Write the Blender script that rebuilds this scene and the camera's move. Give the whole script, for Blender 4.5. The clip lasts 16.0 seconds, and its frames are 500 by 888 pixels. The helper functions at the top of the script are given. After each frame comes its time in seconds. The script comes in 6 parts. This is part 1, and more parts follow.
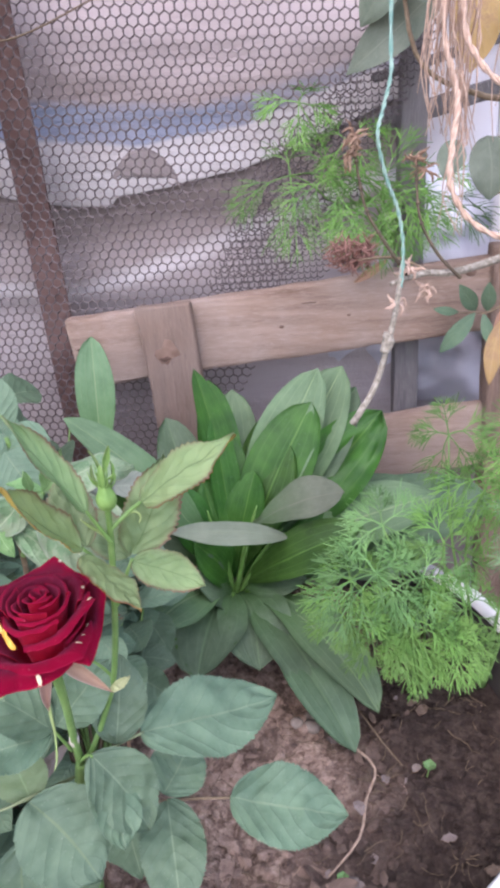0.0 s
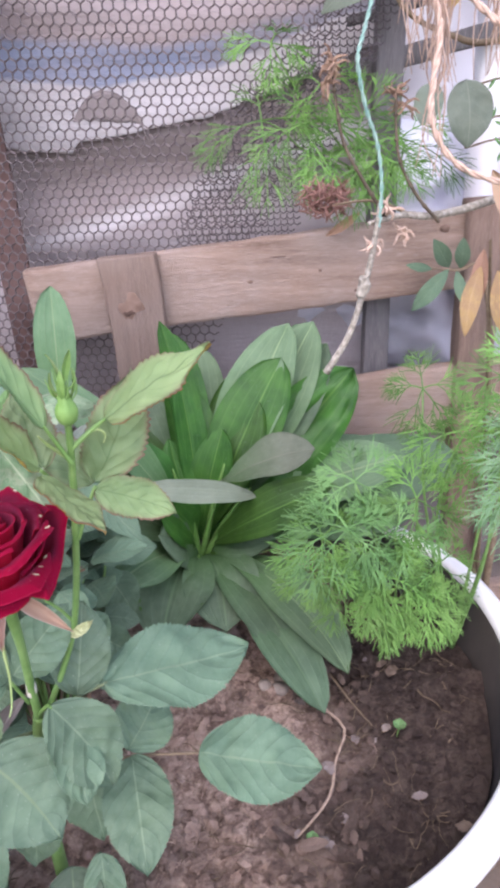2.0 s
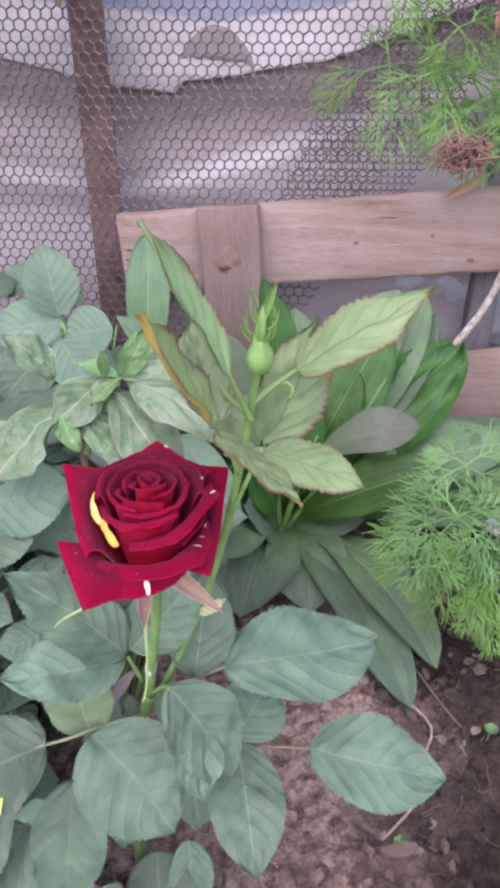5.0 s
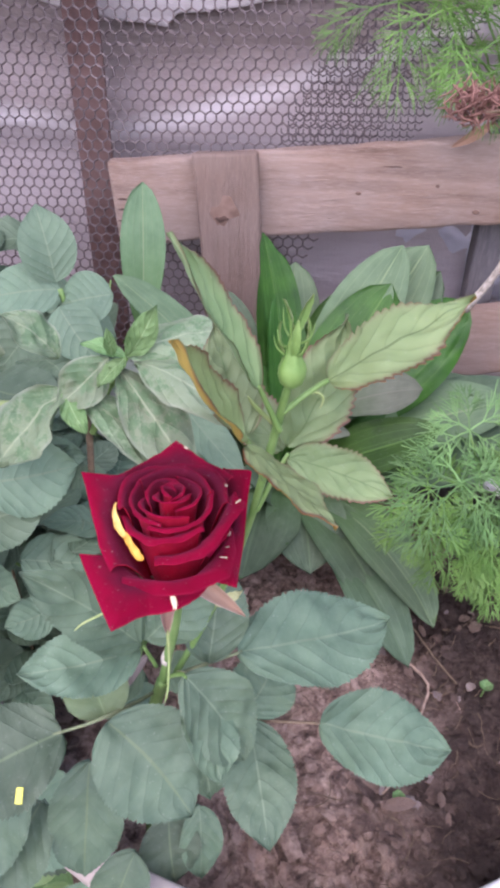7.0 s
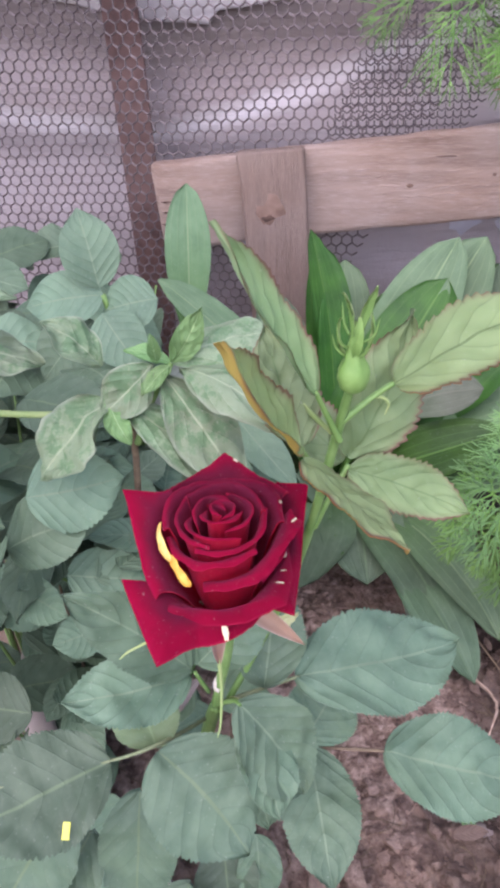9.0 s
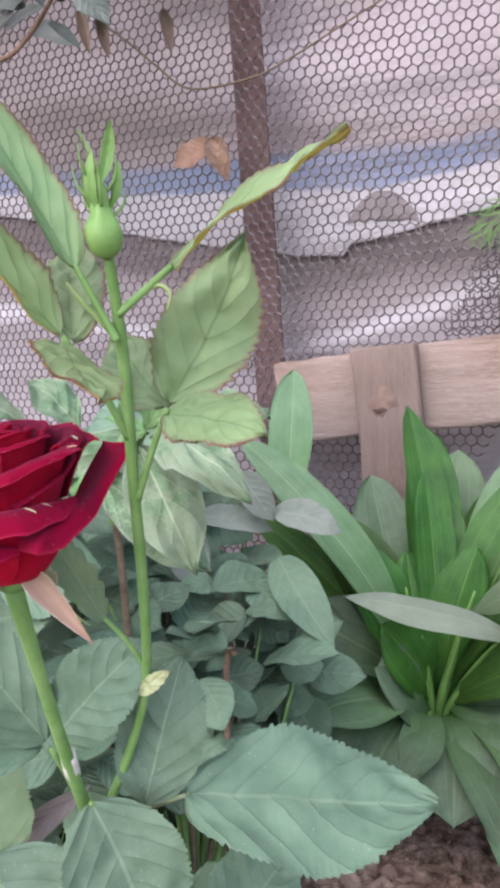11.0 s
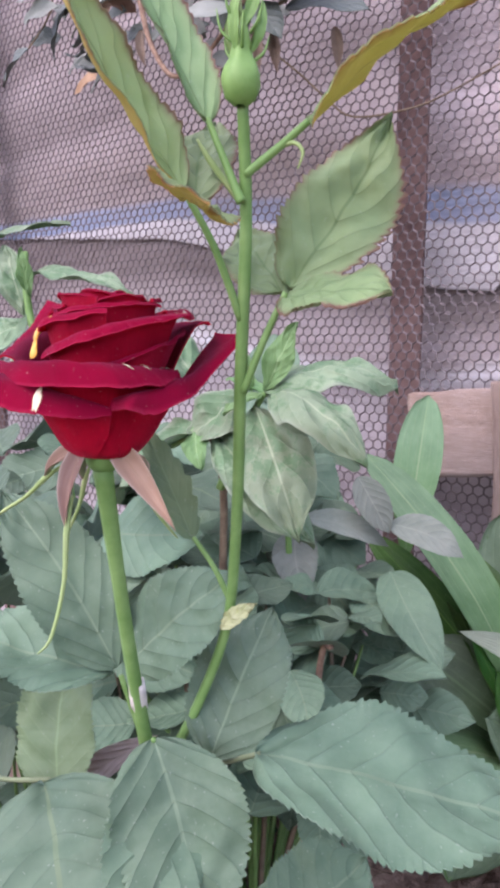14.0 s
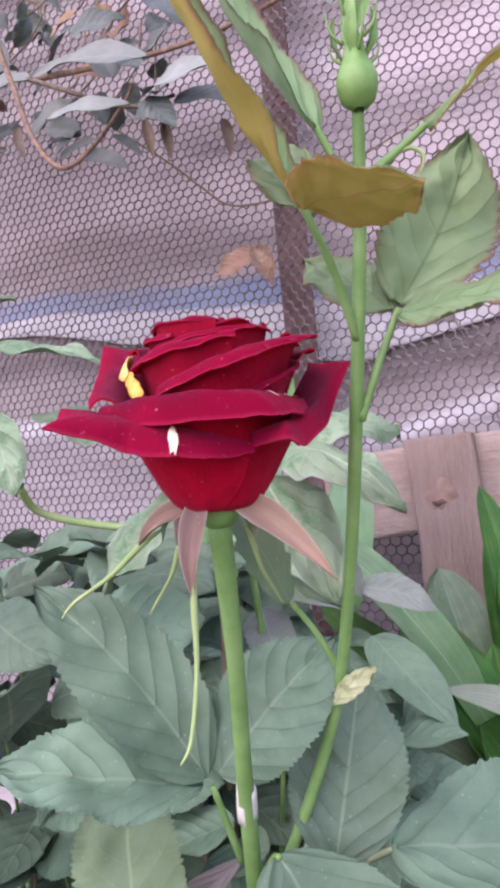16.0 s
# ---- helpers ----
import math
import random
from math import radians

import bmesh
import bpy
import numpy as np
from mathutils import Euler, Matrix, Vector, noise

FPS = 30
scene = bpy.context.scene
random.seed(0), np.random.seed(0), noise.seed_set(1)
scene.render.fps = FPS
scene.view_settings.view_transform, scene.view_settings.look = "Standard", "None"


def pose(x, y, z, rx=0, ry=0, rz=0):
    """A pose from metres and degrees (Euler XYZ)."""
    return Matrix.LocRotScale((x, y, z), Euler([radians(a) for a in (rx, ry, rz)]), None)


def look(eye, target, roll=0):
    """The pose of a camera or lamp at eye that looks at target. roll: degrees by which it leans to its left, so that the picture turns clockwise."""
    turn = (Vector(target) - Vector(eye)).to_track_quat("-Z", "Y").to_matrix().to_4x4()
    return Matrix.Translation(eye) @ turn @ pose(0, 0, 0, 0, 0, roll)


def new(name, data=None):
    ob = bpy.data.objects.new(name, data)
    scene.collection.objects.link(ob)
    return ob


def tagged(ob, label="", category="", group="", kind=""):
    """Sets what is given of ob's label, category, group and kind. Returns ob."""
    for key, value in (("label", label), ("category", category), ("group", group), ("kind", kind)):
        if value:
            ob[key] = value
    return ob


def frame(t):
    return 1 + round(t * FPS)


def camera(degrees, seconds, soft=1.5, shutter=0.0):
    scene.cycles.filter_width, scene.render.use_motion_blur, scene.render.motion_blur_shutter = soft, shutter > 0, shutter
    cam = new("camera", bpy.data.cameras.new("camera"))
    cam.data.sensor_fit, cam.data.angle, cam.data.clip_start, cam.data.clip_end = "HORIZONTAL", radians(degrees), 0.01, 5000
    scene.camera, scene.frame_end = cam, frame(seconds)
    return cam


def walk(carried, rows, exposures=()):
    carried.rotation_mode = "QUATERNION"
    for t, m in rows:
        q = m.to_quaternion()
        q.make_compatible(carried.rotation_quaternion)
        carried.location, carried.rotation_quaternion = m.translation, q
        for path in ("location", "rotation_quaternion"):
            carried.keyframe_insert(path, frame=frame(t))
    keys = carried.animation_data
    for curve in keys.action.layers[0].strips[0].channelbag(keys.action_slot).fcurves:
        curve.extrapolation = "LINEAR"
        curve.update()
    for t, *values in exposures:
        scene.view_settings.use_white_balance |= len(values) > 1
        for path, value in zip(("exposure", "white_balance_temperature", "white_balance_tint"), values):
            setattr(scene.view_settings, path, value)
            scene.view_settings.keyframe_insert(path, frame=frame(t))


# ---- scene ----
cam = camera(39.5, 16.0, soft=4.0)
PATH = [
    (0, (0.046, 0.028, 0.942), (-0.036, 1.844, 0.107), -4.5),
    (0.5, (0.039, 0.03, 0.947), (0.028, 1.853, 0.125), -3.8),
    (1, (0.041, 0.027, 0.949), (0.054, 1.847, 0.119), -3.6),
    (1.5, (0.046, 0.031, 0.943), (0.062, 1.834, 0.077), -3.3),
    (2, (0.037, 0.041, 0.902), (0.06, 1.835, 0.017), -2.7),
    (2.5, (0.019, 0.071, 0.852), (0.046, 1.861, -0.04), -2.1),
    (3, (0.007, 0.08, 0.848), (0.0, 1.858, -0.068), -1.5),
    (3.5, (-0.014, 0.078, 0.845), (-0.018, 1.858, -0.067), -0.7),
    (4, (-0.029, 0.069, 0.849), (-0.077, 1.848, -0.064), -0.1),
    (4.2, (-0.026, 0.072, 0.855), (-0.106, 1.846, -0.066), -0.2),
    (6.3, (-0.038, 0.096, 0.895), (-0.092, 1.809, -0.136), 1.4),
    (6.5, (-0.04, 0.1, 0.895), (-0.086, 1.8, -0.158), 1.3),
    (7, (-0.045, 0.104, 0.897), (-0.077, 1.766, -0.215), 1.2),
    (7.5, (-0.039, 0.11, 0.896), (-0.075, 1.732, -0.272), 0.7),
    (8, (-0.04, 0.119, 0.891), (-0.078, 1.709, -0.321), 0.3),
    (8.5, (-0.049, 0.119, 0.89), (-0.125, 1.718, -0.309), -0.5),
    (8.7, (-0.055, 0.122, 0.89), (-0.166, 1.738, -0.282), -1.2),
    (10.8, (0.075, 0.145, 0.77), (-0.621, 1.981, 0.388), -5.0),
    (11, (0.07, 0.151, 0.762), (-0.705, 1.965, 0.436), -3.7),
    (11.5, (0.079, 0.149, 0.777), (-0.892, 1.882, 0.548), 0.1),
    (12, (0.099, 0.168, 0.778), (-1.05, 1.792, 0.572), 3.7),
    (12.5, (0.127, 0.183, 0.769), (-1.066, 1.776, 0.569), 4.4),
    (13, (0.121, 0.168, 0.748), (-1.072, 1.76, 0.541), 4.1),
    (13.5, (0.091, 0.165, 0.72), (-1.073, 1.781, 0.534), 3.2),
    (14, (0.067, 0.165, 0.712), (-1.034, 1.828, 0.564), 1.9),
    (14.5, (0.044, 0.158, 0.716), (-0.984, 1.867, 0.564), 0.6),
    (15, (0.042, 0.158, 0.723), (-0.881, 1.931, 0.652), -1.6),
    (15.5, (0.021, 0.168, 0.686), (-0.768, 2.005, 0.709), -3.7),
    (16, (-0.007, 0.153, 0.698), (-0.741, 2.01, 0.812), -4.5),
]
walk(cam, [(t, look(eye, target, roll)) for t, eye, target, roll in PATH], exposures=[(0, 1.37, 6360, 20), (3.0, 1.51, 6380, 20), (6.5, 1.35, 6300, 30), (8.5, 1.33, 6310, 28), (11, 1.54, 6440, 17), (13, 1.48, 6420, 16), (14.5, 1.46, 6320, 31), (16, 1.47, 6310, 32)])


# ---- world, sun, exposure ----
world = bpy.data.worlds.new("overcast_sky")
scene.world = world
world.use_nodes = True
wn = world.node_tree
wn.nodes.clear()
w_out = wn.nodes.new("ShaderNodeOutputWorld")
w_bg = wn.nodes.new("ShaderNodeBackground")
w_sky = wn.nodes.new("ShaderNodeTexSky")
w_sky.sky_type = "NISHITA"
w_sky.sun_disc = False
w_sky.sun_elevation = radians(55)
w_sky.sun_rotation = radians(200)
w_sky.dust_density = 2.0
w_bg.inputs["Strength"].default_value = 0.15
wn.links.new(w_sky.outputs[0], w_bg.inputs["Color"])
wn.links.new(w_bg.outputs[0], w_out.inputs["Surface"])
sun_data = bpy.data.lights.new("sun", "SUN")
sun_data.energy, sun_data.angle, sun_data.color = 1.5, radians(110), (1.0, 0.965, 0.96)
sun = new("sun", sun_data)
sun.matrix_basis = look((-0.5, -2.0, 2.7), (0, 0.6, 0.4))


# ---- materials ----
def material(name, rough=0.6, spec=0.5):
    m = bpy.data.materials.new(name)
    m.use_nodes = True
    nt = m.node_tree
    b = nt.nodes["Principled BSDF"]
    b.inputs["Roughness"].default_value = rough
    b.inputs["Specular IOR Level"].default_value = spec
    return m, nt, b


def node(nt, kind, **values):
    n = nt.nodes.new(kind)
    for key, v in values.items():
        if key in n.inputs:
            n.inputs[key].default_value = v
    return n


def math_node(nt, op, a, b=None, c=None):
    n = nt.nodes.new("ShaderNodeMath")
    n.operation = op
    for k, v in enumerate((a, b, c)):
        if v is None:
            continue
        if isinstance(v, (int, float)):
            n.inputs[k].default_value = v
        else:
            nt.links.new(v, n.inputs[k])
    return n.outputs[0]


def mix(nt, fac, a, b, mode="MIX"):
    n = nt.nodes.new("ShaderNodeMix")
    n.data_type, n.blend_type = "RGBA", mode
    for k, v in ((0, fac), (6, a), (7, b)):
        if isinstance(v, (int, float)):
            n.inputs[k].default_value = v
        elif isinstance(v, tuple):
            n.inputs[k].default_value = (*v, 1.0)
        else:
            nt.links.new(v, n.inputs[k])
    return n.outputs[2]


def ramp(nt, fac, stops):
    n = nt.nodes.new("ShaderNodeValToRGB")
    el = n.color_ramp.elements
    while len(el) < len(stops):
        el.new(0.5)
    for e, (p, c) in zip(el, stops):
        e.position, e.color = p, (*c, 1.0)
    nt.links.new(fac, n.inputs[0])
    return n.outputs[0]


def coords(nt, kind="Object", scale=(1, 1, 1)):
    c = nt.nodes.new("ShaderNodeTexCoord")
    mp = nt.nodes.new("ShaderNodeMapping")
    mp.inputs["Scale"].default_value = scale
    nt.links.new(c.outputs[kind], mp.inputs["Vector"])
    return mp.outputs[0]


def noise_tex(nt, vec, scale, detail=4.0, rough=0.55, out="Fac"):
    n = nt.nodes.new("ShaderNodeTexNoise")
    n.inputs["Scale"].default_value = scale
    n.inputs["Detail"].default_value = detail
    n.inputs["Roughness"].default_value = rough
    nt.links.new(vec, n.inputs["Vector"])
    return n.outputs[out]


def bump(nt, b, height, strength, dist):
    n = nt.nodes.new("ShaderNodeBump")
    n.inputs["Strength"].default_value = strength
    n.inputs["Distance"].default_value = dist
    nt.links.new(height, n.inputs["Height"])
    nt.links.new(n.outputs[0], b.inputs["Normal"])


def leaf_material(name, dark, light, vein, dust=0.3, style="pinnate", rough=0.6, veins=7.0, glow=0.15, edge=None, blotch=None, relief=1.0, base=None, side=None, wash=0.0):
    """Leaf skin: UV x runs along the blade, UV y across it, midrib at 0.5."""
    m, nt, b = material(name, rough, 0.35)
    uv = nt.nodes.new("ShaderNodeTexCoord")
    sep = nt.nodes.new("ShaderNodeSeparateXYZ")
    nt.links.new(uv.outputs["UV"], sep.inputs[0])
    u, v = sep.outputs[0], sep.outputs[1]
    off = math_node(nt, "ABSOLUTE", math_node(nt, "MULTIPLY_ADD", v, 2.0, -1.0))
    ob = coords(nt, "Object")
    n1 = noise_tex(nt, ob, 38, 3)
    n2 = noise_tex(nt, ob, 480, 6, 0.7)
    n4 = noise_tex(nt, ob, 150, 4, 0.6)
    info = nt.nodes.new("ShaderNodeObjectInfo")
    if style == "pinnate":
        ph = math_node(nt, "FRACT", math_node(nt, "SUBTRACT", math_node(nt, "MULTIPLY", u, veins), math_node(nt, "MULTIPLY_ADD", math_node(nt, "POWER", off, 1.2), 2.1, math_node(nt, "MULTIPLY", n1, 0.55))))
    else:
        ph = math_node(nt, "FRACT", math_node(nt, "MULTIPLY_ADD", off, 3.4, 0.5))
    wave = math_node(nt, "ABSOLUTE", math_node(nt, "MULTIPLY_ADD", ph, 2.0, -1.0))
    soft = math_node(nt, "MULTIPLY", math_node(nt, "SUBTRACT", wave, 0.88), 8.3) if style == "pinnate" else math_node(nt, "MULTIPLY", math_node(nt, "SUBTRACT", wave, 0.8), 5.0)
    softc = nt.nodes.new("ShaderNodeClamp")
    nt.links.new(soft, softc.inputs[0])
    mid = math_node(nt, "LESS_THAN", off, 0.032)
    col = mix(nt, ramp(nt, n1, [(0.3, (0, 0, 0)), (0.7, (1, 1, 1))]), dark, light)
    vary = math_node(nt, "MULTIPLY_ADD", info.outputs["Random"], 0.5, 0.75)
    hsv = nt.nodes.new("ShaderNodeHueSaturation")
    nt.links.new(vary, hsv.inputs["Value"])
    nt.links.new(math_node(nt, "MULTIPLY_ADD", info.outputs["Random"], 0.03, 0.485), hsv.inputs["Hue"])
    nt.links.new(col, hsv.inputs["Color"])
    col = hsv.outputs[0]
    col = mix(nt, math_node(nt, "MULTIPLY", softc.outputs[0], 0.3 if side else 0.2 if style == "pinnate" else 0.3), col, side or vein)
    if base:  # fresher green towards the stalk
        col = mix(nt, ramp(nt, u, [(0.2, (0.92, 0.92, 0.92)), (0.75, (0, 0, 0))]), col, base)
    if blotch:
        n3 = noise_tex(nt, ob, 75, 8, 0.75)
        col = mix(nt, ramp(nt, n3, [(0.49, (0, 0, 0)), (0.58, (0.85, 0.85, 0.85))]), col, blotch)
    dusty = math_node(nt, "MULTIPLY", ramp(nt, math_node(nt, "ADD", math_node(nt, "MULTIPLY", n2, 0.4), math_node(nt, "MULTIPLY", n4, 0.6)), [(0.35, (0.5, 0.5, 0.5)), (0.72, (1, 1, 1))]), dust * 0.6)
    col = mix(nt, dusty, col, (0.42, 0.48, 0.385))
    speck = noise_tex(nt, ob, 900, 1, 0.3)
    col = mix(nt, ramp(nt, speck, [(0.73, (0, 0, 0)), (0.77, (0.18, 0.18, 0.18))]), col, (0.6, 0.62, 0.56))
    if edge:
        en = math_node(nt, "ADD", off, math_node(nt, "MULTIPLY_ADD", n1, 0.3, -0.15))
        col = mix(nt, ramp(nt, en, [(0.6, (0, 0, 0)), (0.86, (wash, wash, wash)), (0.95, (0.3 + wash, 0.3 + wash, 0.3 + wash)), (1.0, (1, 1, 1))]), col, edge)
    col = mix(nt, math_node(nt, "MULTIPLY", mid, 0.75), col, vein)
    nt.links.new(col, b.inputs["Base Color"])
    h = math_node(nt, "ADD", math_node(nt, "MULTIPLY_ADD", softc.outputs[0], -0.25, math_node(nt, "MULTIPLY", math_node(nt, "POWER", wave, 2.0), -0.75)), math_node(nt, "MULTIPLY_ADD", n4, 0.5, math_node(nt, "MULTIPLY", n2, 0.1)))
    bump(nt, b, h, min(1.0, 0.5 * relief) if style == "pinnate" else 0.35, 0.001 * relief if style == "pinnate" else 0.0009)
    # a little light passes through the blade
    tr = nt.nodes.new("ShaderNodeBsdfTranslucent")
    nt.links.new(mix(nt, 0.5, col, light), tr.inputs["Color"])
    ms = nt.nodes.new("ShaderNodeMixShader")
    ms.inputs[0].default_value = glow
    out = nt.nodes["Material Output"]
    nt.links.new(b.outputs[0], ms.inputs[1])
    nt.links.new(tr.outputs[0], ms.inputs[2])
    nt.links.new(ms.outputs[0], out.inputs["Surface"])
    return m


def grain_material(name, a, b_col, scale, rough=0.8, stretch=(1, 1, 1), bump_d=0.002, detail=6, spec=0.3, second=None, strength=0.5, vary=0.0):
    m, nt, b = material(name, rough, spec)
    v = coords(nt, "Object", stretch)
    n1 = noise_tex(nt, v, scale, detail, 0.6)
    col = mix(nt, ramp(nt, n1, [(0.32, (0, 0, 0)), (0.68, (1, 1, 1))]), a, b_col)
    if second:
        n2 = noise_tex(nt, v, scale * 0.17, 3)
        col = mix(nt, ramp(nt, n2, [(0.45, (0, 0, 0)), (0.7, (1, 1, 1))]), col, second)
    if vary:  # each piece a little lighter or darker
        hsv = nt.nodes.new("ShaderNodeHueSaturation")
        info = nt.nodes.new("ShaderNodeObjectInfo")
        nt.links.new(math_node(nt, "MULTIPLY_ADD", info.outputs["Random"], vary, 1 - vary * 0.6), hsv.inputs["Value"])
        nt.links.new(col, hsv.inputs["Color"])
        col = hsv.outputs[0]
    nt.links.new(col, b.inputs["Base Color"])
    bump(nt, b, n1, strength, bump_d)
    return m


def wood_material(name, a, b_col, grey, axis):
    m, nt, b = material(name, 0.82, 0.25)
    st = [26.0, 26.0, 26.0]
    st[axis] = 1.6
    v = coords(nt, "Object", tuple(st))
    n1 = noise_tex(nt, v, 3.0, 7, 0.62)
    fine = noise_tex(nt, v, 14.0, 6, 0.75)
    saw = noise_tex(nt, v, 38.0, 3, 0.7)
    big = noise_tex(nt, coords(nt, "Object"), 7.0, 3)
    col = mix(nt, ramp(nt, n1, [(0.3, (0, 0, 0)), (0.7, (1, 1, 1))]), a, b_col)
    col = mix(nt, ramp(nt, big, [(0.42, (0, 0, 0)), (0.72, (0.75, 0.75, 0.75))]), col, grey)
    col = mix(nt, ramp(nt, fine, [(0.56, (0, 0, 0)), (0.74, (0.55, 0.55, 0.55))]), col, tuple(c * 0.45 for c in a))
    col = mix(nt, ramp(nt, saw, [(0.5, (0, 0, 0)), (0.7, (0.5, 0.5, 0.5))]), col, tuple(min(1.0, c * 1.35) for c in grey))
    nt.links.new(col, b.inputs["Base Color"])
    bump(nt, b, math_node(nt, "ADD", n1, math_node(nt, "ADD", fine, saw)), 0.9, 0.003)
    return m


M_ROSE = leaf_material("rose_leaf_top", (0.043, 0.102, 0.053), (0.087, 0.165, 0.09), (0.17, 0.24, 0.15), 0.27, relief=1.0, side=(0.03, 0.075, 0.04))
M_OLD = leaf_material("old_rose_leaf", (0.037, 0.08, 0.042), (0.07, 0.122, 0.068), (0.13, 0.185, 0.1), 0.17, relief=0.85, side=(0.032, 0.068, 0.036))
M_LOW = leaf_material("low_leaf_top", (0.058, 0.12, 0.066), (0.1, 0.18, 0.1), (0.17, 0.24, 0.15), 0.22)
M_ROSE_UNDER = leaf_material("rose_leaf_under", (0.13, 0.21, 0.15), (0.19, 0.27, 0.2), (0.3, 0.36, 0.26), 0.25)
M_YOUNG = leaf_material("young_rose_leaf_top", (0.125, 0.215, 0.075), (0.21, 0.315, 0.125), (0.11, 0.18, 0.07), 0.22, relief=0.95, veins=6.0, edge=(0.17, 0.085, 0.065), glow=0.27, side=(0.085, 0.15, 0.05), wash=0.1)
M_YOUNG_THIN = leaf_material("thin_young_leaf_top", (0.2, 0.31, 0.12), (0.31, 0.43, 0.19), (0.11, 0.18, 0.07), 0.22, relief=0.95, veins=6.0, edge=(0.17, 0.085, 0.065), glow=0.5, side=(0.085, 0.15, 0.05), wash=0.1)
M_YOUNG_UNDER = leaf_material("young_rose_leaf_under", (0.22, 0.32, 0.15), (0.3, 0.4, 0.2), (0.3, 0.38, 0.19), 0.15, edge=(0.2, 0.09, 0.06), glow=0.3, relief=0.35)
M_BRONZE = leaf_material("bronze_leaf_under", (0.5, 0.345, 0.085), (0.64, 0.455, 0.14), (0.44, 0.28, 0.12), 0.1, edge=(0.3, 0.11, 0.06), glow=0.58, relief=0.5, wash=0.15)
M_PLANTAIN = leaf_material("plantain_leaf_top", (0.015, 0.068, 0.005), (0.043, 0.13, 0.013), (0.1, 0.215, 0.045), 0.05, "parallel", 0.5, glow=0.22)
M_PLANTAIN_DUSTY = leaf_material("plantain_leaf_dusty", (0.07, 0.14, 0.062), (0.125, 0.215, 0.105), (0.22, 0.31, 0.16), 0.2, "parallel", 0.7, base=(0.045, 0.15, 0.018))
M_PLANTAIN_GREY = leaf_material("plantain_leaf_grey", (0.12, 0.155, 0.105), (0.175, 0.21, 0.15), (0.21, 0.25, 0.175), 0.2, "parallel", 0.8)
M_BROWNISH = leaf_material("plantain_leaf_brownish", (0.06, 0.072, 0.046), (0.1, 0.112, 0.078), (0.14, 0.15, 0.11), 0.15, "parallel", 0.8, base=(0.045, 0.09, 0.03))
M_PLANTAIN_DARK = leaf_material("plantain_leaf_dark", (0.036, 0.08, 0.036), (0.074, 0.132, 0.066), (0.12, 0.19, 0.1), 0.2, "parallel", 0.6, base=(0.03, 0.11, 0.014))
M_MOTTLED = leaf_material("mottled_leaf", (0.115, 0.185, 0.09), (0.21, 0.285, 0.165), (0.3, 0.36, 0.23), 0.25, veins=5.0, blotch=(0.045, 0.135, 0.04), relief=1.1, edge=(0.24, 0.29, 0.2))
M_LEAFLET = leaf_material("small_green_leaf", (0.105, 0.2, 0.08), (0.17, 0.275, 0.12), (0.22, 0.32, 0.16), 0.25, glow=0.25, relief=0.6)
M_BRACT = leaf_material("pale_bract", (0.36, 0.38, 0.17), (0.48, 0.48, 0.28), (0.5, 0.5, 0.3), 0.1)
M_DUSTCOVER = leaf_material("dust_covered_leaf", (0.1, 0.125, 0.095), (0.18, 0.2, 0.165), (0.25, 0.27, 0.22), 0.3, rough=0.8)
M_FRESH = leaf_material("fresh_small_leaf", (0.12, 0.265, 0.085), (0.2, 0.36, 0.135), (0.4, 0.55, 0.28), 0.1, glow=0.3)
M_OLIVE = leaf_material("shrub_leaf", (0.08, 0.11, 0.077), (0.135, 0.165, 0.12), (0.19, 0.22, 0.165), 0.3, rough=0.6, relief=0.4)
M_DARKLEAF = leaf_material("dark_shrub_leaf", (0.035, 0.05, 0.045), (0.075, 0.09, 0.085), (0.15, 0.17, 0.15), 0.3, rough=0.5)
M_YELLOW = leaf_material("yellow_leaf", (0.46, 0.3, 0.09), (0.6, 0.43, 0.16), (0.5, 0.36, 0.2), 0.25, glow=0.4, blotch=(0.35, 0.2, 0.1))
M_LEMON = leaf_material("yellow_scrap", (0.62, 0.6, 0.08), (0.72, 0.7, 0.14), (0.7, 0.65, 0.2), 0.05)
M_DRYLEAF = leaf_material("dry_leaf", (0.26, 0.13, 0.07), (0.4, 0.23, 0.14), (0.3, 0.17, 0.1), 0.2, rough=0.8)
M_DRYGREY = leaf_material("withered_leaf", (0.2, 0.15, 0.14), (0.3, 0.23, 0.22), (0.26, 0.2, 0.18), 0.2, rough=0.8)
M_LITTER = leaf_material("dead_leaf_litter", (0.13, 0.085, 0.065), (0.24, 0.165, 0.13), (0.2, 0.14, 0.11), 0.1, rough=0.9)
M_STEM = grain_material("green_stem", (0.11, 0.22, 0.055), (0.185, 0.31, 0.1), 90, 0.5, bump_d=0.0004)
M_PETIOLE = grain_material("bright_petiole", (0.085, 0.2, 0.04), (0.15, 0.28, 0.075), 60, 0.5, bump_d=0.0005)
M_STEM_PALE = grain_material("pale_petiole", (0.22, 0.33, 0.11), (0.31, 0.38, 0.16), 120, 0.6, bump_d=0.0004)
M_STEM_DULL = grain_material("dull_petiole", (0.12, 0.155, 0.08), (0.19, 0.225, 0.125), 120, 0.7, bump_d=0.0004)
M_STEM_BROWN = grain_material("brown_stem", (0.12, 0.085, 0.055), (0.22, 0.165, 0.11), 150, 0.8, bump_d=0.0008)
M_SCAR = grain_material("stem_scar", (0.5, 0.46, 0.4), (0.65, 0.6, 0.55), 300, 0.8, bump_d=0.0004)
M_DILL = grain_material("dill", (0.07, 0.175, 0.034), (0.15, 0.29, 0.068), 30, 0.6, bump_d=0.0002, vary=0.7)
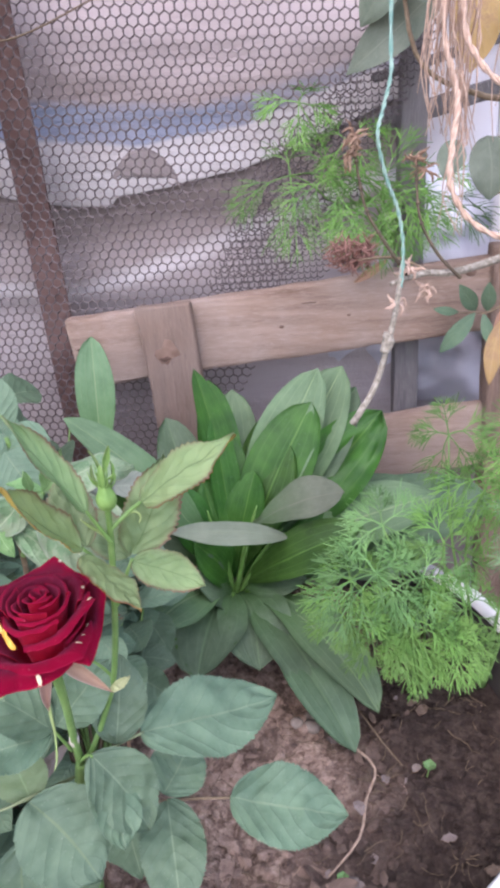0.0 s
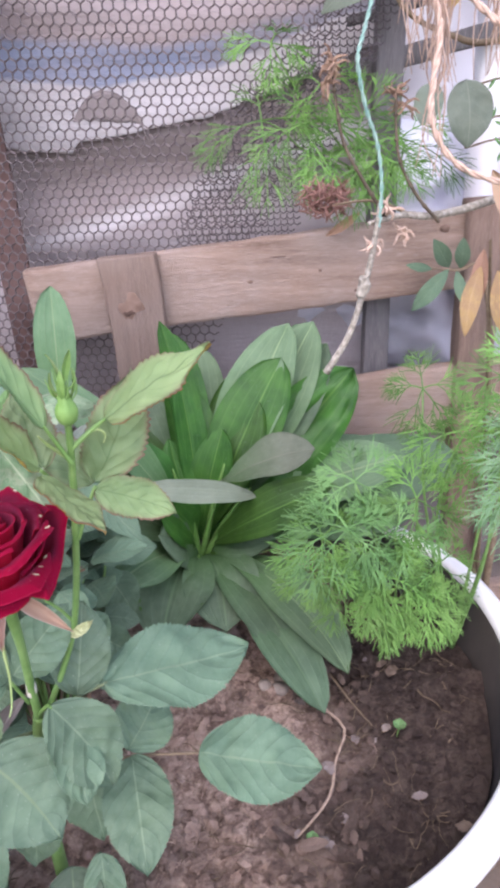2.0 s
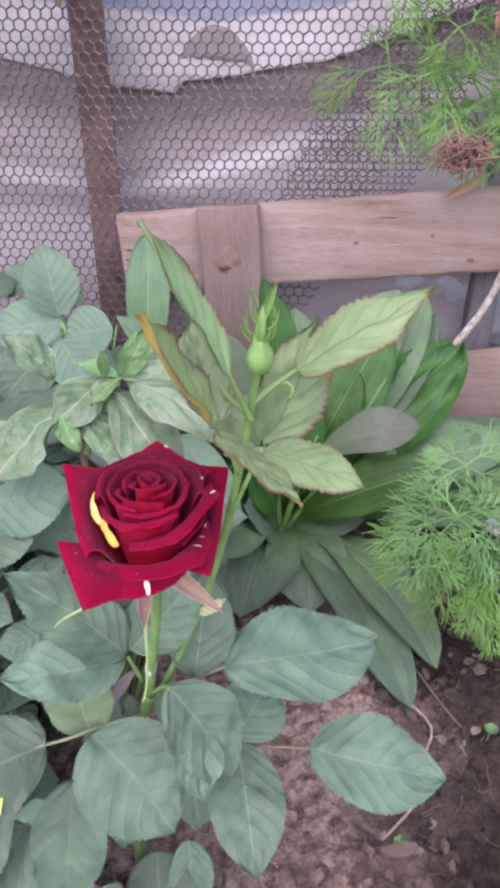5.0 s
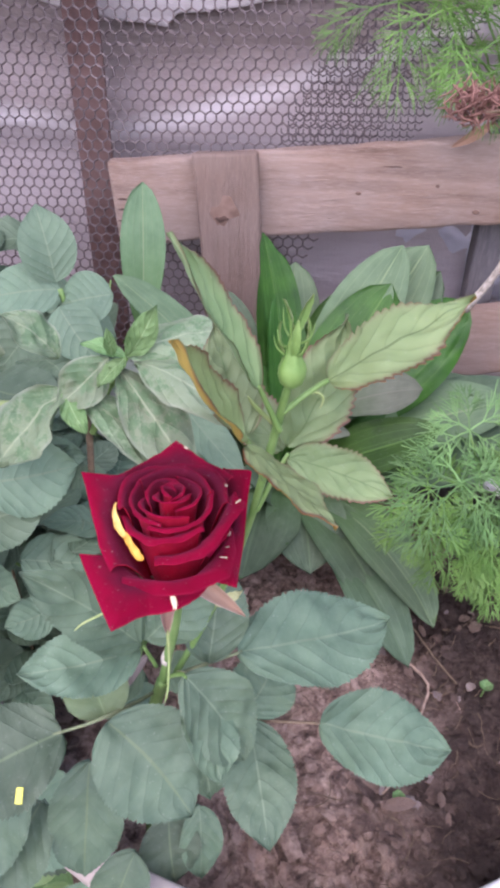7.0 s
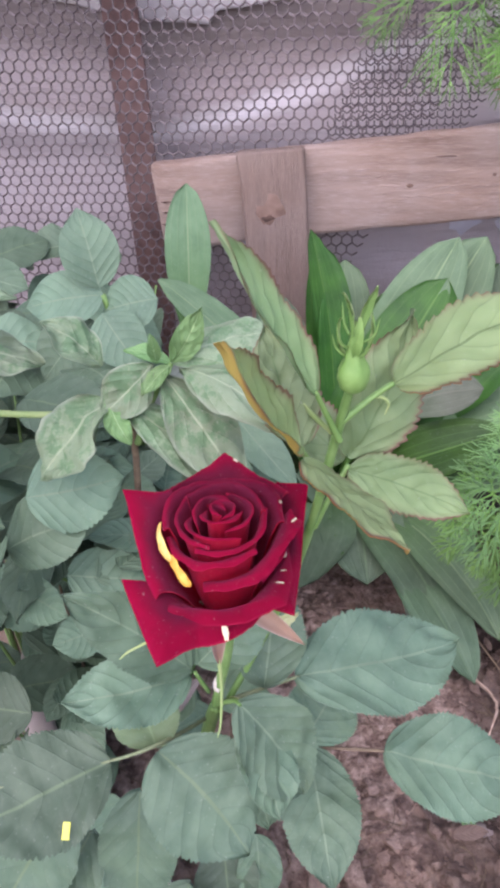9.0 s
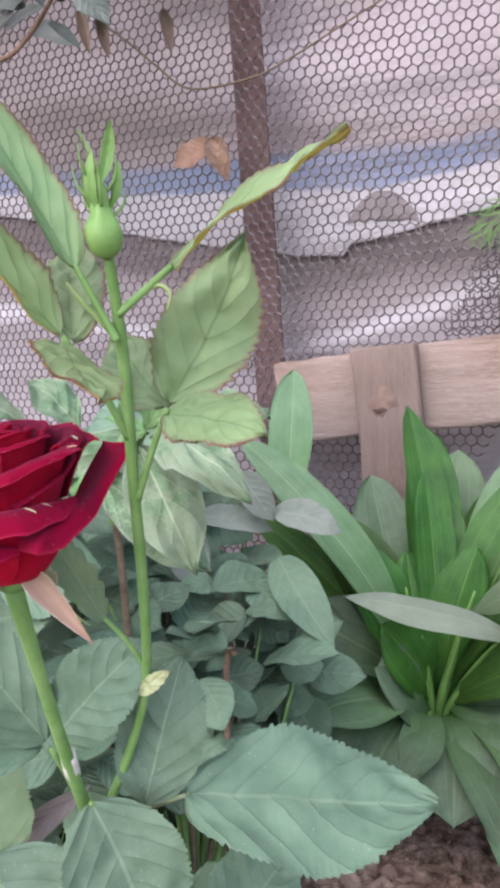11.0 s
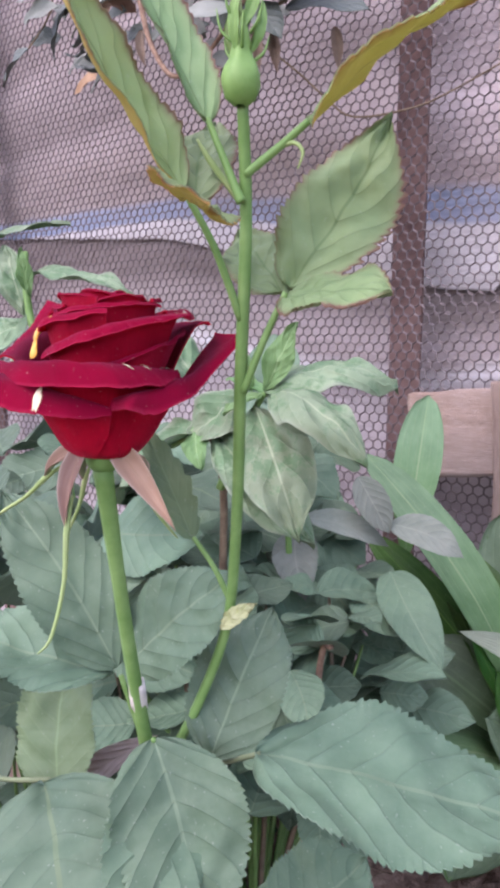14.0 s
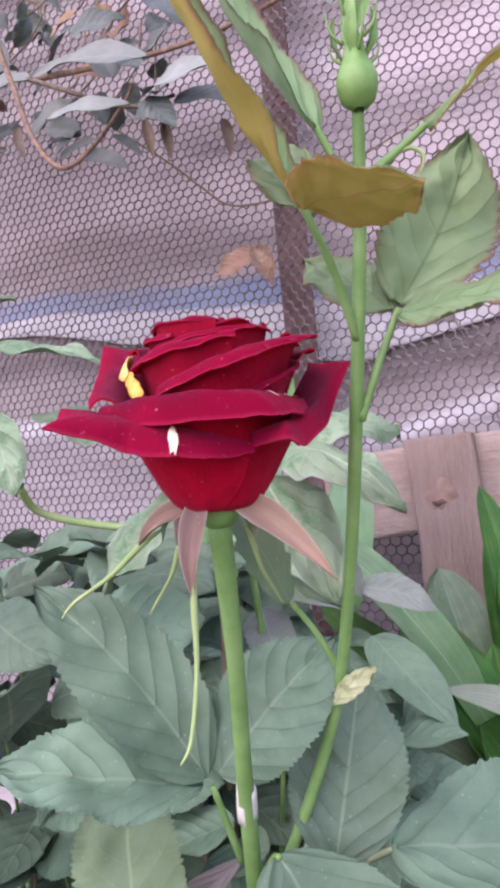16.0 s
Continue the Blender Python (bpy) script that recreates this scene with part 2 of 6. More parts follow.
M_DILL_PALE = grain_material("dill_pale", (0.1, 0.205, 0.095), (0.185, 0.305, 0.16), 30, 0.6, bump_d=0.0002, vary=0.5)
M_DILL_BLUE = grain_material("dill_bluish", (0.072, 0.175, 0.05), (0.15, 0.285, 0.1), 30, 0.6, bump_d=0.0002, vary=0.7)
M_DILL_TIP = grain_material("dill_yellowish", (0.095, 0.21, 0.042), (0.175, 0.32, 0.082), 30, 0.6, bump_d=0.0002, vary=0.7)
M_SEPAL = leaf_material("sepal_pink", (0.25, 0.14, 0.1), (0.37, 0.225, 0.17), (0.3, 0.2, 0.12), 0.12, veins=2.0, relief=0.4, edge=(0.66, 0.55, 0.46), glow=0.12, wash=0.12)
M_SEPAL_UNDER = leaf_material("sepal_green", (0.2, 0.28, 0.13), (0.36, 0.36, 0.22), (0.4, 0.42, 0.28), 0.1, "parallel", edge=(0.62, 0.52, 0.45), glow=0.15)
M_BUD = grain_material("bud_green", (0.115, 0.23, 0.052), (0.19, 0.32, 0.095), 120, 0.5, bump_d=0.0004)
M_CREAM = grain_material("petal_cream_fleck", (0.58, 0.42, 0.28), (0.74, 0.6, 0.44), 200, 0.7, bump_d=0.0002)
M_GOLD = grain_material("petal_yellow_fleck", (0.6, 0.27, 0.04), (0.84, 0.58, 0.2), 220, 0.6, bump_d=0.0006)
M_ORANGE = grain_material("petal_orange_fleck", (0.5, 0.2, 0.02), (0.76, 0.43, 0.08), 220, 0.6, bump_d=0.0006)
M_RUST = grain_material("rusty_iron", (0.075, 0.045, 0.042), (0.14, 0.083, 0.073), 60, 0.85, bump_d=0.001, second=(0.16, 0.1, 0.09))
M_WIRE = grain_material("old_wire", (0.09, 0.072, 0.072), (0.175, 0.143, 0.143), 80, 0.7, bump_d=0.0003)
M_WIRE_DARK = grain_material("dark_wire", (0.05, 0.042, 0.045), (0.11, 0.092, 0.095), 80, 0.7, bump_d=0.0003)
M_WOOD = wood_material("weathered_pallet_wood", (0.2, 0.132, 0.1), (0.44, 0.315, 0.25), (0.4, 0.325, 0.29), 0)
M_WOOD_UP = wood_material("weathered_post_wood", (0.15, 0.095, 0.07), (0.3, 0.205, 0.16), (0.27, 0.21, 0.18), 2)
M_GREYWOOD = wood_material("grey_slat_wood", (0.1, 0.095, 0.1), (0.17, 0.16, 0.165), (0.22, 0.2, 0.2), 2)
M_KNOT = grain_material("knot_wood", (0.13, 0.082, 0.062), (0.21, 0.14, 0.11), 90, 0.85, bump_d=0.001)
M_KNOTDARK = grain_material("knot_heart", (0.05, 0.03, 0.025), (0.1, 0.06, 0.045), 90, 0.85, bump_d=0.001)
M_BARK = grain_material("pale_bark", (0.16, 0.14, 0.11), (0.44, 0.4, 0.34), 210, 0.9, bump_d=0.003, strength=1.0)
M_STRING = grain_material("green_twine", (0.13, 0.27, 0.23), (0.31, 0.43, 0.37), 120, 0.7, bump_d=0.0005)
M_ROPE = grain_material("jute_fibre", (0.37, 0.25, 0.19), (0.55, 0.41, 0.33), 160, 0.85, bump_d=0.0006)
M_TWIG = grain_material("dry_twig", (0.26, 0.18, 0.13), (0.48, 0.36, 0.28), 150, 0.85, bump_d=0.0006)
M_STALK = grain_material("dark_dry_stalk", (0.055, 0.042, 0.03), (0.14, 0.108, 0.075), 150, 0.85, bump_d=0.0008)
M_SHRED = grain_material("reddish_dry_shred", (0.13, 0.062, 0.05), (0.31, 0.17, 0.14), 140, 0.9, bump_d=0.001)
M_SILVER = leaf_material("silvery_leaf", (0.13, 0.145, 0.125), (0.21, 0.22, 0.195), (0.27, 0.28, 0.24), 0.2, rough=0.65, relief=0.4)
M_TAN = leaf_material("tan_dry_leaf", (0.4, 0.28, 0.18), (0.55, 0.4, 0.28), (0.45, 0.32, 0.22), 0.1, rough=0.8, relief=0.4)
M_DRYBITS = grain_material("dry_flower", (0.14, 0.08, 0.055), (0.32, 0.215, 0.15), 140, 0.9, bump_d=0.001)
def tub_material():
    """White paint, soiled with dried mud along one side."""
    m, nt, b = material("white_tub_paint", 0.5, 0.4)
    v = coords(nt, "Object")
    sep = nt.nodes.new("ShaderNodeSeparateXYZ")
    nt.links.new(v, sep.inputs[0])
    n1, n2 = noise_tex(nt, v, 20, 6, 0.65), noise_tex(nt, v, 6, 3)
    col = mix(nt, n1, (0.7, 0.69, 0.67), (0.84, 0.84, 0.83))
    mud = math_node(nt, "ADD", math_node(nt, "MULTIPLY", sep.outputs[0], -3.6), math_node(nt, "MULTIPLY_ADD", n2, 0.9, math_node(nt, "MULTIPLY_ADD", n1, 0.5, -0.55)))
    col = mix(nt, ramp(nt, mud, [(0.15, (0, 0, 0)), (0.5, (0.85, 0.85, 0.85))]), col, (0.37, 0.295, 0.26))
    nt.links.new(col, b.inputs["Base Color"])
    bump(nt, b, n1, 0.4, 0.0008)
    return m


M_TUBWHITE = tub_material()
M_TUBDARK = grain_material("dark_tub_inside", (0.025, 0.023, 0.025), (0.06, 0.052, 0.05), 30, 0.7, bump_d=0.0008, second=(0.09, 0.075, 0.065))
M_GROUND = grain_material("bare_earth", (0.1, 0.07, 0.05), (0.2, 0.15, 0.115), 9, 0.95, bump_d=0.02, second=(0.15, 0.12, 0.1))
M_STONE = grain_material("pebble", (0.2, 0.165, 0.14), (0.36, 0.3, 0.26), 60, 0.8, bump_d=0.0008)
M_SHEET = grain_material("white_plastic_sheet", (0.72, 0.7, 0.72), (0.85, 0.83, 0.84), 5, 0.45, bump_d=0.004, second=(0.6, 0.59, 0.64))
M_BAG = grain_material("grey_blue_bag", (0.6, 0.61, 0.71), (0.84, 0.85, 0.92), 9, 0.45, bump_d=0.006, second=(0.3, 0.29, 0.34))


M_FLAP = grain_material("brown_cloth", (0.2, 0.17, 0.168), (0.31, 0.27, 0.265), 40, 0.9, bump_d=0.002)


def soil_material():
    m, nt, b = material("garden_soil", 0.95, 0.2)
    v = coords(nt, "Object")
    n1 = noise_tex(nt, v, 70, 8, 0.7)
    n2 = noise_tex(nt, v, 11, 5, 0.6)
    n3 = noise_tex(nt, v, 260, 5, 0.7)
    col = ramp(nt, n1, [(0.33, (0.03, 0.019, 0.015)), (0.46, (0.225, 0.15, 0.118)), (0.63, (0.6, 0.455, 0.365))])
    col = mix(nt, ramp(nt, n2, [(0.5, (0, 0, 0)), (0.64, (0.6, 0.6, 0.6))]), col, (0.085, 0.062, 0.056))
    info = nt.nodes.new("ShaderNodeNewGeometry")
    col = mix(nt, math_node(nt, "MULTIPLY", math_node(nt, "POWER", info.outputs["Random Per Island"], 1.8), 0.85), col, (0.5, 0.36, 0.29))
    col = mix(nt, ramp(nt, n3, [(0.5, (0, 0, 0)), (0.75, (0.5, 0.5, 0.5))]), col, (0.2, 0.145, 0.115))
    # shade at the tub's right side painted into the soil, with a ragged border
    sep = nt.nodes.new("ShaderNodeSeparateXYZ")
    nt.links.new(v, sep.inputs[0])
    soil_shade = math_node(nt, "ADD", math_node(nt, "MULTIPLY_ADD", sep.outputs[1], -0.1, sep.outputs[0]), math_node(nt, "MULTIPLY_ADD", n2, 0.2, math_node(nt, "MULTIPLY", n1, 0.1)))
    col = mix(nt, ramp(nt, soil_shade, [(0.15, (0, 0, 0)), (0.25, (0.85, 0.85, 0.85))]), col, (0.022, 0.016, 0.015))
    nt.links.new(col, b.inputs["Base Color"])
    bump(nt, b, math_node(nt, "ADD", n1, math_node(nt, "MULTIPLY", n3, 0.6)), 1.0, 0.007)
    return m


def line_of(nt, x, keys, x0=-2.2, x1=0.4):
    """The height of a line drawn over the cloth, from (x, height) keys."""
    n = nt.nodes.new("ShaderNodeValToRGB")
    el = n.color_ramp.elements
    while len(el) < len(keys):
        el.new(0.5)
    for e, (kx, kz) in zip(el, keys):
        e.position, e.color = (kx - x0) / (x1 - x0), (kz - 0.6, kz - 0.6, kz - 0.6, 1.0)
    nt.links.new(math_node(nt, "MULTIPLY_ADD", x, 1 / (x1 - x0), -x0 / (x1 - x0)), n.inputs[0])
    return n.outputs[0]


def tarp_material(name="striped_cloth", pale=False):
    """Dusty cloth. The back one is brown with a paler foot; the pale one over it has a blue stripe, a brown one above and mauve on top."""
    m, nt, b = material(name, 0.9, 0.2)
    v = coords(nt, "Object")
    sep = nt.nodes.new("ShaderNodeSeparateXYZ")
    nt.links.new(v, sep.inputs[0])
    x = sep.outputs[0]
    wob = math_node(nt, "MULTIPLY_ADD", noise_tex(nt, coords(nt, "Object", (5.0, 1, 5.0)), 3.0, 5, 0.6), 0.016, -0.608)
    z = math_node(nt, "ADD", sep.outputs[2], wob)
    big = noise_tex(nt, coords(nt, "Object", (1.0, 1, 2.5)), 5.0, 5, 0.62)
    fine = noise_tex(nt, v, 70, 5, 0.7)
    folds = noise_tex(nt, coords(nt, "Object", (1.2, 1, 9.0)), 4.0, 4, 0.6)

    def above(keys, soft):
        d = math_node(nt, "SUBTRACT", z, line_of(nt, x, keys))
        c = nt.nodes.new("ShaderNodeClamp")
        nt.links.new(math_node(nt, "MULTIPLY_ADD", d, 1 / soft, 0.5), c.inputs[0])
        return c.outputs[0]

    if pale:
        col = mix(nt, folds, (0.46, 0.435, 0.44), (0.62, 0.595, 0.61))
        blue = [(-0.7, 0.99), (-0.4, 0.953), (-0.24, 0.937), (-0.13, 0.925), (0.02, 0.94), (0.2, 0.995)]
        col = mix(nt, above(blue, 0.006), col, mix(nt, folds, (0.15, 0.195, 0.31), (0.27, 0.325, 0.44)))
        # the stripe goes grey towards the right: a fold's shadow painted in
        fold_shadow = math_node(nt, "MULTIPLY", above(blue, 0.006), ramp(nt, math_node(nt, "ADD", x, math_node(nt, "MULTIPLY_ADD", big, 0.16, 0.4)), [(0.44, (0, 0, 0)), (0.54, (0.75, 0.75, 0.75))]))
        col = mix(nt, fold_shadow, col, (0.25, 0.235, 0.26))
        top = [(-0.7, 1.026), (-0.4, 0.99), (-0.24, 0.984), (-0.13, 0.975), (-0.04, 0.966), (0.2, 1.01)]
        col = mix(nt, above(top, 0.012), col, mix(nt, folds, (0.3, 0.245, 0.235), (0.42, 0.35, 0.345)))
        mauve = [(-0.7, 1.12), (-0.4, 1.075), (-0.26, 1.04), (-0.13, 1.0), (-0.04, 0.99), (0.2, 1.03)]
        col = mix(nt, above(mauve, 0.035), col, mix(nt, folds, (0.47, 0.4, 0.405), (0.6, 0.52, 0.53)))
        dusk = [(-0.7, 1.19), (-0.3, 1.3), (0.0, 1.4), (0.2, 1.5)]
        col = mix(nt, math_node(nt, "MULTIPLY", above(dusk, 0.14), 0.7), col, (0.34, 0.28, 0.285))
        # browner towards the left of the upper cloth, with a ragged border
        left_brown = ramp(nt, math_node(nt, "SUBTRACT", math_node(nt, "MULTIPLY", big, 0.6), x), [(0.6, (0, 0, 0)), (0.85, (0.55, 0.55, 0.55))])
        col = mix(nt, math_node(nt, "MULTIPLY", above(top, 0.012), left_brown), col, (0.27, 0.225, 0.205))
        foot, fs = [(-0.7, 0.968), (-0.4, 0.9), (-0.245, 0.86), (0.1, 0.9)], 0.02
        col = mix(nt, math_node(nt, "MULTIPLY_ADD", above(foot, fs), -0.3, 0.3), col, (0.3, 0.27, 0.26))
    else:
        col = mix(nt, folds, (0.33, 0.29, 0.295), (0.45, 0.4, 0.41))
        streak = [(-0.7, 0.8), (-0.4, 0.74), (-0.24, 0.722), (-0.09, 0.752), (0.02, 0.788), (0.2, 0.85)]
        col = mix(nt, above(streak, 0.012), col, mix(nt, folds, (0.52, 0.49, 0.505), (0.7, 0.67, 0.69)))
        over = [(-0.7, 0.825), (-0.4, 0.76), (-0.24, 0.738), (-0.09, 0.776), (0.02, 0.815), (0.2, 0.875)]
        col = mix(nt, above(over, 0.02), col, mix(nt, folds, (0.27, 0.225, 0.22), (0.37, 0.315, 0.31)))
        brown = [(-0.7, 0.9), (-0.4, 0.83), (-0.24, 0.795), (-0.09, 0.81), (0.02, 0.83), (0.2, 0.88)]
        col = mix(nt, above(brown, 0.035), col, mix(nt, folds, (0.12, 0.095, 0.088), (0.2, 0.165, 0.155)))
    col = mix(nt, ramp(nt, big, [(0.4, (0, 0, 0)), (0.72, (0.45, 0.45, 0.45))]), col, (0.3, 0.25, 0.24))
    col = mix(nt, math_node(nt, "MULTIPLY", fine, 0.16), col, (0.5, 0.465, 0.47))
    nt.links.new(col, b.inputs["Base Color"])
    bump(nt, b, math_node(nt, "ADD", math_node(nt, "ADD", big, folds), math_node(nt, "MULTIPLY", fine, 0.3)), 0.6, 0.012)
    return m


def petal_material(name, dark, light, lip, rough, bloom=0.7):
    """Velvet petal: blotches and streaks of two reds, a dusty bloom, pale specks."""
    m, nt, b = material(name, rough, 0.04)
    uv = nt.nodes.new("ShaderNodeTexCoord")
    sep = nt.nodes.new("ShaderNodeSeparateXYZ")
    nt.links.new(uv.outputs["UV"], sep.inputs[0])
    ob = coords(nt, "Object")
    n1 = noise_tex(nt, ob, 85, 5, 0.6)
    n2 = noise_tex(nt, ob, 420, 5, 0.7)
    streak = noise_tex(nt, coords(nt, "UV", (1.6, 34.0, 1)), 3.0, 5, 0.65)
    f = math_node(nt, "MULTIPLY_ADD", n1, 0.5, math_node(nt, "MULTIPLY_ADD", streak, 0.45, math_node(nt, "MULTIPLY_ADD", n2, 0.25, -0.2)))
    col = mix(nt, ramp(nt, f, [(0.28, (0, 0, 0)), (0.66, (1, 1, 1))]), dark, light)
    # grey-purple bloom where the petal turns outwards, clear crimson on its lip
    rim = math_node(nt, "ADD", sep.outputs[0], math_node(nt, "MULTIPLY_ADD", n1, 0.24, -0.12))
    col = mix(nt, ramp(nt, rim, [(0.5, (0, 0, 0)), (0.64, (bloom, bloom, bloom)), (0.74, (bloom, bloom, bloom)), (0.92, (0, 0, 0))]), col, (0.085, 0.013, 0.034))
    col = mix(nt, ramp(nt, rim, [(0.72, (0, 0, 0)), (1.0, (0.8, 0.8, 0.8))]), col, lip)
    edge = math_node(nt, "ADD", sep.outputs[0], math_node(nt, "MULTIPLY_ADD", n2, 0.05, -0.025))
    col = mix(nt, ramp(nt, edge, [(0.975, (0, 0, 0)), (1.0, (0.15, 0.15, 0.15))]), col, (0.5, 0.05, 0.1))
    specks = noise_tex(nt, ob, 1500, 2, 0.4)
    col = mix(nt, ramp(nt, specks, [(0.725, (0, 0, 0)), (0.77, (0.55, 0.55, 0.55))]), col, (0.62, 0.34, 0.36))
    nt.links.new(col, b.inputs["Base Color"])
    b.inputs["Sheen Weight"].default_value = 0.35
    b.inputs["Sheen Roughness"].default_value = 0.45
    b.inputs["Sheen Tint"].default_value = (0.6, 0.1, 0.2, 1)
    bump(nt, b, math_node(nt, "ADD", streak, math_node(nt, "ADD", n1, math_node(nt, "MULTIPLY", n2, 0.4))), 0.4, 0.001)
    tr = nt.nodes.new("ShaderNodeBsdfTranslucent")
    tr.inputs["Color"].default_value = (0.75, 0.008, 0.03, 1)
    ms = nt.nodes.new("ShaderNodeMixShader")
    ms.inputs[0].default_value = 0.24
    nt.links.new(b.outputs[0], ms.inputs[1])
    nt.links.new(tr.outputs[0], ms.inputs[2])
    nt.links.new(ms.outputs[0], nt.nodes["Material Output"].inputs["Surface"])
    return m


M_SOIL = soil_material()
M_TARP = tarp_material()
M_PALECLOTH = tarp_material("pale_striped_cloth", True)
M_PETAL_IN = petal_material("petal_velvet", (0.065, 0.001, 0.008), (0.25, 0.003, 0.026), (0.27, 0.004, 0.034), 0.75)
M_PETAL_OUT = petal_material("petal_outside", (0.29, 0.003, 0.018), (0.68, 0.008, 0.036), (0.46, 0.006, 0.032), 0.7, 0.25)


# ---- mesh helpers ----
def world_of(ob):
    m = ob.matrix_parent_inverse @ ob.matrix_basis
    return world_of(ob.parent) @ m if ob.parent else ob.matrix_basis.copy()


def link_mesh(name, mesh, mats, parent=None, label=""):
    for m in mats:
        mesh.materials.append(m)
    ob = new(name, mesh)
    if parent:
        ob.parent = parent
        ob.matrix_parent_inverse = world_of(parent).inverted()
    if label:
        ob["label"] = label
    return ob


def part(name, bm, mat, parent=None, label="", smooth=True):
    """One bmesh, in world coordinates, as one object under a thing or a part."""
    mesh = bpy.data.meshes.new(name)
    bm.to_mesh(mesh)
    bm.free()
    if smooth:
        mesh.polygons.foreach_set("use_smooth", [True] * len(mesh.polygons))
    return link_mesh(name, mesh, mat if isinstance(mat, (list, tuple)) else [mat], parent, label)


def raw(name, verts, faces, mat, parent=None, label="", smooth=False):
    mesh = bpy.data.meshes.new(name)
    mesh.from_pydata(verts, [], faces)
    if smooth:
        mesh.polygons.foreach_set("use_smooth", [True] * len(mesh.polygons))
    return link_mesh(name, mesh, [mat], parent, label)


def thing(name, at, label, category, group="", kind=""):
    ob = new(name)
    ob.empty_display_size = 0.02
    ob.matrix_basis = Matrix.Translation(at)
    return tagged(ob, label, category, group, kind)


def glide(points, steps):
    """A smooth line through the points."""
    p = [Vector(q) for q in points]
    if len(p) == 2:
        return [p[0].lerp(p[1], i / steps) for i in range(steps + 1)]
    out = []
    for k in range(len(p) - 1):
        a, b, c, d = p[max(k - 1, 0)], p[k], p[k + 1], p[min(k + 2, len(p) - 1)]
        for i in range(steps):
            t = i / steps
            out.append(0.5 * (2 * b + (c - a) * t + (2 * a - 5 * b + 4 * c - d) * t * t + (3 * b - a - 3 * c + d) * t ** 3))
    return out + [p[-1]]


def tube_data(points, radii, sides=6, verts=None, faces=None):
    verts = [] if verts is None else verts
    faces = [] if faces is None else faces
    n, start = len(points), len(verts)
    side = None
    for i, p in enumerate(points):
        d = (points[min(i + 1, n - 1)] - points[max(i - 1, 0)]).normalized()
        if side is None:
            side = d.orthogonal().normalized()
        side = (side - d * side.dot(d)).normalized()
        up = d.cross(side)
        f = i / max(n - 1, 1) * (len(radii) - 1)
        k = min(int(f), len(radii) - 2) if len(radii) > 1 else 0
        r = radii[k] + (radii[min(k + 1, len(radii) - 1)] - radii[k]) * (f - k)
        for s in range(sides):
            a = 2 * math.pi * s / sides
            verts.append(p + side * (math.cos(a) * r) + up * (math.sin(a) * r))
    for i in range(n - 1):
        for s in range(sides):
            a, b = start + i * sides + s, start + i * sides + (s + 1) % sides
            faces.append((a, b, b + sides, a + sides))
    faces.append(tuple(start + s for s in reversed(range(sides))))
    faces.append(tuple(start + (n - 1) * sides + s for s in range(sides)))
    return verts, faces


def stem(name, points, radii, mat, parent=None, label="", sides=7, steps=6):
    v, f = tube_data(glide(points, steps), radii, sides)
    return raw(name, v, f, mat, parent, label, True)


def blade_width(shape, u):
    """Half-width of a blade, 0 to 1, at u from stalk to tip."""
    if shape == "ovate":
        w = math.sin(math.pi * u ** 0.84) ** (0.6 + 1.1 * max(0.0, u - 0.72))
    elif shape == "acute":  # ovate, drawn out into a sharp tip
        w = math.sin(math.pi * min(1, u ** 0.8)) ** (0.62 + 1.5 * max(0.0, u - 0.55))
    elif shape == "lance":
        w = math.sin(math.pi * u ** 0.95) ** 0.85 * (0.9 + 0.1 * u)
    elif shape == "bract":  # broad at the base, drawn to a point
        w = max(0.03, 1 - u ** 1.7) * (0.8 + 0.2 * min(1.0, u * 5))
    else:  # spoon: a narrow stalk that widens into a long, blunt blade
        w = 0.18 * (1 - u) + max(0.0, math.sin(math.pi * max(0.0, (u - 0.12) / 0.88) ** 1.5)) ** 0.55
    return 0.02 if u > 0.988 else w


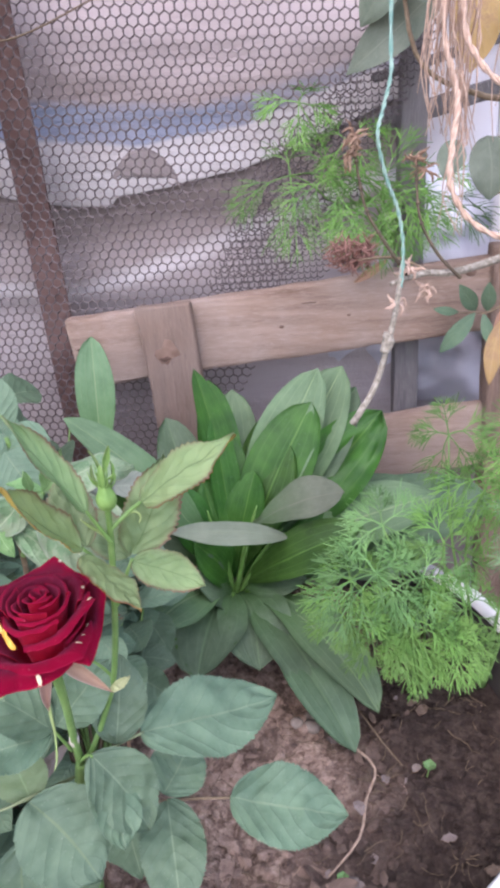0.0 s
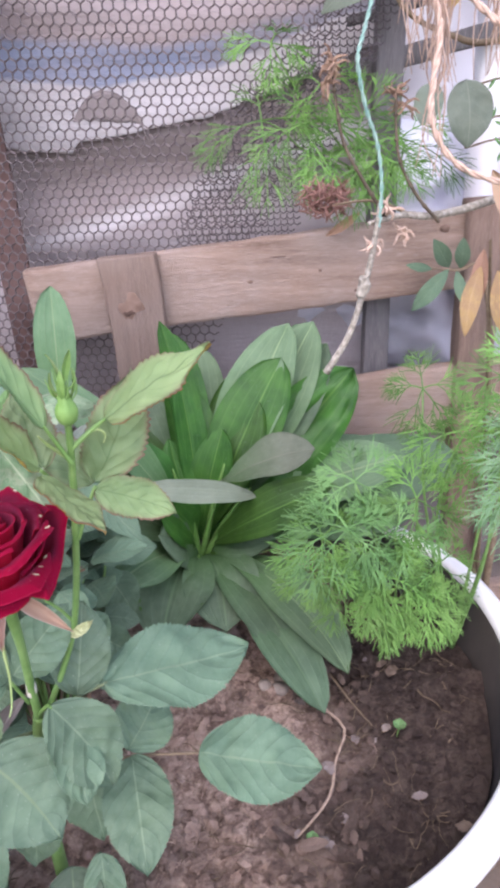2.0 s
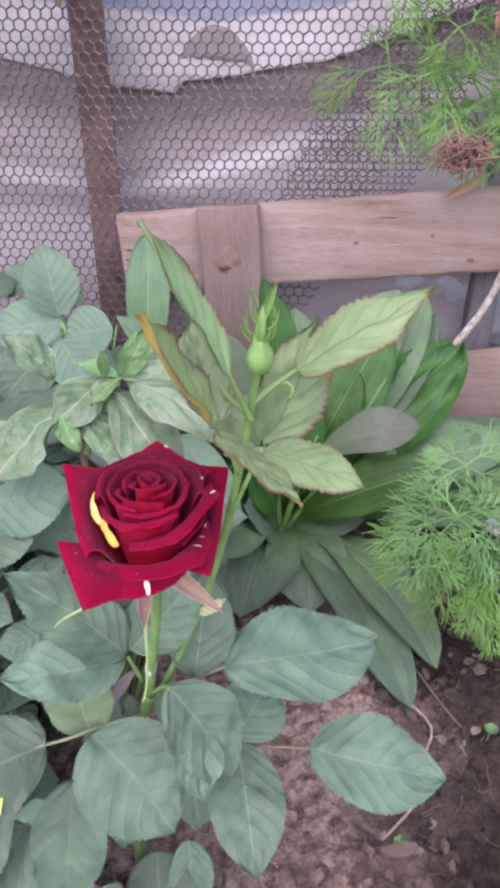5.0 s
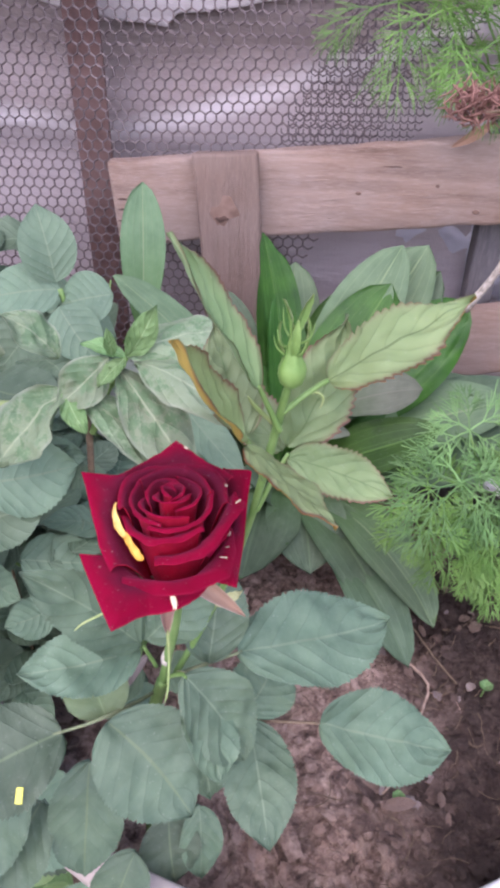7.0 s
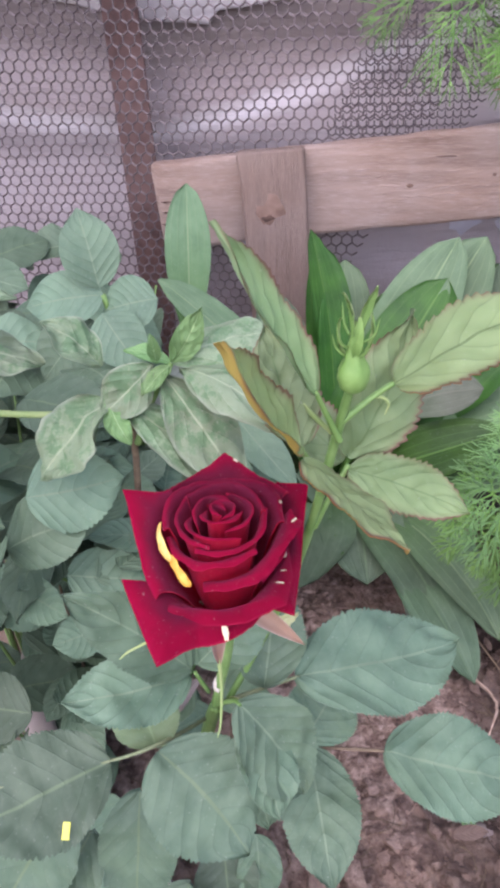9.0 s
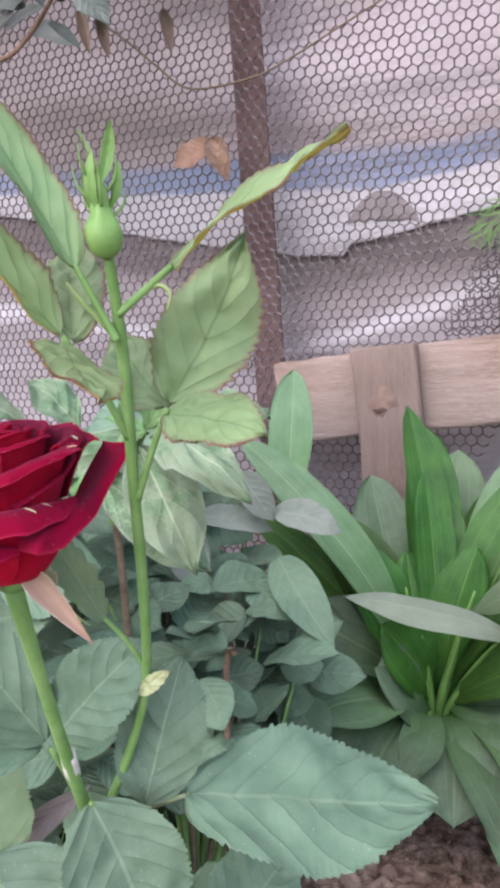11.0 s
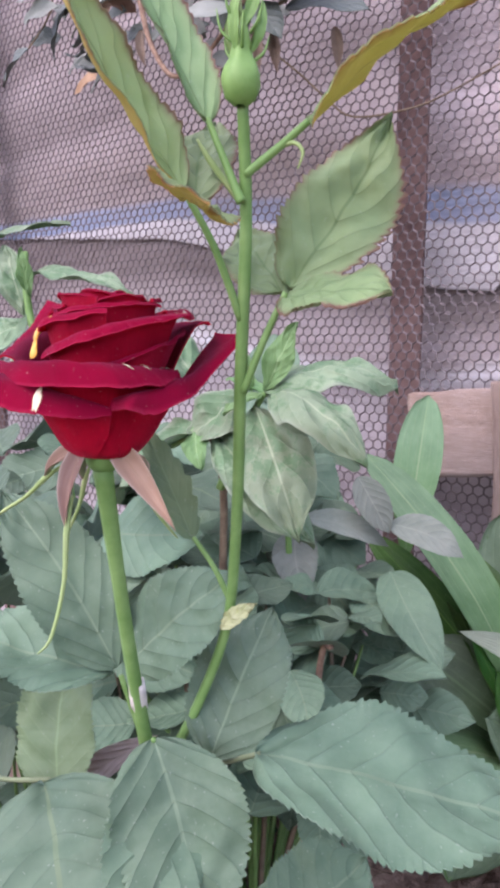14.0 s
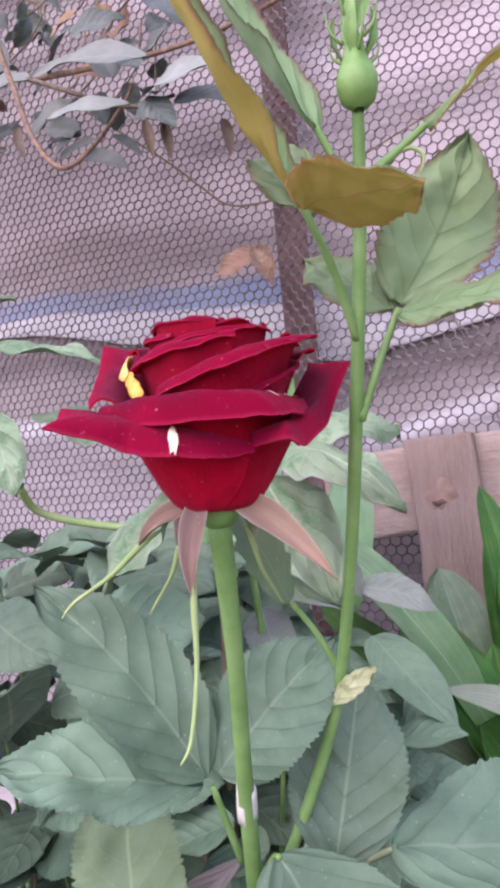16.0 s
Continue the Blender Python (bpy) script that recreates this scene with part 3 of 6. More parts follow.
def leaf_mesh(name, length, width, mats, shape="ovate", teeth=0, fold=0.15, arch=0.06, wave=0.0, curl=0.0, twist=0.0, seed=0, bite=0.04, crinkle=0.025, quilt=0.0, veins=7.0):
    """A blade with two skins. Base at the origin, tip along +x, upper side +z. quilt: how far it swells between its veins."""
    rows = teeth * 4 if teeth else 22
    cols = 12 if quilt else 8
    rnd = random.Random(seed)
    ph, bend = rnd.uniform(0, 6.28), rnd.uniform(-0.05, 0.05)
    verts, faces, uvs = [], [], []
    for i in range(rows + 1):
        u = i / rows
        w = blade_width(shape, u)
        for j in range(cols + 1):
            s = j / cols * 2 - 1
            ww, x = w * width / 2, u * length
            if teeth and abs(s) > 0.99 and 0.05 < u < 0.96:
                tooth = i // 4 + (7 if s > 0 else 0)
                saw = (0.0, 0.35, 0.75, 1.0)[(i + (2 if s > 0 else 0)) % 4] * (0.7 + 0.6 * noise.noise(Vector((tooth * 3.7, seed, 1))))
                ww *= 1 - 0.5 * bite + 1.6 * bite * saw + bite * noise.noise(Vector((i * 0.3, s, seed)))
                x += saw * bite * width * 0.22
            y = s * ww
            z = fold * abs(y) + arch * length * 4 * u * (1 - u)
            z += wave * width * math.sin(u * 11 + ph + (0 if s > 0 else 1.7)) * s * s
            z += crinkle * width * noise.noise(Vector((u * 7, s * 3, seed * 1.7)))
            z += curl * width * (abs(s) ** 2.5) * (0.4 + 0.6 * math.sin(math.pi * u))
            if quilt and shape == "spoon":  # long ribs
                z += quilt * width * abs(math.sin(abs(s) * 7.5)) * min(1.0, w * 1.5)
            elif quilt:  # pads between slanting side veins
                f = (u * veins - 2.1 * abs(s) ** 1.2) % 1.0
                z += quilt * width * math.sin(math.pi * f) ** 0.7 * min(1.0, 3 * abs(s)) * (1 - 0.6 * s * s)
            a = twist * (u - 0.5)
            y, z = y * math.cos(a) - z * math.sin(a), y * math.sin(a) + z * math.cos(a)
            verts.append((x, y + bend * length * math.sin(math.pi * u), z))
            uvs.append((u, j / cols))
    n = len(verts)
    verts += [(x, y, z - 0.0004) for x, y, z in verts]
    uvs += uvs
    c = cols + 1
    for i in range(rows):
        for j in range(cols):
            q = (i * c + j, (i + 1) * c + j, (i + 1) * c + j + 1, i * c + j + 1)
            faces.append(tuple(reversed(q)))
    top = len(faces)
    faces += [tuple(n + k for k in reversed(f)) for f in faces]
    mesh = bpy.data.meshes.new(name)
    mesh.from_pydata(verts, [], faces)
    lay = mesh.uv_layers.new(name="UVMap")
    idx = np.empty(len(mesh.loops), dtype=np.int32)
    mesh.loops.foreach_get("vertex_index", idx)
    lay.data.foreach_set("uv", np.array(uvs, dtype=np.float32)[idx].ravel())
    mesh.polygons.foreach_set("use_smooth", [True] * len(faces))
    mesh.polygons.foreach_set("material_index", [0] * top + [1] * (len(faces) - top))
    for m in mats:
        mesh.materials.append(m)
    return mesh


def blade_pose(base, tip, up):
    b, t = Vector(base), Vector(tip)
    x = (t - b).normalized()
    z = Vector(up)
    z = (z - x * z.dot(x))
    z = z.normalized() if z.length > 1e-4 else x.orthogonal().normalized()
    y = z.cross(x)
    m = Matrix((x, y, z)).transposed().to_4x4()
    m.translation = b
    return m


LEAF_SEED = [0]


def leaf(parent, base, tip, width, up=(0, 0, 1), mats=None, label="", name="leaf", **shape):
    LEAF_SEED[0] += 1
    length = (Vector(tip) - Vector(base)).length
    mesh = leaf_mesh(name, length, width, mats or [M_ROSE, M_ROSE_UNDER], seed=LEAF_SEED[0], **shape)
    ob = new(name, mesh)
    ob.parent = parent
    ob.matrix_parent_inverse = world_of(parent).inverted()
    ob.matrix_basis = blade_pose(base, tip, up)
    if label:
        ob["label"] = label
    return ob


def rose_leaf(parent, base, tip, width, up=(0, 0, 1), mats=None, label="", teeth=30, **kw):
    shape = dict(teeth=teeth, bite=0.045, fold=0.14, arch=0.05, wave=0.05, crinkle=0.05, quilt=0.012)
    if mats and mats[0] in (M_YOUNG, M_YOUNG_THIN):
        shape.update(shape="acute", teeth=20 if teeth == 30 else teeth, bite=0.085, crinkle=0.075, wave=0.06, quilt=0.014, veins=6.0)
    shape.update(kw)
    return leaf(parent, base, tip, width, up, mats, label, **shape)


def box_bm(sx, sy, sz, at=(0, 0, 0), bevel=0.003, rot=None, cuts=0, rough=0.0, seed=0):
    """A board or block with wear along its edges."""
    bm = bmesh.new()
    bmesh.ops.create_cube(bm, size=1.0, matrix=Matrix.Diagonal((sx, sy, sz, 1)))
    if cuts:
        long = [e for e in bm.edges if abs((e.verts[0].co - e.verts[1].co).length - max(sx, sy, sz)) < 1e-6]
        bmesh.ops.subdivide_edges(bm, edges=long, cuts=cuts, use_grid_fill=True)
    bmesh.ops.bevel(bm, geom=[e for e in bm.edges if e.calc_face_angle(0) > 0.5], offset=bevel, segments=2, affect="EDGES", profile=0.6)
    if rough:
        for v in bm.verts:
            v.co += noise.noise_vector(v.co * 35 + Vector((seed, 0, 0))) * rough
    m = Matrix.Translation(at)
    if rot:
        m = m @ Euler([radians(a) for a in rot]).to_matrix().to_4x4()
    bmesh.ops.transform(bm, matrix=m, verts=bm.verts)
    return bm


# ---- ground ----
def build_ground():
    n, verts, faces = 40, [], []
    for i in range(n + 1):
        for j in range(n + 1):
            x, y = (i / n - 0.5), (j / n - 0.5)
            x, y = math.copysign(abs(2 * x) ** 3 * 60, x), math.copysign(abs(2 * y) ** 3 * 60, y) + 0.6
            verts.append((x, y, 0.01 * noise.noise(Vector((x * 3, y * 3, 0)))))
    for i in range(n):
        for j in range(n):
            a = i * (n + 1) + j
            faces.append((a, a + n + 1, a + n + 2, a + 1))
    tagged(raw("ground", verts, faces, M_GROUND, smooth=True), "bare brown earth of the garden bed", "ground", kind="structure")


# ---- fence: cloth, netting, iron posts ----
def lerp_keys(keys, x):
    for (a, p), (b, q) in zip(keys, keys[1:]):
        if x <= b:
            return p + (q - p) * max(0.0, (x - a)) / (b - a)
    return keys[-1][1]


def cloth_y(x, z):
    """How far back the hanging cloth lies: long sagging folds and small creases."""
    p = Vector((x * 1.3, 0, z * 5))
    lift = 0.05 * math.sin(x * 3.1 + 0.6)
    y = 1.062 + 0.014 * math.sin((z + lift) * 40 + 2 * noise.noise(p)) * (0.4 + 0.6 * noise.noise(p * 0.7 + Vector((5, 0, 0))))
    return y + 0.016 * noise.noise(p * 1.7) + 0.005 * noise.noise(Vector((x * 9, 0, z * 22)))


def build_cloth():
    def sheet(name, nx, nz, low, high, off, mat, label):
        x0, x1, verts, faces = -2.2, 0.235, [], []
        for i in range(nx + 1):
            x = x0 + (x1 - x0) * i / nx
            a, b = low(x), high
            for j in range(nz + 1):
                z = a + (b - a) * (j / nz) ** 1.3
                verts.append((x, cloth_y(x, z) + off, z))
        for i in range(nx):
            for j in range(nz):
                k = i * (nz + 1) + j
                faces.append((k, k + nz + 1, k + nz + 2, k + 1))
        ob = tagged(raw(name, verts, faces, mat, smooth=True), label, "cloth", kind="structure")
        md = ob.modifiers.new("thickness", "SOLIDIFY")
        md.thickness, md.offset = 0.003, 1.0
        return ob

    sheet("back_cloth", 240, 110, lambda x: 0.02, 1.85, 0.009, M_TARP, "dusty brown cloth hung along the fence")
    hem = ((-2.2, 1.1), (-0.7, 0.957), (-0.4, 0.888), (-0.245, 0.854), (-0.168, 0.848), (-0.163, 0.861), (-0.1, 0.867), (0.02, 0.885), (0.14, 0.924), (0.235, 0.96))
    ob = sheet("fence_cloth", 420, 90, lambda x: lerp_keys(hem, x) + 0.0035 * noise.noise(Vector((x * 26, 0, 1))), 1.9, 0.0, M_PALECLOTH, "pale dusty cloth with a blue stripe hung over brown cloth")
    # a dark dome-shaped patch over the pale stripe, one corner trailing down
    n, verts, faces = 24, [], []
    for i in range(n + 1):
        a = i / n * 2 - 1
        top = 0.921 - 0.034 * abs(a) ** 2.2 + 0.002 * noise.noise(Vector((a * 4, 0, 2)))
        low = 0.8845 - 0.004 * a + 0.004 * noise.noise(Vector((a * 5, 3, 0))) - (0.035 * (a - 0.72) / 0.28 if a > 0.72 else 0.0)
        for j in range(7):
            f = j / 6
            x, z = -0.118 + a * 0.0445 + (0.012 * f if a > 0.72 else 0.0), top + (min(low, top - 0.0005) - top) * f
            verts.append((x, cloth_y(x, z) - 0.003, z))
    for i in range(n):
        for j in range(6):
            k = i * 7 + j
            faces.append((k, k + 7, k + 8, k + 1))
    fl = raw("cloth_patch", verts, faces, M_FLAP, ob, "grey-brown dome-shaped patch on the pale stripe", True)
    md = fl.modifiers.new("thickness", "SOLIDIFY")
    md.thickness = 0.0015


def build_netting():
    """Hexagonal wire netting in front of the posts."""
    p, h = 0.0128, 0.0142
    verts, faces = [], []
    r = 0.00115

    def wire(a, b):
        tube_data([a, b], [r], 3, verts, faces)
        faces.pop()
        faces.pop()

    def spot(x, z):
        return Vector((x + 0.0012 * noise.noise(Vector((x * 30, z * 30, 3))), 0.982 + 0.007 * noise.noise(Vector((x * 4, z * 4, 0))), z + 0.0012 * noise.noise(Vector((x * 30, z * 30, 9)))))

    cols = int(2.1 / p)
    for row in range(116):
        z = 0.36 + row * h * 0.78
        for c in range(cols):
            x = -1.92 + (c + 0.5 * (row % 2)) * p
            if x > 0.12 + (z - 0.83) * 0.5:
                continue
            low, lft, rgt = spot(x, z - h * 0.28), spot(x - p / 2, z), spot(x + p / 2, z)
            wire(low, lft)
            wire(low, rgt)
            wire(lft, spot(x - p / 2, z + h * 0.5))
    tagged(raw("wire_netting", verts, faces, M_WIRE), "rusty hexagonal chicken wire stretched along the fence", "wire netting", kind="stuff")
    # a second, finer layer folded over along the end of the netting
    verts, faces = [], []
    p, h, r = 0.0085, 0.0098, 0.0009
    for row in range(110):
        z = 0.742 + row * h * 0.78
        end = 0.16 + (z - 0.83) * 0.5
        for c in range(24):
            x = end - (c + 0.5 * (row % 2)) * p
            if x < end - 0.15 + max(0.0, z - 0.87) * 0.55:
                continue
            low, lft, rgt = (Vector((a, 0.972 + 0.005 * noise.noise(Vector((a * 9, b * 9, 4))), b)) for a, b in ((x, z - h * 0.28), (x - p / 2, z), (x + p / 2, z)))
            wire(low, lft)
            wire(low, rgt)
            wire(lft, lft + Vector((0, 0, h * 0.5)))
    tagged(raw("fine_netting", verts, faces, M_WIRE_DARK), "dark fine wire mesh doubled over beside the pallet", "wire netting", kind="stuff")


def iron_post(x, y, top_x, label):
    """A rusted angle iron that leans a little."""
    bm = bmesh.new()
    prof = [(-0.02, 0.0), (0.02, 0.0), (0.02, 0.005), (-0.015, 0.005), (-0.015, 0.035), (-0.02, 0.035)]
    rings = []
    for i in range(31):
        f = i / 30
        z = 1.75 * f
        rings.append([bm.verts.new((x + (top_x - x) * f + a + 0.0008 * noise.noise(Vector((a * 90, z * 25, x))), y + b + 0.001 * noise.noise(Vector((b * 90, z * 25, 4 + x))), z)) for a, b in prof])
    for a, b in zip(rings, rings[1:]):
        for k in range(6):
            bm.faces.new((a[k], a[(k + 1) % 6], b[(k + 1) % 6], b[k]))
    bm.faces.new(rings[-1])
    bm.faces.new(list(reversed(rings[0])))
    ob = part("iron_post", bm, M_RUST, smooth=False)
    tagged(ob, label, "fence post", "fence posts")


# ---- pallet ----
def build_pallet():
    pal = thing("wooden_pallet", (0.1, 0.96, 0), "weathered brown wooden pallet standing upright against the fence", "pallet")
    slope = -4.7
    part("top_board", box_bm(0.98, 0.024, 0.098, (0.258, 0.96, 0.709), 0.006, (0, slope, 0), 30, 0.003, 1), M_WOOD, pal)
    part("post", box_bm(0.074, 0.022, 0.733, (-0.0745, 0.938, 0.3675), 0.004, (0, -3.2, 0), 24, 0.0025, 2), M_WOOD_UP, pal)
    part("lower_board", box_bm(0.62, 0.024, 0.095, (0.4, 0.962, 0.515), 0.005, (0, slope, 0), 20, 0.003, 3), M_WOOD, pal)
    part("upright", box_bm(0.034, 0.03, 1.25, (0.236, 1.0, 0.625), 0.003, (0, 0.6, 0), 20, 0.002, 4), M_GREYWOOD, pal)
    part("upright", box_bm(0.05, 0.04, 0.78, (0.366, 0.955, 0.39), 0.006, (0, -1, 0), 16, 0.004, 5), M_WOOD_UP, pal)
    for z, w in ((0.935, 0.024), (0.99, 0.012), (1.09, 0.024)):
        part("slat", box_bm(0.36, 0.016, w, (0.37, 1.03, z + 0.03), 0.003, (0, -12, 0), 10, 0.002, z), M_GREYWOOD, pal)
    part("bottom_board", box_bm(1.0, 0.024, 0.095, (0.26, 0.964, 0.12), 0.005, (0, -1, 0), 20, 0.003, 7), M_WOOD, pal)
    # knots and nail heads
    def knot(x, y, z, w, h, mat, name="knot", label="dark round knot in the wood"):
        bm = bmesh.new()
        bmesh.ops.create_uvsphere(bm, u_segments=16, v_segments=8, radius=1.0)
        for v in bm.verts:
            v.co *= 1 + 0.25 * noise.noise(v.co * 2 + Vector((x * 50, z * 50, 0)))
        bmesh.ops.transform(bm, matrix=Matrix.Translation((x, y + 0.0034, z)) @ Matrix.Diagonal((w * 2, 0.004, h * 2, 1)), verts=bm.verts)
        part(name, bm, mat, pal, label)

    knot(-0.097, 0.9268, 0.668, 0.012, 0.013, M_KNOT)
    knot(-0.099, 0.926, 0.662, 0.005, 0.003, M_KNOTDARK)
    for x, z, w in ((0.2, 0.672, 0.005), (0.31, 0.745, 0.004), (0.06, 0.69, 0.003), (0.15, 0.7, 0.003)):
        knot(x, 0.948, z, w, w * 0.7, M_KNOT)
    for x, z, w in ((-0.2185, 0.65, 0.004), (-0.22, 0.664, 0.003), (-0.219, 0.676, 0.004), (0.1, 0.72, 0.012), (0.02, 0.66, 0.01)):
        knot(x, 0.948, z, w, 0.0007, M_KNOTDARK, "crack", "dark split in the weathered wood")


def wrinkled(name, x0, x1, z0, z1, y, depth, mat, label, category, seed):
    n, verts, faces = 46, [], []
    for i in range(n + 1):
        for j in range(n + 1):
            x, z = x0 + (x1 - x0) * i / n, z0 + (z1 - z0) * j / n
            q = Vector((x * 7, z * 7, seed))
            d = depth * (noise.noise(q) + 0.5 * abs(noise.noise(q * 2.3)) + 0.25 * noise.noise(q * 5))
            verts.append((x, y + d, z))
    for i in range(n):
        for j in range(n):
            a = i * (n + 1) + j
            faces.append((a, a + n + 1, a + n + 2, a + 1))
    ob = tagged(raw(name, verts, faces, mat, smooth=True), label, category)
    md = ob.modifiers.new("thickness", "SOLIDIFY")
    md.thickness = 0.002
    return ob


# ---- tub and soil ----
TUB = Vector((0.002, 0.607, 0.0))


def build_tub():
    tub = thing("round_tub", TUB, "large round white-rimmed tub with dark inside, full of soil", "tub")

    def lathe(profile, seg=96):
        bm = bmesh.new()
        rings = []
        for r, z in profile:
            rings.append([bm.verts.new((TUB.x + 0.955 * r * math.cos(2 * math.pi * k / seg), TUB.y + 0.955 * r * math.sin(2 * math.pi * k / seg), z + 0.0015 * math.sin(k * 0.4))) for k in range(seg)])
        for a, b in zip(rings, rings[1:]):
            for k in range(seg):
                bm.faces.new((a[k], a[(k + 1) % seg], b[(k + 1) % seg], b[k]))
        return bm

    part("tub_wall", lathe([(0.27, 0.0), (0.285, 0.15), (0.3, 0.3), (0.309, 0.372)]), M_TUBWHITE, tub)
    part("rim", lathe([(0.309, 0.374), (0.329, 0.37), (0.334, 0.376), (0.333, 0.386), (0.326, 0.392), (0.312, 0.392), (0.308, 0.386), (0.3075, 0.376)]), M_TUBWHITE, tub, "white painted rim")
    part("inner_wall", lathe([(0.307, 0.384), (0.3, 0.34), (0.295, 0.29), (0.28, 0.2)]), M_TUBDARK, tub, "dark inner wall")


def soil_height(x, y):
    q = Vector((x, y, 0))
    return 0.314 + 0.014 * noise.noise(q * 9) + 0.009 * noise.noise(q * 28) + 0.0055 * noise.noise(q * 75)


def build_soil():
    rings, seg, verts, faces = 44, 120, [], []
    for i in range(rings + 1):
        for k in range(seg):
            r, a = 0.282 * i / rings, 2 * math.pi * k / seg
            x, y = TUB.x + r * math.cos(a), TUB.y + r * math.sin(a)
            verts.append((x, y, soil_height(x, y)))
    for i in range(rings):
        for k in range(seg):
            a, b = i * seg + k, i * seg + (k + 1) % seg
            faces.append((a, a + seg, b + seg, b))
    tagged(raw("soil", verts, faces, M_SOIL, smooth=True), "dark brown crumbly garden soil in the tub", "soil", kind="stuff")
    rnd = random.Random(5)
    bm = bmesh.new()
    bmesh.ops.create_icosphere(bm, subdivisions=1, radius=1.0)
    ball = [v.co.copy() for v in bm.verts]
    tri = [tuple(v.index for v in f.verts) for f in bm.faces]
    bm.free()
    verts, faces = [], []
    for k in range(9000):
        r, a = 0.276 * math.sqrt(rnd.random()), rnd.uniform(0, 6.283)
        x, y = TUB.x + r * math.cos(a), TUB.y + r * math.sin(a)
        s = 0.0012 + 0.0062 * rnd.random() ** 4.5
        flat = rnd.random() < 0.16
        s *= 1.7 if flat else 1.0
        st = Vector((rnd.uniform(0.6, 1.6), rnd.uniform(0.6, 1.4), rnd.uniform(0.12, 0.3) if flat else rnd.uniform(0.4, 0.9)))
        rot = Euler((rnd.uniform(-0.5, 0.5), rnd.uniform(-0.5, 0.5), rnd.uniform(0, 6))).to_matrix()
        o, z = len(verts), soil_height(x, y) + 0.2 * s
        for b in ball:
            c = b * (1 + 0.95 * noise.noise(b * 2.3 + Vector((k, 0, 0))))
            verts.append(Vector((x, y, z)) + rot @ Vector((c.x * st.x, c.y * st.y, c.z * st.z)) * s)
        faces += [tuple(o + q for q in t) for t in tri]
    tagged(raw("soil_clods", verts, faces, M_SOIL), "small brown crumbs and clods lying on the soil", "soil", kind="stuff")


def build_roots():
    """Thin dead roots and straws lying over the soil."""
    rnd = random.Random(15)
    pale, dark = ([], []), ([], [])
    for k in range(420):
        r, a = 0.262 * math.sqrt(rnd.random()), rnd.uniform(0, 6.283)
        x, y, h = TUB.x + r * math.cos(a), TUB.y + r * math.sin(a), rnd.uniform(0, 6.283)
        pts, step = [], rnd.uniform(0.002, 0.008)
        for _ in range(6):
            pts.append(Vector((x, y, soil_height(x, y) + 0.0022 + rnd.uniform(0, 0.0015))))
            h += rnd.uniform(-0.6, 0.6)
            x, y = x + step * math.cos(h), y + step * math.sin(h)
        v, f = pale if k % 11 == 0 else dark
        w = rnd.uniform(0.00025, 0.0007)
        tube_data(pts, [w, w * 0.6], 4, v, f)
    tagged(raw("root_fibres", *pale, M_ROPE), "thin pale dead roots and straws on the soil", "roots", kind="stuff")
    tagged(raw("root_litter", *dark, M_STEM_BROWN), "thin brown dead roots on the soil", "roots", kind="stuff")


def build_litter():
    """Torn brown leaf scraps lying flat on the soil."""
    rnd = random.Random(52)
    for k in range(26):
        x, y = rnd.uniform(0.03, 0.24), rnd.uniform(0.4, 0.68)
        sc = thing("leaf_scrap", (x, y, soil_height(x, y)), "torn brown dead leaf scrap lying on the soil", "leaf", "leaf litter on the soil")
        a, l = rnd.uniform(0, 6.283), rnd.uniform(0.008, 0.018)
        z = soil_height(x, y) + 0.0045
        leaf(sc, (x, y, z), (x + l * math.cos(a), y + l * math.sin(a), z + rnd.uniform(-0.002, 0.003)), l * rnd.uniform(0.4, 0.8), (rnd.uniform(-0.3, 0.3), rnd.uniform(-0.3, 0.3), 1), [M_DRYGREY, M_DRYLEAF] if k % 2 else [M_LITTER, M_LITTER], "", "blade", shape="ovate", teeth=5, bite=0.25, fold=rnd.uniform(-0.2, 0.4), crinkle=0.2)


def pebble(x, y, s, mat=None, label="pale stone lying on the soil"):
    bm = bmesh.new()
    bmesh.ops.create_icosphere(bm, subdivisions=2, radius=s)
    for v in bm.verts:
        v.co *= 1 + 0.55 * noise.noise(v.co * 0.9 / s + Vector((x * 90, y * 90, 0)))
        v.co.z *= 0.7
    bmesh.ops.translate(bm, verts=bm.verts, vec=(x, y, soil_height(x, y) + s * 0.4))
    tagged(part("pebble", bm, mat or M_STONE), label, "stone", "pebbles on the soil")


# ---- rose ----
def keyed(keys, s, smooth):
    """Values at s in -1..1 from keys spread evenly over it: by a parabola, or straight from key to key."""
    if smooth and len(keys) == 3:
        a, b, c = s * (s - 1) / 2, 1 - s * s, s * (s + 1) / 2
        return [a * x + b * y + c * z for x, y, z in zip(*keys)]
    if smooth == 2:
        return list(glide(keys, 8)[round((s + 1) / 2 * 8 * (len(keys) - 1))])
    f = (s + 1) / 2 * (len(keys) - 1)
    k = min(int(f), len(keys) - 2)
    t = f - k
    return [x + (y - x) * t for x, y in zip(keys[k], keys[k + 1])]


def pol(deg, r, z):
    return r * math.cos(radians(deg)), r * math.sin(radians(deg)), z


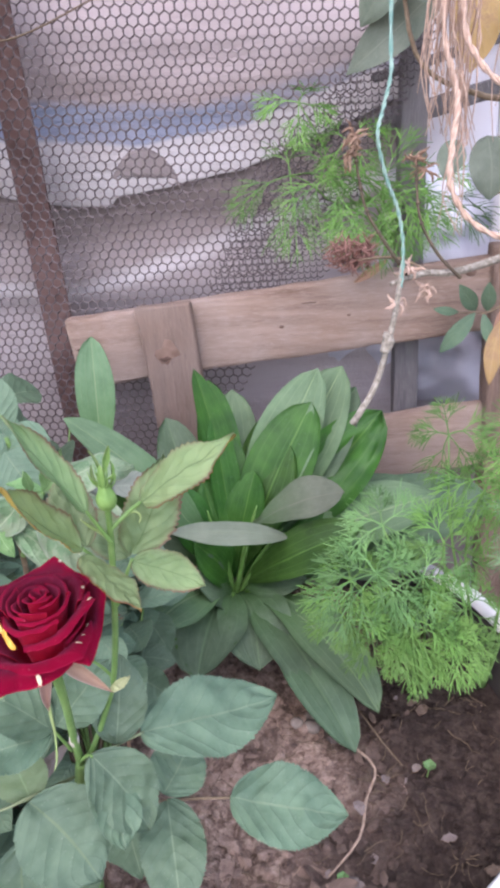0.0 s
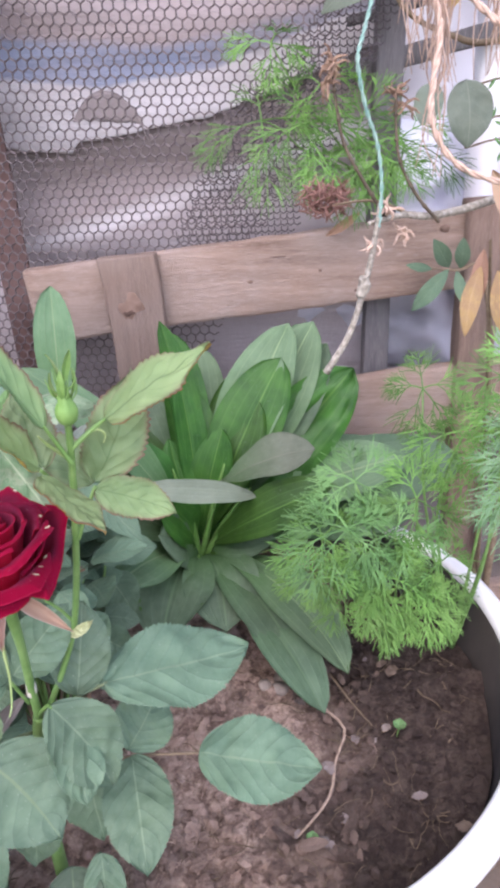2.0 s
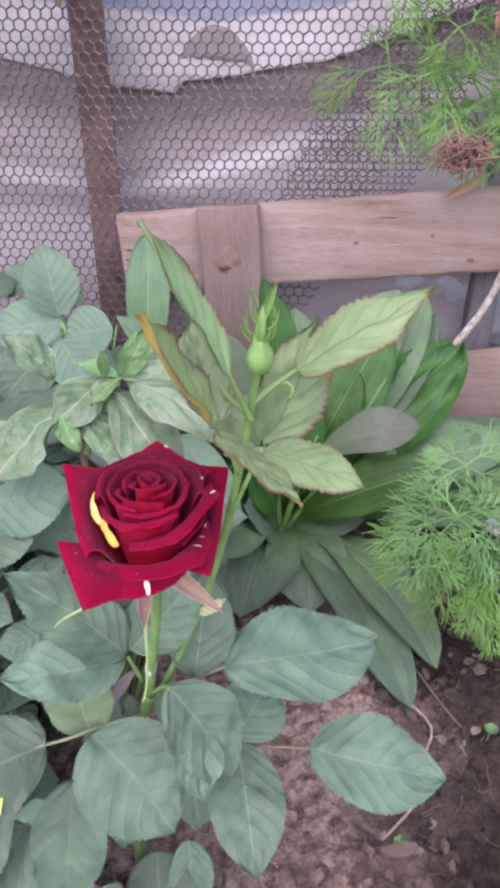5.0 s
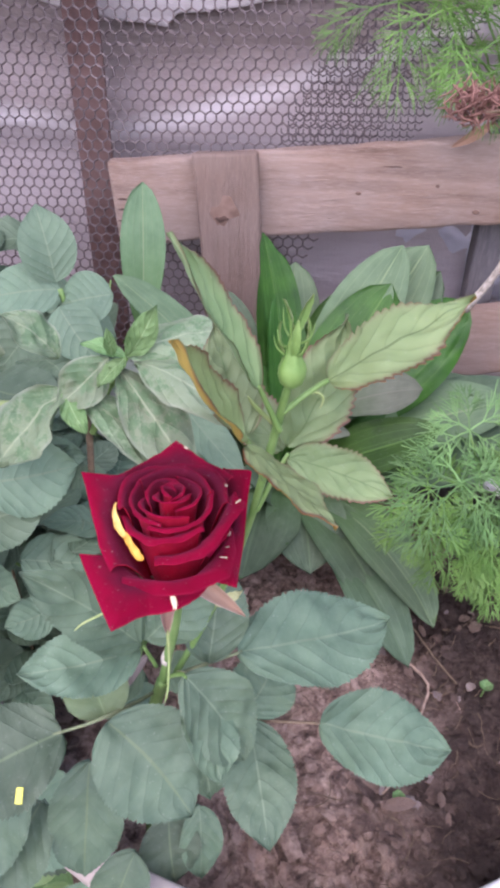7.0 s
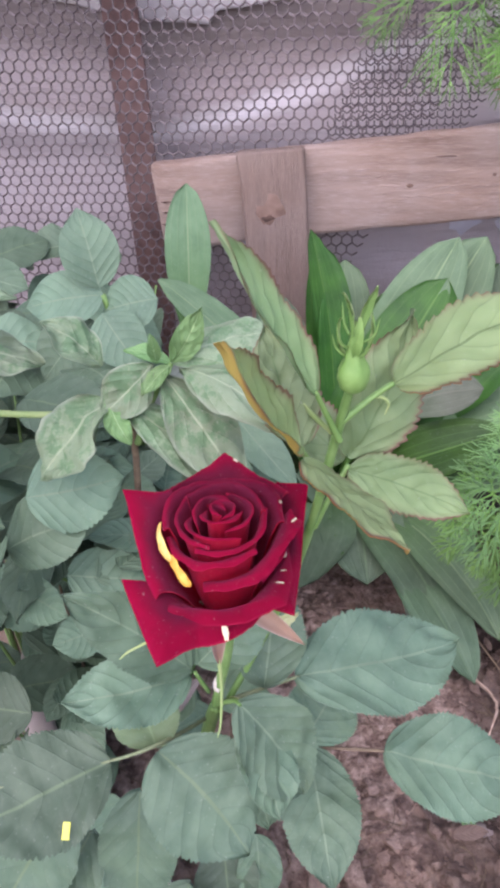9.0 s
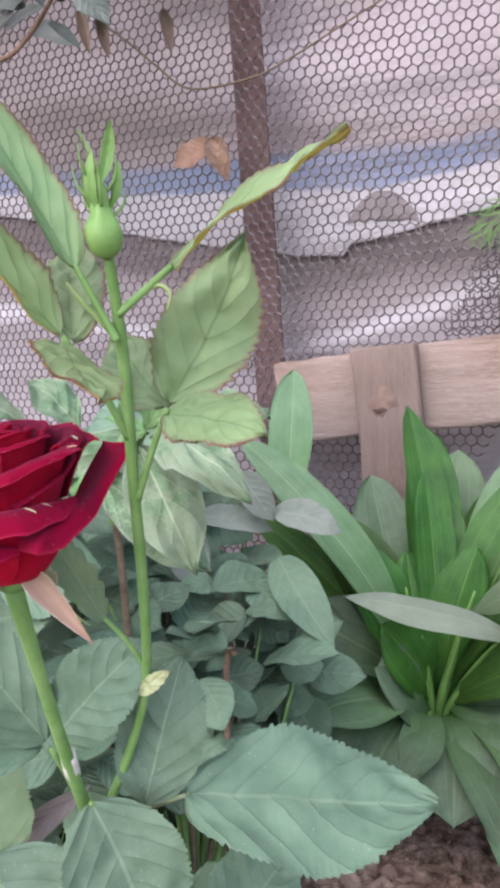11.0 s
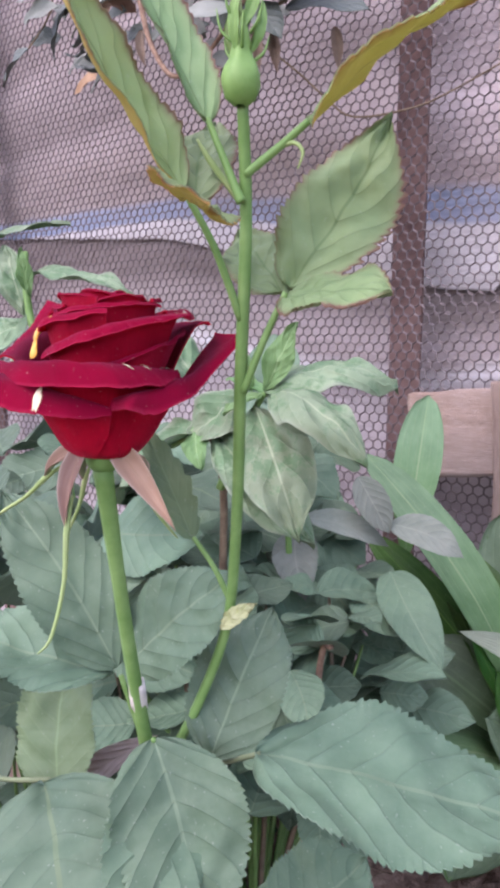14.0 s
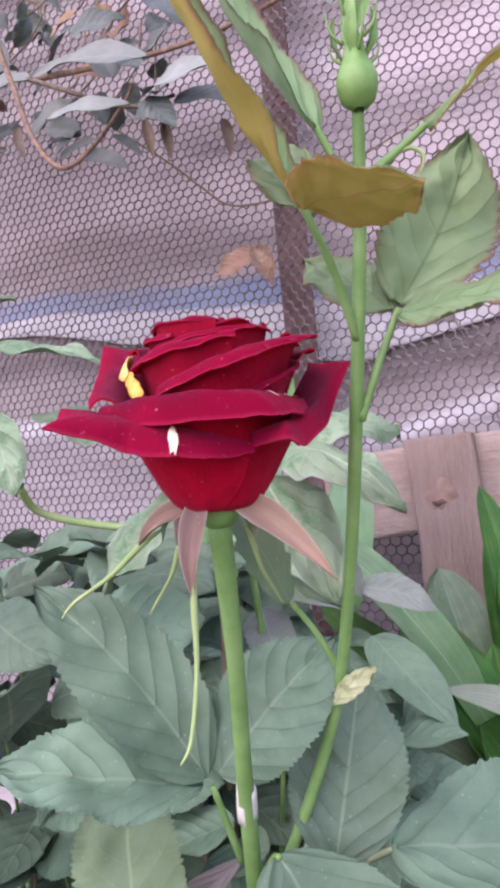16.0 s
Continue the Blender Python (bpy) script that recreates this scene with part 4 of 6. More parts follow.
def petal(parent, fold, lip, flecks=(), r0=0.0125, z0=0.0, bulge=0.0012, fine=1.0, roll=1.0, name="petal"):
    """One petal round the flower's axis. fold: the line where it turns outwards, in millimetres from the flower; lip: the same of its edge."""
    rows, cols, verts, uvs = (44, 84, [], []) if flecks else (26, 40, [], [])
    mid = Vector(keyed(fold, 0.0, True)[:2]).normalized()
    key = mid.x * 40 + mid.y * 17
    for i in range(rows + 1):
        v = i / rows
        for j in range(cols + 1):
            s = j / cols * 2 - 1
            F, L = Vector(keyed(fold, s, True)) / 1000, Vector(keyed(lip, s, 2 if fine < 1 else False)) / 1000
            L = F.lerp(L, roll * (1 + 0.35 * noise.noise(Vector((s * 3 + key, 5, 1)))) if roll < 1 else 1.0)
            fr, fz = math.hypot(F.x, F.y), F.z
            if v < 0.66:
                t = v / 0.66
                c = (1 - t) ** 3, 3 * t * (1 - t) ** 2, 3 * t * t * (1 - t), t ** 3
                r = c[0] * r0 * 0.55 + c[1] * (1.22 * r0 + bulge) + c[2] * (0.3 * r0 + 0.42 * fr + bulge) + c[3] * fr
                z = c[0] * z0 + c[1] * (z0 + 0.0005) + c[2] * (z0 + 0.55 * (fz - z0)) + c[3] * fz
                g = Vector((F.x, F.y)).normalized().lerp(mid, 0.4 * max(0.0, 1 - t * 1.6)).normalized()
                p = Vector((r * g.x, r * g.y, z))
            else:
                t = (v - 0.66) / 0.34
                c = (1 - t) ** 2, 2 * t * (1 - t), t * t
                C = F.lerp(L, 0.7)
                C.z = max(F.z, 0.5 * (F.z + L.z)) + 0.0022 * fine
                p = F * c[0] + C * c[1] + L * c[2]
            w = fine * min(1.0, v * 1.5)
            p.x, p.y = Vector((p.x, p.y)) * (1 + 0.03 * w * noise.noise(Vector((s * 2.3 + key, v * 2.5, 3))))
            p.z += 0.0008 * w * noise.noise(Vector((s * 4 + key, v * 4, 7)))
            if v > 0.9:
                p.z += 0.0004 * w * noise.noise(Vector((s * 22 + key, 0, 11)))
            verts.append(p)
            uvs.append((v, j / cols))
    c = cols + 1
    quads = [(i * c + j, i * c + j + 1, (i + 1) * c + j + 1, (i + 1) * c + j) for i in range(rows) for j in range(cols)]
    normals = [Vector() for _ in verts]
    for q in quads:
        nrm = (verts[q[2]] - verts[q[0]]).cross(verts[q[3]] - verts[q[1]])
        for i in q:
            normals[i] += nrm
    n = len(verts)
    verts2 = verts + [v + nv.normalized() * 0.0005 for v, nv in zip(verts, normals)]
    faces = [tuple(reversed(q)) for q in quads] + [tuple(n + i for i in q) for q in quads]
    edge = [i * c for i in range(rows + 1)] + [rows * c + j for j in range(1, c)] + [i * c + cols for i in range(rows - 1, -1, -1)]
    faces += [(a, b, b + n, a + n) for a, b in zip(edge, edge[1:])]
    slots = [0] * len(quads) + [1] * (len(faces) - len(quads))
    # bleached flecks: small ragged patches lying on both sides of the petal
    def at(grid, sv, vv):
        f, g = min(max((sv + 1) / 2, 0.0), 0.9999) * cols, min(max(vv, 0.0), 0.9999) * rows
        jj, ii = int(f), int(g)
        a = grid[ii * c + jj].lerp(grid[ii * c + jj + 1], f - jj)
        b = grid[(ii + 1) * c + jj].lerp(grid[(ii + 1) * c + jj + 1], f - jj)
        return a.lerp(b, g - ii)

    flat = [nv.normalized() for nv in normals]
    for s0, s1, v0, v1 in flecks:
        fv, ff = [], []
        for lift in (0.0009, -0.0004):
            o = len(fv)
            for ring in (0.0, 0.55, 1.0):
                for k in range(14):
                    a = 6.2832 * k / 14
                    q = ring * (1 + 0.85 * noise.noise(Vector((math.cos(a) * 1.6 + s0 * 9, math.sin(a) * 1.6, v0 * 9))))
                    sv, vv = (s0 + s1) / 2 + q * math.cos(a) * (s1 - s0) / 2, (v0 + v1) / 2 + q * math.sin(a) * (v1 - v0) / 2
                    fv.append(FLOWER + 0.97 * (at(verts, sv, vv) + at(flat, sv, vv) * lift))
            for ring in range(2):
                for k in range(14):
                    t = (o + ring * 14 + k, o + ring * 14 + (k + 1) % 14, o + ring * 14 + 14 + (k + 1) % 14, o + ring * 14 + 14 + k)
                    ff.append(t if lift > 0 else tuple(reversed(t)))
        raw("fleck", fv, ff, M_CREAM, parent, "cream bleached fleck", True)
    mesh = bpy.data.meshes.new(name)
    mesh.from_pydata([FLOWER + v * 0.97 for v in verts2], [], faces)
    lay = mesh.uv_layers.new(name="UVMap")
    uvs += uvs
    idx = np.empty(len(mesh.loops), dtype=np.int32)
    mesh.loops.foreach_get("vertex_index", idx)
    lay.data.foreach_set("uv", np.array(uvs, dtype=np.float32)[idx].ravel())
    mesh.polygons.foreach_set("use_smooth", [True] * len(faces))
    mesh.polygons.foreach_set("material_index", slots)
    return link_mesh(name, mesh, [M_PETAL_IN, M_PETAL_OUT], parent)


FLOWER = Vector((-0.078, 0.308, 0.6925))


def fleck(parent, points, width, mat, name="fleck", label="cream fleck on the petal"):
    """A small bleached streak lying on a petal."""
    line = glide([FLOWER + Vector(p) for p in points], 5)
    v, f = tube_data(line, [width * 0.7, width * 1.1, width * 0.85, width * 1.05, width * 0.95, width * 0.3], 8)
    for k, q in enumerate(v):  # pressed flat against the petal
        c = line[k // 8]
        out = Vector((c.x - FLOWER.x, c.y - FLOWER.y, 0.012)).normalized()
        d = q - c
        d *= 1 + 0.45 * noise.noise(q * 420)
        v[k] = c + d - out * d.dot(out) * 0.85
    return raw(name, v, f, mat, parent, label, True)


def build_rose():
    bush = thing("rose_bush", (-0.12, 0.38, 0.31), "rose bush with dark red flower, green bud and dusty leaves", "rose")
    bm = bmesh.new()
    bmesh.ops.create_uvsphere(bm, u_segments=16, v_segments=10, radius=0.0052)
    bmesh.ops.transform(bm, matrix=Matrix.Translation(FLOWER + Vector((0, 0, -0.0005))) @ Matrix.Diagonal((1, 1, 0.9, 1)), verts=bm.verts)
    flower = part("flower", bm, M_STEM, bush, "dark red velvety rose flower, fully opened")
    # outer petals: low front, front roll, right, back, left
    petal(flower, [(-21, -14, 25), (-5, -23, 21), (16, -13, 14)], [(-34, -16, 28), (-26, -29, 22), (-16, -45, 20.5), (-6, -33, 14.5), (4, -28, 12.5), (12, -20, 11.5), (16.5, -13.5, 12.5)], [(0.29, 0.36, 0.8, 1.0)], r0=0.0105)
    petal(flower, [(-15, -23, 25.5), (10, -23.5, 26), (22, 4, 25)], [(-16.5, -27.5, 19.5), (-4, -28.5, 19.8), (10, -26.5, 20), (23.5, -17.5, 20), (25.5, -4, 21.5), (24, 6, 23)], [(0.85, 0.92, 0.72, 0.82), (0.4, 0.418, 0.76, 0.88), (0.6, 0.618, 0.76, 0.84)], r0=0.0105)
    petal(flower, [(14, -9, 17), (23.5, 10, 24.5), (18, 29, 37)], [(15, -13, 14), (26.5, -18, 14.5), (27, -6, 13.5), (28, 7, 19), (29.5, 19, 29), (30.5, 29, 37.5), (19, 29, 38)], r0=0.0105)
    petal(flower, [(20, 16, 39), (-1, 27, 41), (-23, 14, 41)], [(23, 20, 40), (11, 29, 41), (-3, 42, 42.5), (-14, 27, 42), (-25, 15, 42)], [(-0.2, -0.13, 0.88, 0.96)], r0=0.0105)
    petal(flower, [(-18, 13, 44), (-24, -1, 37), (-15, -20, 27)], [(-22, 14, 43), (-36.5, 9, 48.5), (-31, -2, 38), (-27, -13, 31), (-21, -23, 26)], r0=0.0105)
    # middle petals
    petal(flower, [pol(-106, 17.5, 29), pol(-48, 20.5, 36), pol(14, 23, 41)], [pol(-102, 21, 27), pol(-70, 23, 30), pol(-38, 25, 34), pol(6, 28.5, 40.5), pol(20, 27, 41)], [(0.63, 0.69, 0.84, 0.96)], r0=0.009, fine=0.8, roll=0.85)
    petal(flower, [pol(2, 20, 41), pol(60, 20.5, 43.5), pol(118, 20, 43)], [pol(4, 24, 40), pol(40, 28, 40.5), pol(60, 26, 43.5), pol(90, 24, 43.5), pol(116, 23, 43)], [(-0.68, -0.62, 0.84, 0.95)], r0=0.008, fine=0.8, roll=0.75)
    petal(flower, [pol(95, 18.5, 44), pol(145, 19, 44.5), pol(195, 18, 42)], [pol(96, 22, 43), pol(120, 23, 44), pol(145, 24, 44.5), pol(170, 22.5, 43), pol(194, 21, 41)], r0=0.008, fine=0.8, roll=0.75)
    petal(flower, [pol(-172, 17, 36), pol(-108, 17, 38), pol(-44, 17.5, 40.5)], [pol(-170, 20, 36.5), pol(-140, 20, 35.5), pol(-108, 20.5, 36), pol(-75, 20, 37.5), pol(-44, 20, 40)], r0=0.008, fine=0.8, roll=0.75)
    petal(flower, [pol(-120, 14, 40), pol(-50, 15, 42), pol(20, 15.5, 44)], [pol(-118, 16.5, 39), pol(-84, 17.5, 40), pol(-50, 17.5, 41), pol(-15, 18, 43), pol(20, 17.5, 44)], r0=0.007, fine=0.7, roll=0.65)
    petal(flower, [pol(150, 14.5, 45), pol(205, 14, 43.5), pol(262, 13, 42)], [pol(150, 17.5, 44.5), pol(178, 17, 43.5), pol(205, 17, 42.5), pol(235, 16, 41.5), pol(262, 15.5, 41.5)], r0=0.007, fine=0.7, roll=0.65)
    petal(flower, [pol(10, 14.5, 45), pol(80, 15, 46.5), pol(150, 14.5, 46)], [pol(10, 17, 44.5), pol(45, 17.5, 46), pol(80, 18, 46.5), pol(115, 17, 46.5), pol(150, 16.5, 46)], r0=0.007, fine=0.7, roll=0.65)
    petal(flower, [pol(-42, 18.5, 26), pol(6, 21.5, 33), pol(52, 21.5, 38)], [pol(-40, 20.5, 25), pol(-15, 23, 30), pol(6, 24, 33), pol(30, 24, 36.5), pol(52, 23.5, 38)], r0=0.009, fine=0.8, roll=0.8)
    # the rolled heart
    for k in range(6):
        a, r, z, sp = -120 + 127 * k, 12.6 - 1.95 * k, 45.4 + 0.5 * k, 66 + 13 * k
        petal(flower, [pol(a - sp, r * 0.74, z - 2.2), pol(a, r, z), pol(a + sp, r * 1.12, z - 1.2)], [pol(a - sp, r * 0.78 + 0.3, z - 2.0), pol(a - sp * 0.5, r + 0.7, z - 0.4), pol(a, r + 1.5 - 0.15 * k, z + 0.3), pol(a + sp * 0.5, r * 1.06 + 0.6, z - 0.2), pol(a + sp, r * 1.12 + 0.5, z - 1.1)], r0=0.3 * r / 1000 + 0.0018, bulge=0.0007, fine=0.6)
    fleck(flower, [(-0.0212, 0.0, 0.0392), (-0.021, -0.004, 0.0372), (-0.019, -0.008, 0.0352), (-0.016, -0.0118, 0.0328)], 0.0021, M_GOLD, "yellow_streak", "pale yellow streak on a petal edge")
    fleck(flower, [(-0.0163, -0.0105, 0.0335), (-0.0136, -0.0138, 0.0312), (-0.011, -0.0163, 0.0288), (-0.0088, -0.0174, 0.0272)], 0.0018, M_ORANGE, "yellow_streak", "orange streak on a petal edge")
    # sepals hanging below the flower
    for tip, w, arch, up in (((0.029, -0.002, -0.0175), 0.0082, 0.05, (0.35, -0.9, 0.45)), ((-0.004, -0.016, -0.05), 0.0068, 0.06, (0.2, -0.9, 0.3)), ((-0.04, -0.006, -0.021), 0.0065, 0.12, (0.1, -0.8, 0.6)), ((0.004, 0.026, -0.024), 0.008, 0.1, (0.4, 0.6, 0.5)), ((-0.026, 0.012, -0.024), 0.0065, 0.1, (-0.3, -0.7, 0.5))):
        out = Vector((tip[0], tip[1], 0)).normalized()
        root, end = FLOWER + out * 0.0075 + Vector((0, 0, 0.001)), FLOWER + Vector(tip)
        tailed = tip[0] < 0.02
        blade = root.lerp(end, 0.42) if tailed else end
        sepal = leaf(bush, root, blade, w, up, [M_SEPAL, M_SEPAL_UNDER], "pink sepal with a pale edge", "sepal", shape="bract", fold=0.3, arch=arch, curl=0.2)
        if tailed:  # the green, curling tail of the sepal
            away = Vector((end.x - root.x, end.y - root.y, 0)).normalized()
            stem("tail", [root.lerp(blade, 0.55), blade, root.lerp(end, 0.72) - away * 0.002, end - away * 0.001, end + away * 0.003 - Vector((0, 0, 0.004))], [0.0004, 0.0009, 0.0006, 0.0005, 0.0002], M_STEM_PALE, sepal, "thin green curling tail", sides=6)
    # stems
    fork = Vector((-0.095, 0.352, 0.572))
    stem("stem", [FLOWER + Vector((0, 0, -0.004)), (-0.081, 0.318, 0.655), (-0.088, 0.334, 0.615), fork], [0.0031, 0.0023, 0.0024, 0.0028], M_STEM, bush, "green flower stem")
    stem("stem_scar", [(-0.0885, 0.3355, 0.6135), (-0.0905, 0.3395, 0.603)], [0.0029, 0.0031, 0.003], M_SCAR, bush, "pale scar on the stem", steps=4)
    stem("stem", [(-0.088, 0.352, 0.578), (-0.077, 0.355, 0.602), (-0.065, 0.354, 0.634), (-0.055, 0.343, 0.674), (-0.047, 0.331, 0.714), (-0.04, 0.321, 0.757), (-0.036, 0.312, 0.784)], [0.0019, 0.0018, 0.0018, 0.0019, 0.0018, 0.0015], M_STEM, bush, "green bud stem")
    stem("stem", [fork, (-0.104, 0.36, 0.53), (-0.115, 0.375, 0.44), (-0.12, 0.385, 0.31)], [0.0036, 0.004, 0.0048, 0.006], M_STEM, bush, "green main stem")
    # bud with its long sepals
    budc = Vector((-0.0355, 0.3105, 0.789))
    prof = [(0.0016, -0.0085), (0.003, -0.0078), (0.0052, -0.0058), (0.0063, -0.002), (0.0062, 0.0008), (0.0052, 0.0036), (0.0038, 0.006), (0.0031, 0.01), (0.0024, 0.013), (0.0014, 0.017), (0.0004, 0.021)]
    v, f, seg = [], [], 20
    for r, z in prof:
        for k in range(seg):
            a = 6.2832 * k / seg
            q = r * (1 + 0.1 * math.cos(5 * a) * min(1.0, max(0.0, z + 0.002) * 160))
            v.append(budc + 0.77 * Vector((q * math.cos(a), q * math.sin(a), z)))
    f = [(i * seg + k, i * seg + (k + 1) % seg, (i + 1) * seg + (k + 1) % seg, (i + 1) * seg + k) for i in range(len(prof) - 1) for k in range(seg)]
    bud = raw("bud", v, f, M_BUD, bush, "small closed green bud", True)
    for b, t, w, arch in (((0.001, -0.0008, 0.0115), (0.0056, -0.001, 0.027), 0.0036, -0.1), ((-0.0012, 0, 0.011), (-0.0042, -0.002, 0.0255), 0.0034, -0.12), ((0, -0.0018, 0.005), (0.001, -0.004, 0.0195), 0.0036, 0.08), ((0.0022, 0, 0.005), (0.0046, 0.002, 0.018), 0.0034, 0.1), ((-0.0022, 0.0005, 0.005), (-0.0045, 0.0005, 0.017), 0.0034, 0.1)):
        leaf(bud, budc + Vector(b), budc + Vector(t), w, Vector((b[0], b[1] - 0.0004, 0.0004)), [M_BUD, M_STEM_PALE], "", "bud_sepal", shape="lance", fold=0.4, arch=arch, crinkle=0.12)
    for k in range(8):
        a = 0.6 + 0.785 * k
        d, z = Vector((math.cos(a), math.sin(a), 0)), 0.004 + 0.0012 * (k * 3 % 8)
        b = budc + d * 0.0026 + Vector((0, 0, z))
        stem("sepal_hair", [b, b + d * 0.0028 + Vector((0, 0, 0.0025)), b + d * 0.004 + Vector((0, 0, 0.0065 + 0.001 * (k % 3)))], [0.0005, 0.0004, 0.0001], M_BUD, bud, sides=5, steps=4)
    young, bronze = [M_YOUNG, M_YOUNG_UNDER], [M_YOUNG_THIN, M_BRONZE]
    # leaf A, upright beside the bud
    stem("petiole", [(-0.0385, 0.3165, 0.761), (-0.0415, 0.3145, 0.769), (-0.0465, 0.3115, 0.782)], [0.0014, 0.0011, 0.0008], M_STEM, bush)
    rose_leaf(bush, (-0.0462, 0.3117, 0.781), (-0.0735, 0.305, 0.8355), 0.0165, (0.88, -0.27, 0.4), young, "young upright leaf with reddish edges", fold=0.42, arch=-0.05, curl=0.1)
    # leaf B, bronze underneath
    stem("petiole", [(-0.044, 0.326, 0.732), (-0.047, 0.317, 0.75), (-0.051, 0.309, 0.763)], [0.0012, 0.0009], M_STEM, bush)
    rose_leaf(bush, (-0.051, 0.308, 0.764), (-0.0705, 0.279, 0.8136), 0.02, (0.55, -0.25, 0.75), bronze, "young leaf, bronze underneath", fold=0.32, arch=-0.05, curl=0.12)
    rose_leaf(bush, (-0.05, 0.306, 0.761), (-0.0195, 0.278, 0.7485), 0.023, (0.12, 0.4, 0.88), bronze, "young leaf, bronze underneath", shape="ovate", bite=0.05, fold=0.05, arch=0.01, wave=0.03)
    rose_leaf(bush, (-0.05, 0.312, 0.762), (-0.064, 0.339, 0.792), 0.022, (0.35, -0.7, 0.6), young, fold=0.15)
    # leaf C, the long arm on the other side
    stem("petiole", [(-0.038, 0.317, 0.768), (-0.029, 0.32, 0.775), (-0.022, 0.321, 0.78)], [0.0013, 0.0009], M_STEM, bush)
    rose_leaf(bush, (-0.022, 0.321, 0.78), (0.026, 0.329, 0.809), 0.027, (-0.37, -0.45, 0.81), bronze, "long young leaf with bronze back", fold=0.12, arch=0.03, wave=0.05)
    stem("stipule", [(-0.031, 0.32, 0.774), (-0.026, 0.3205, 0.7752), (-0.0232, 0.3208, 0.7725), (-0.0243, 0.3205, 0.7685)], [0.0006, 0.0006, 0.0005, 0.0002], M_STEM_PALE, bush, "curled pale green stipule")
    stem("stipule", [(-0.041, 0.32, 0.762), (-0.0475, 0.315, 0.772), (-0.05, 0.312, 0.7775)], [0.0009, 0.0009, 0.0003], M_STEM_PALE, bush, "small pale green stipule")
    # leaf D, broad leaflets
    stem("petiole", [(-0.046, 0.331, 0.712), (-0.04, 0.332, 0.727), (-0.034, 0.333, 0.74)], [0.0013, 0.0009], M_STEM, bush)
    rose_leaf(bush, (-0.034, 0.335, 0.7415), (-0.0138, 0.354, 0.791), 0.03, (0.35, -0.85, 0.3), young, "broad young leaflet", fold=0.12, arch=0.03, quilt=0.02)
    rose_leaf(bush, (-0.034, 0.333, 0.738), (0.0055, 0.3125, 0.7355), 0.021, (0.05, -0.66, 0.75), young, "young leaflet", shape="ovate", fold=0.08, arch=0.02)
    rose_leaf(bush, (-0.036, 0.335, 0.74), (-0.0635, 0.351, 0.763), 0.022, (0.3, -0.7, 0.5), young, fold=0.12)
    # small leaf and bract on the stems
    stem("petiole", [(-0.063, 0.354, 0.64), (-0.069, 0.351, 0.653), (-0.075, 0.347, 0.663)], [0.0011, 0.0008], M_STEM, bush)
    rose_leaf(bush, (-0.075, 0.347, 0.662), (-0.093, 0.341, 0.7), 0.013, (0.6, -0.75, 0.25), [M_LEAFLET, M_LEAFLET], "small leaf with chewed edges", fold=0.2, teeth=6, bite=0.2, wave=0.1)
    leaf(bush, (-0.067, 0.352, 0.632), (-0.052, 0.351, 0.644), 0.0065, (0, -1, 0.4), [M_BRACT, M_BRACT], "small pale yellow bract", "bract", shape="lance", crinkle=0.25, teeth=6, bite=0.15)
    leaf(bush, (-0.088, 0.35, 0.58), (-0.082, 0.346, 0.586), 0.004, (0, -1, 0.5), [M_STEM_PALE, M_SCAR], "", "bract", shape="lance")
    # lower compound leaves
    stem("petiole", [fork, (-0.07, 0.356, 0.582), (-0.052, 0.357, 0.591)], [0.0013, 0.0009], M_STEM_DULL, bush)
    rose_leaf(bush, (-0.054, 0.357, 0.591), (0.034, 0.393, 0.58), 0.056, (-0.05, -0.35, 0.92), None, "large grey-green leaflet", teeth=36, arch=0.04)
    rose_leaf(bush, (-0.07, 0.354, 0.585), (-0.066, 0.385, 0.632), 0.036, (0.2, -0.75, 0.6), None, "grey-green leaflet")
    stem("petiole", [(-0.107, 0.364, 0.51), (-0.05, 0.368, 0.513), (-0.003, 0.37, 0.511)], [0.0014, 0.001], M_STEM_BROWN, bush)
    rose_leaf(bush, (-0.003, 0.37, 0.511), (0.079, 0.362, 0.498), 0.056, (0.0, -0.3, 0.95), None, "large grey-green leaflet", teeth=36)
    rose_leaf(bush, (-0.047, 0.367, 0.515), (-0.033, 0.303, 0.487), 0.044, (0.1, -0.35, 0.93), None, "grey-green leaflet", teeth=32)
    rose_leaf(bush, (-0.05, 0.37, 0.517), (-0.03, 0.4, 0.54), 0.042, (0.1, -0.5, 0.85))
    stem("petiole", [(-0.095, 0.35, 0.575), (-0.084, 0.34, 0.592), (-0.08, 0.335, 0.596)], [0.0014, 0.0009], M_STEM, bush)
    rose_leaf(bush, (-0.081, 0.336, 0.596), (-0.049, 0.322, 0.545), 0.042, (0.35, -0.5, 0.8), None, "grey-green leaflet", fold=0.3)
    rose_leaf(bush, (-0.074, 0.345, 0.588), (-0.06, 0.305, 0.55), 0.034, (0.5, -0.3, 0.8))
    stem("petiole", [(-0.1, 0.357, 0.555), (-0.12, 0.33, 0.57), (-0.144, 0.32, 0.568), (-0.2, 0.3, 0.57)], [0.0012, 0.0007], M_STEM_DULL, bush)
    rose_leaf(bush, (-0.121, 0.324, 0.572), (-0.074, 0.293, 0.541), 0.056, (0.0, -0.45, 0.9), [M_OLD, M_ROSE_UNDER], "broad dark green leaflet", teeth=32)
    rose_leaf(bush, (-0.144, 0.32, 0.568), (-0.205, 0.285, 0.56), 0.055, (0.0, -0.4, 0.92), [M_OLD, M_ROSE_UNDER], "broad dark green leaflet", teeth=32)
    rose_leaf(bush, (-0.124, 0.333, 0.562), (-0.137, 0.35, 0.61), 0.036, (0.1, -0.8, 0.4), [M_LEAFLET, M_ROSE_UNDER], "upright yellowish-green leaflet")
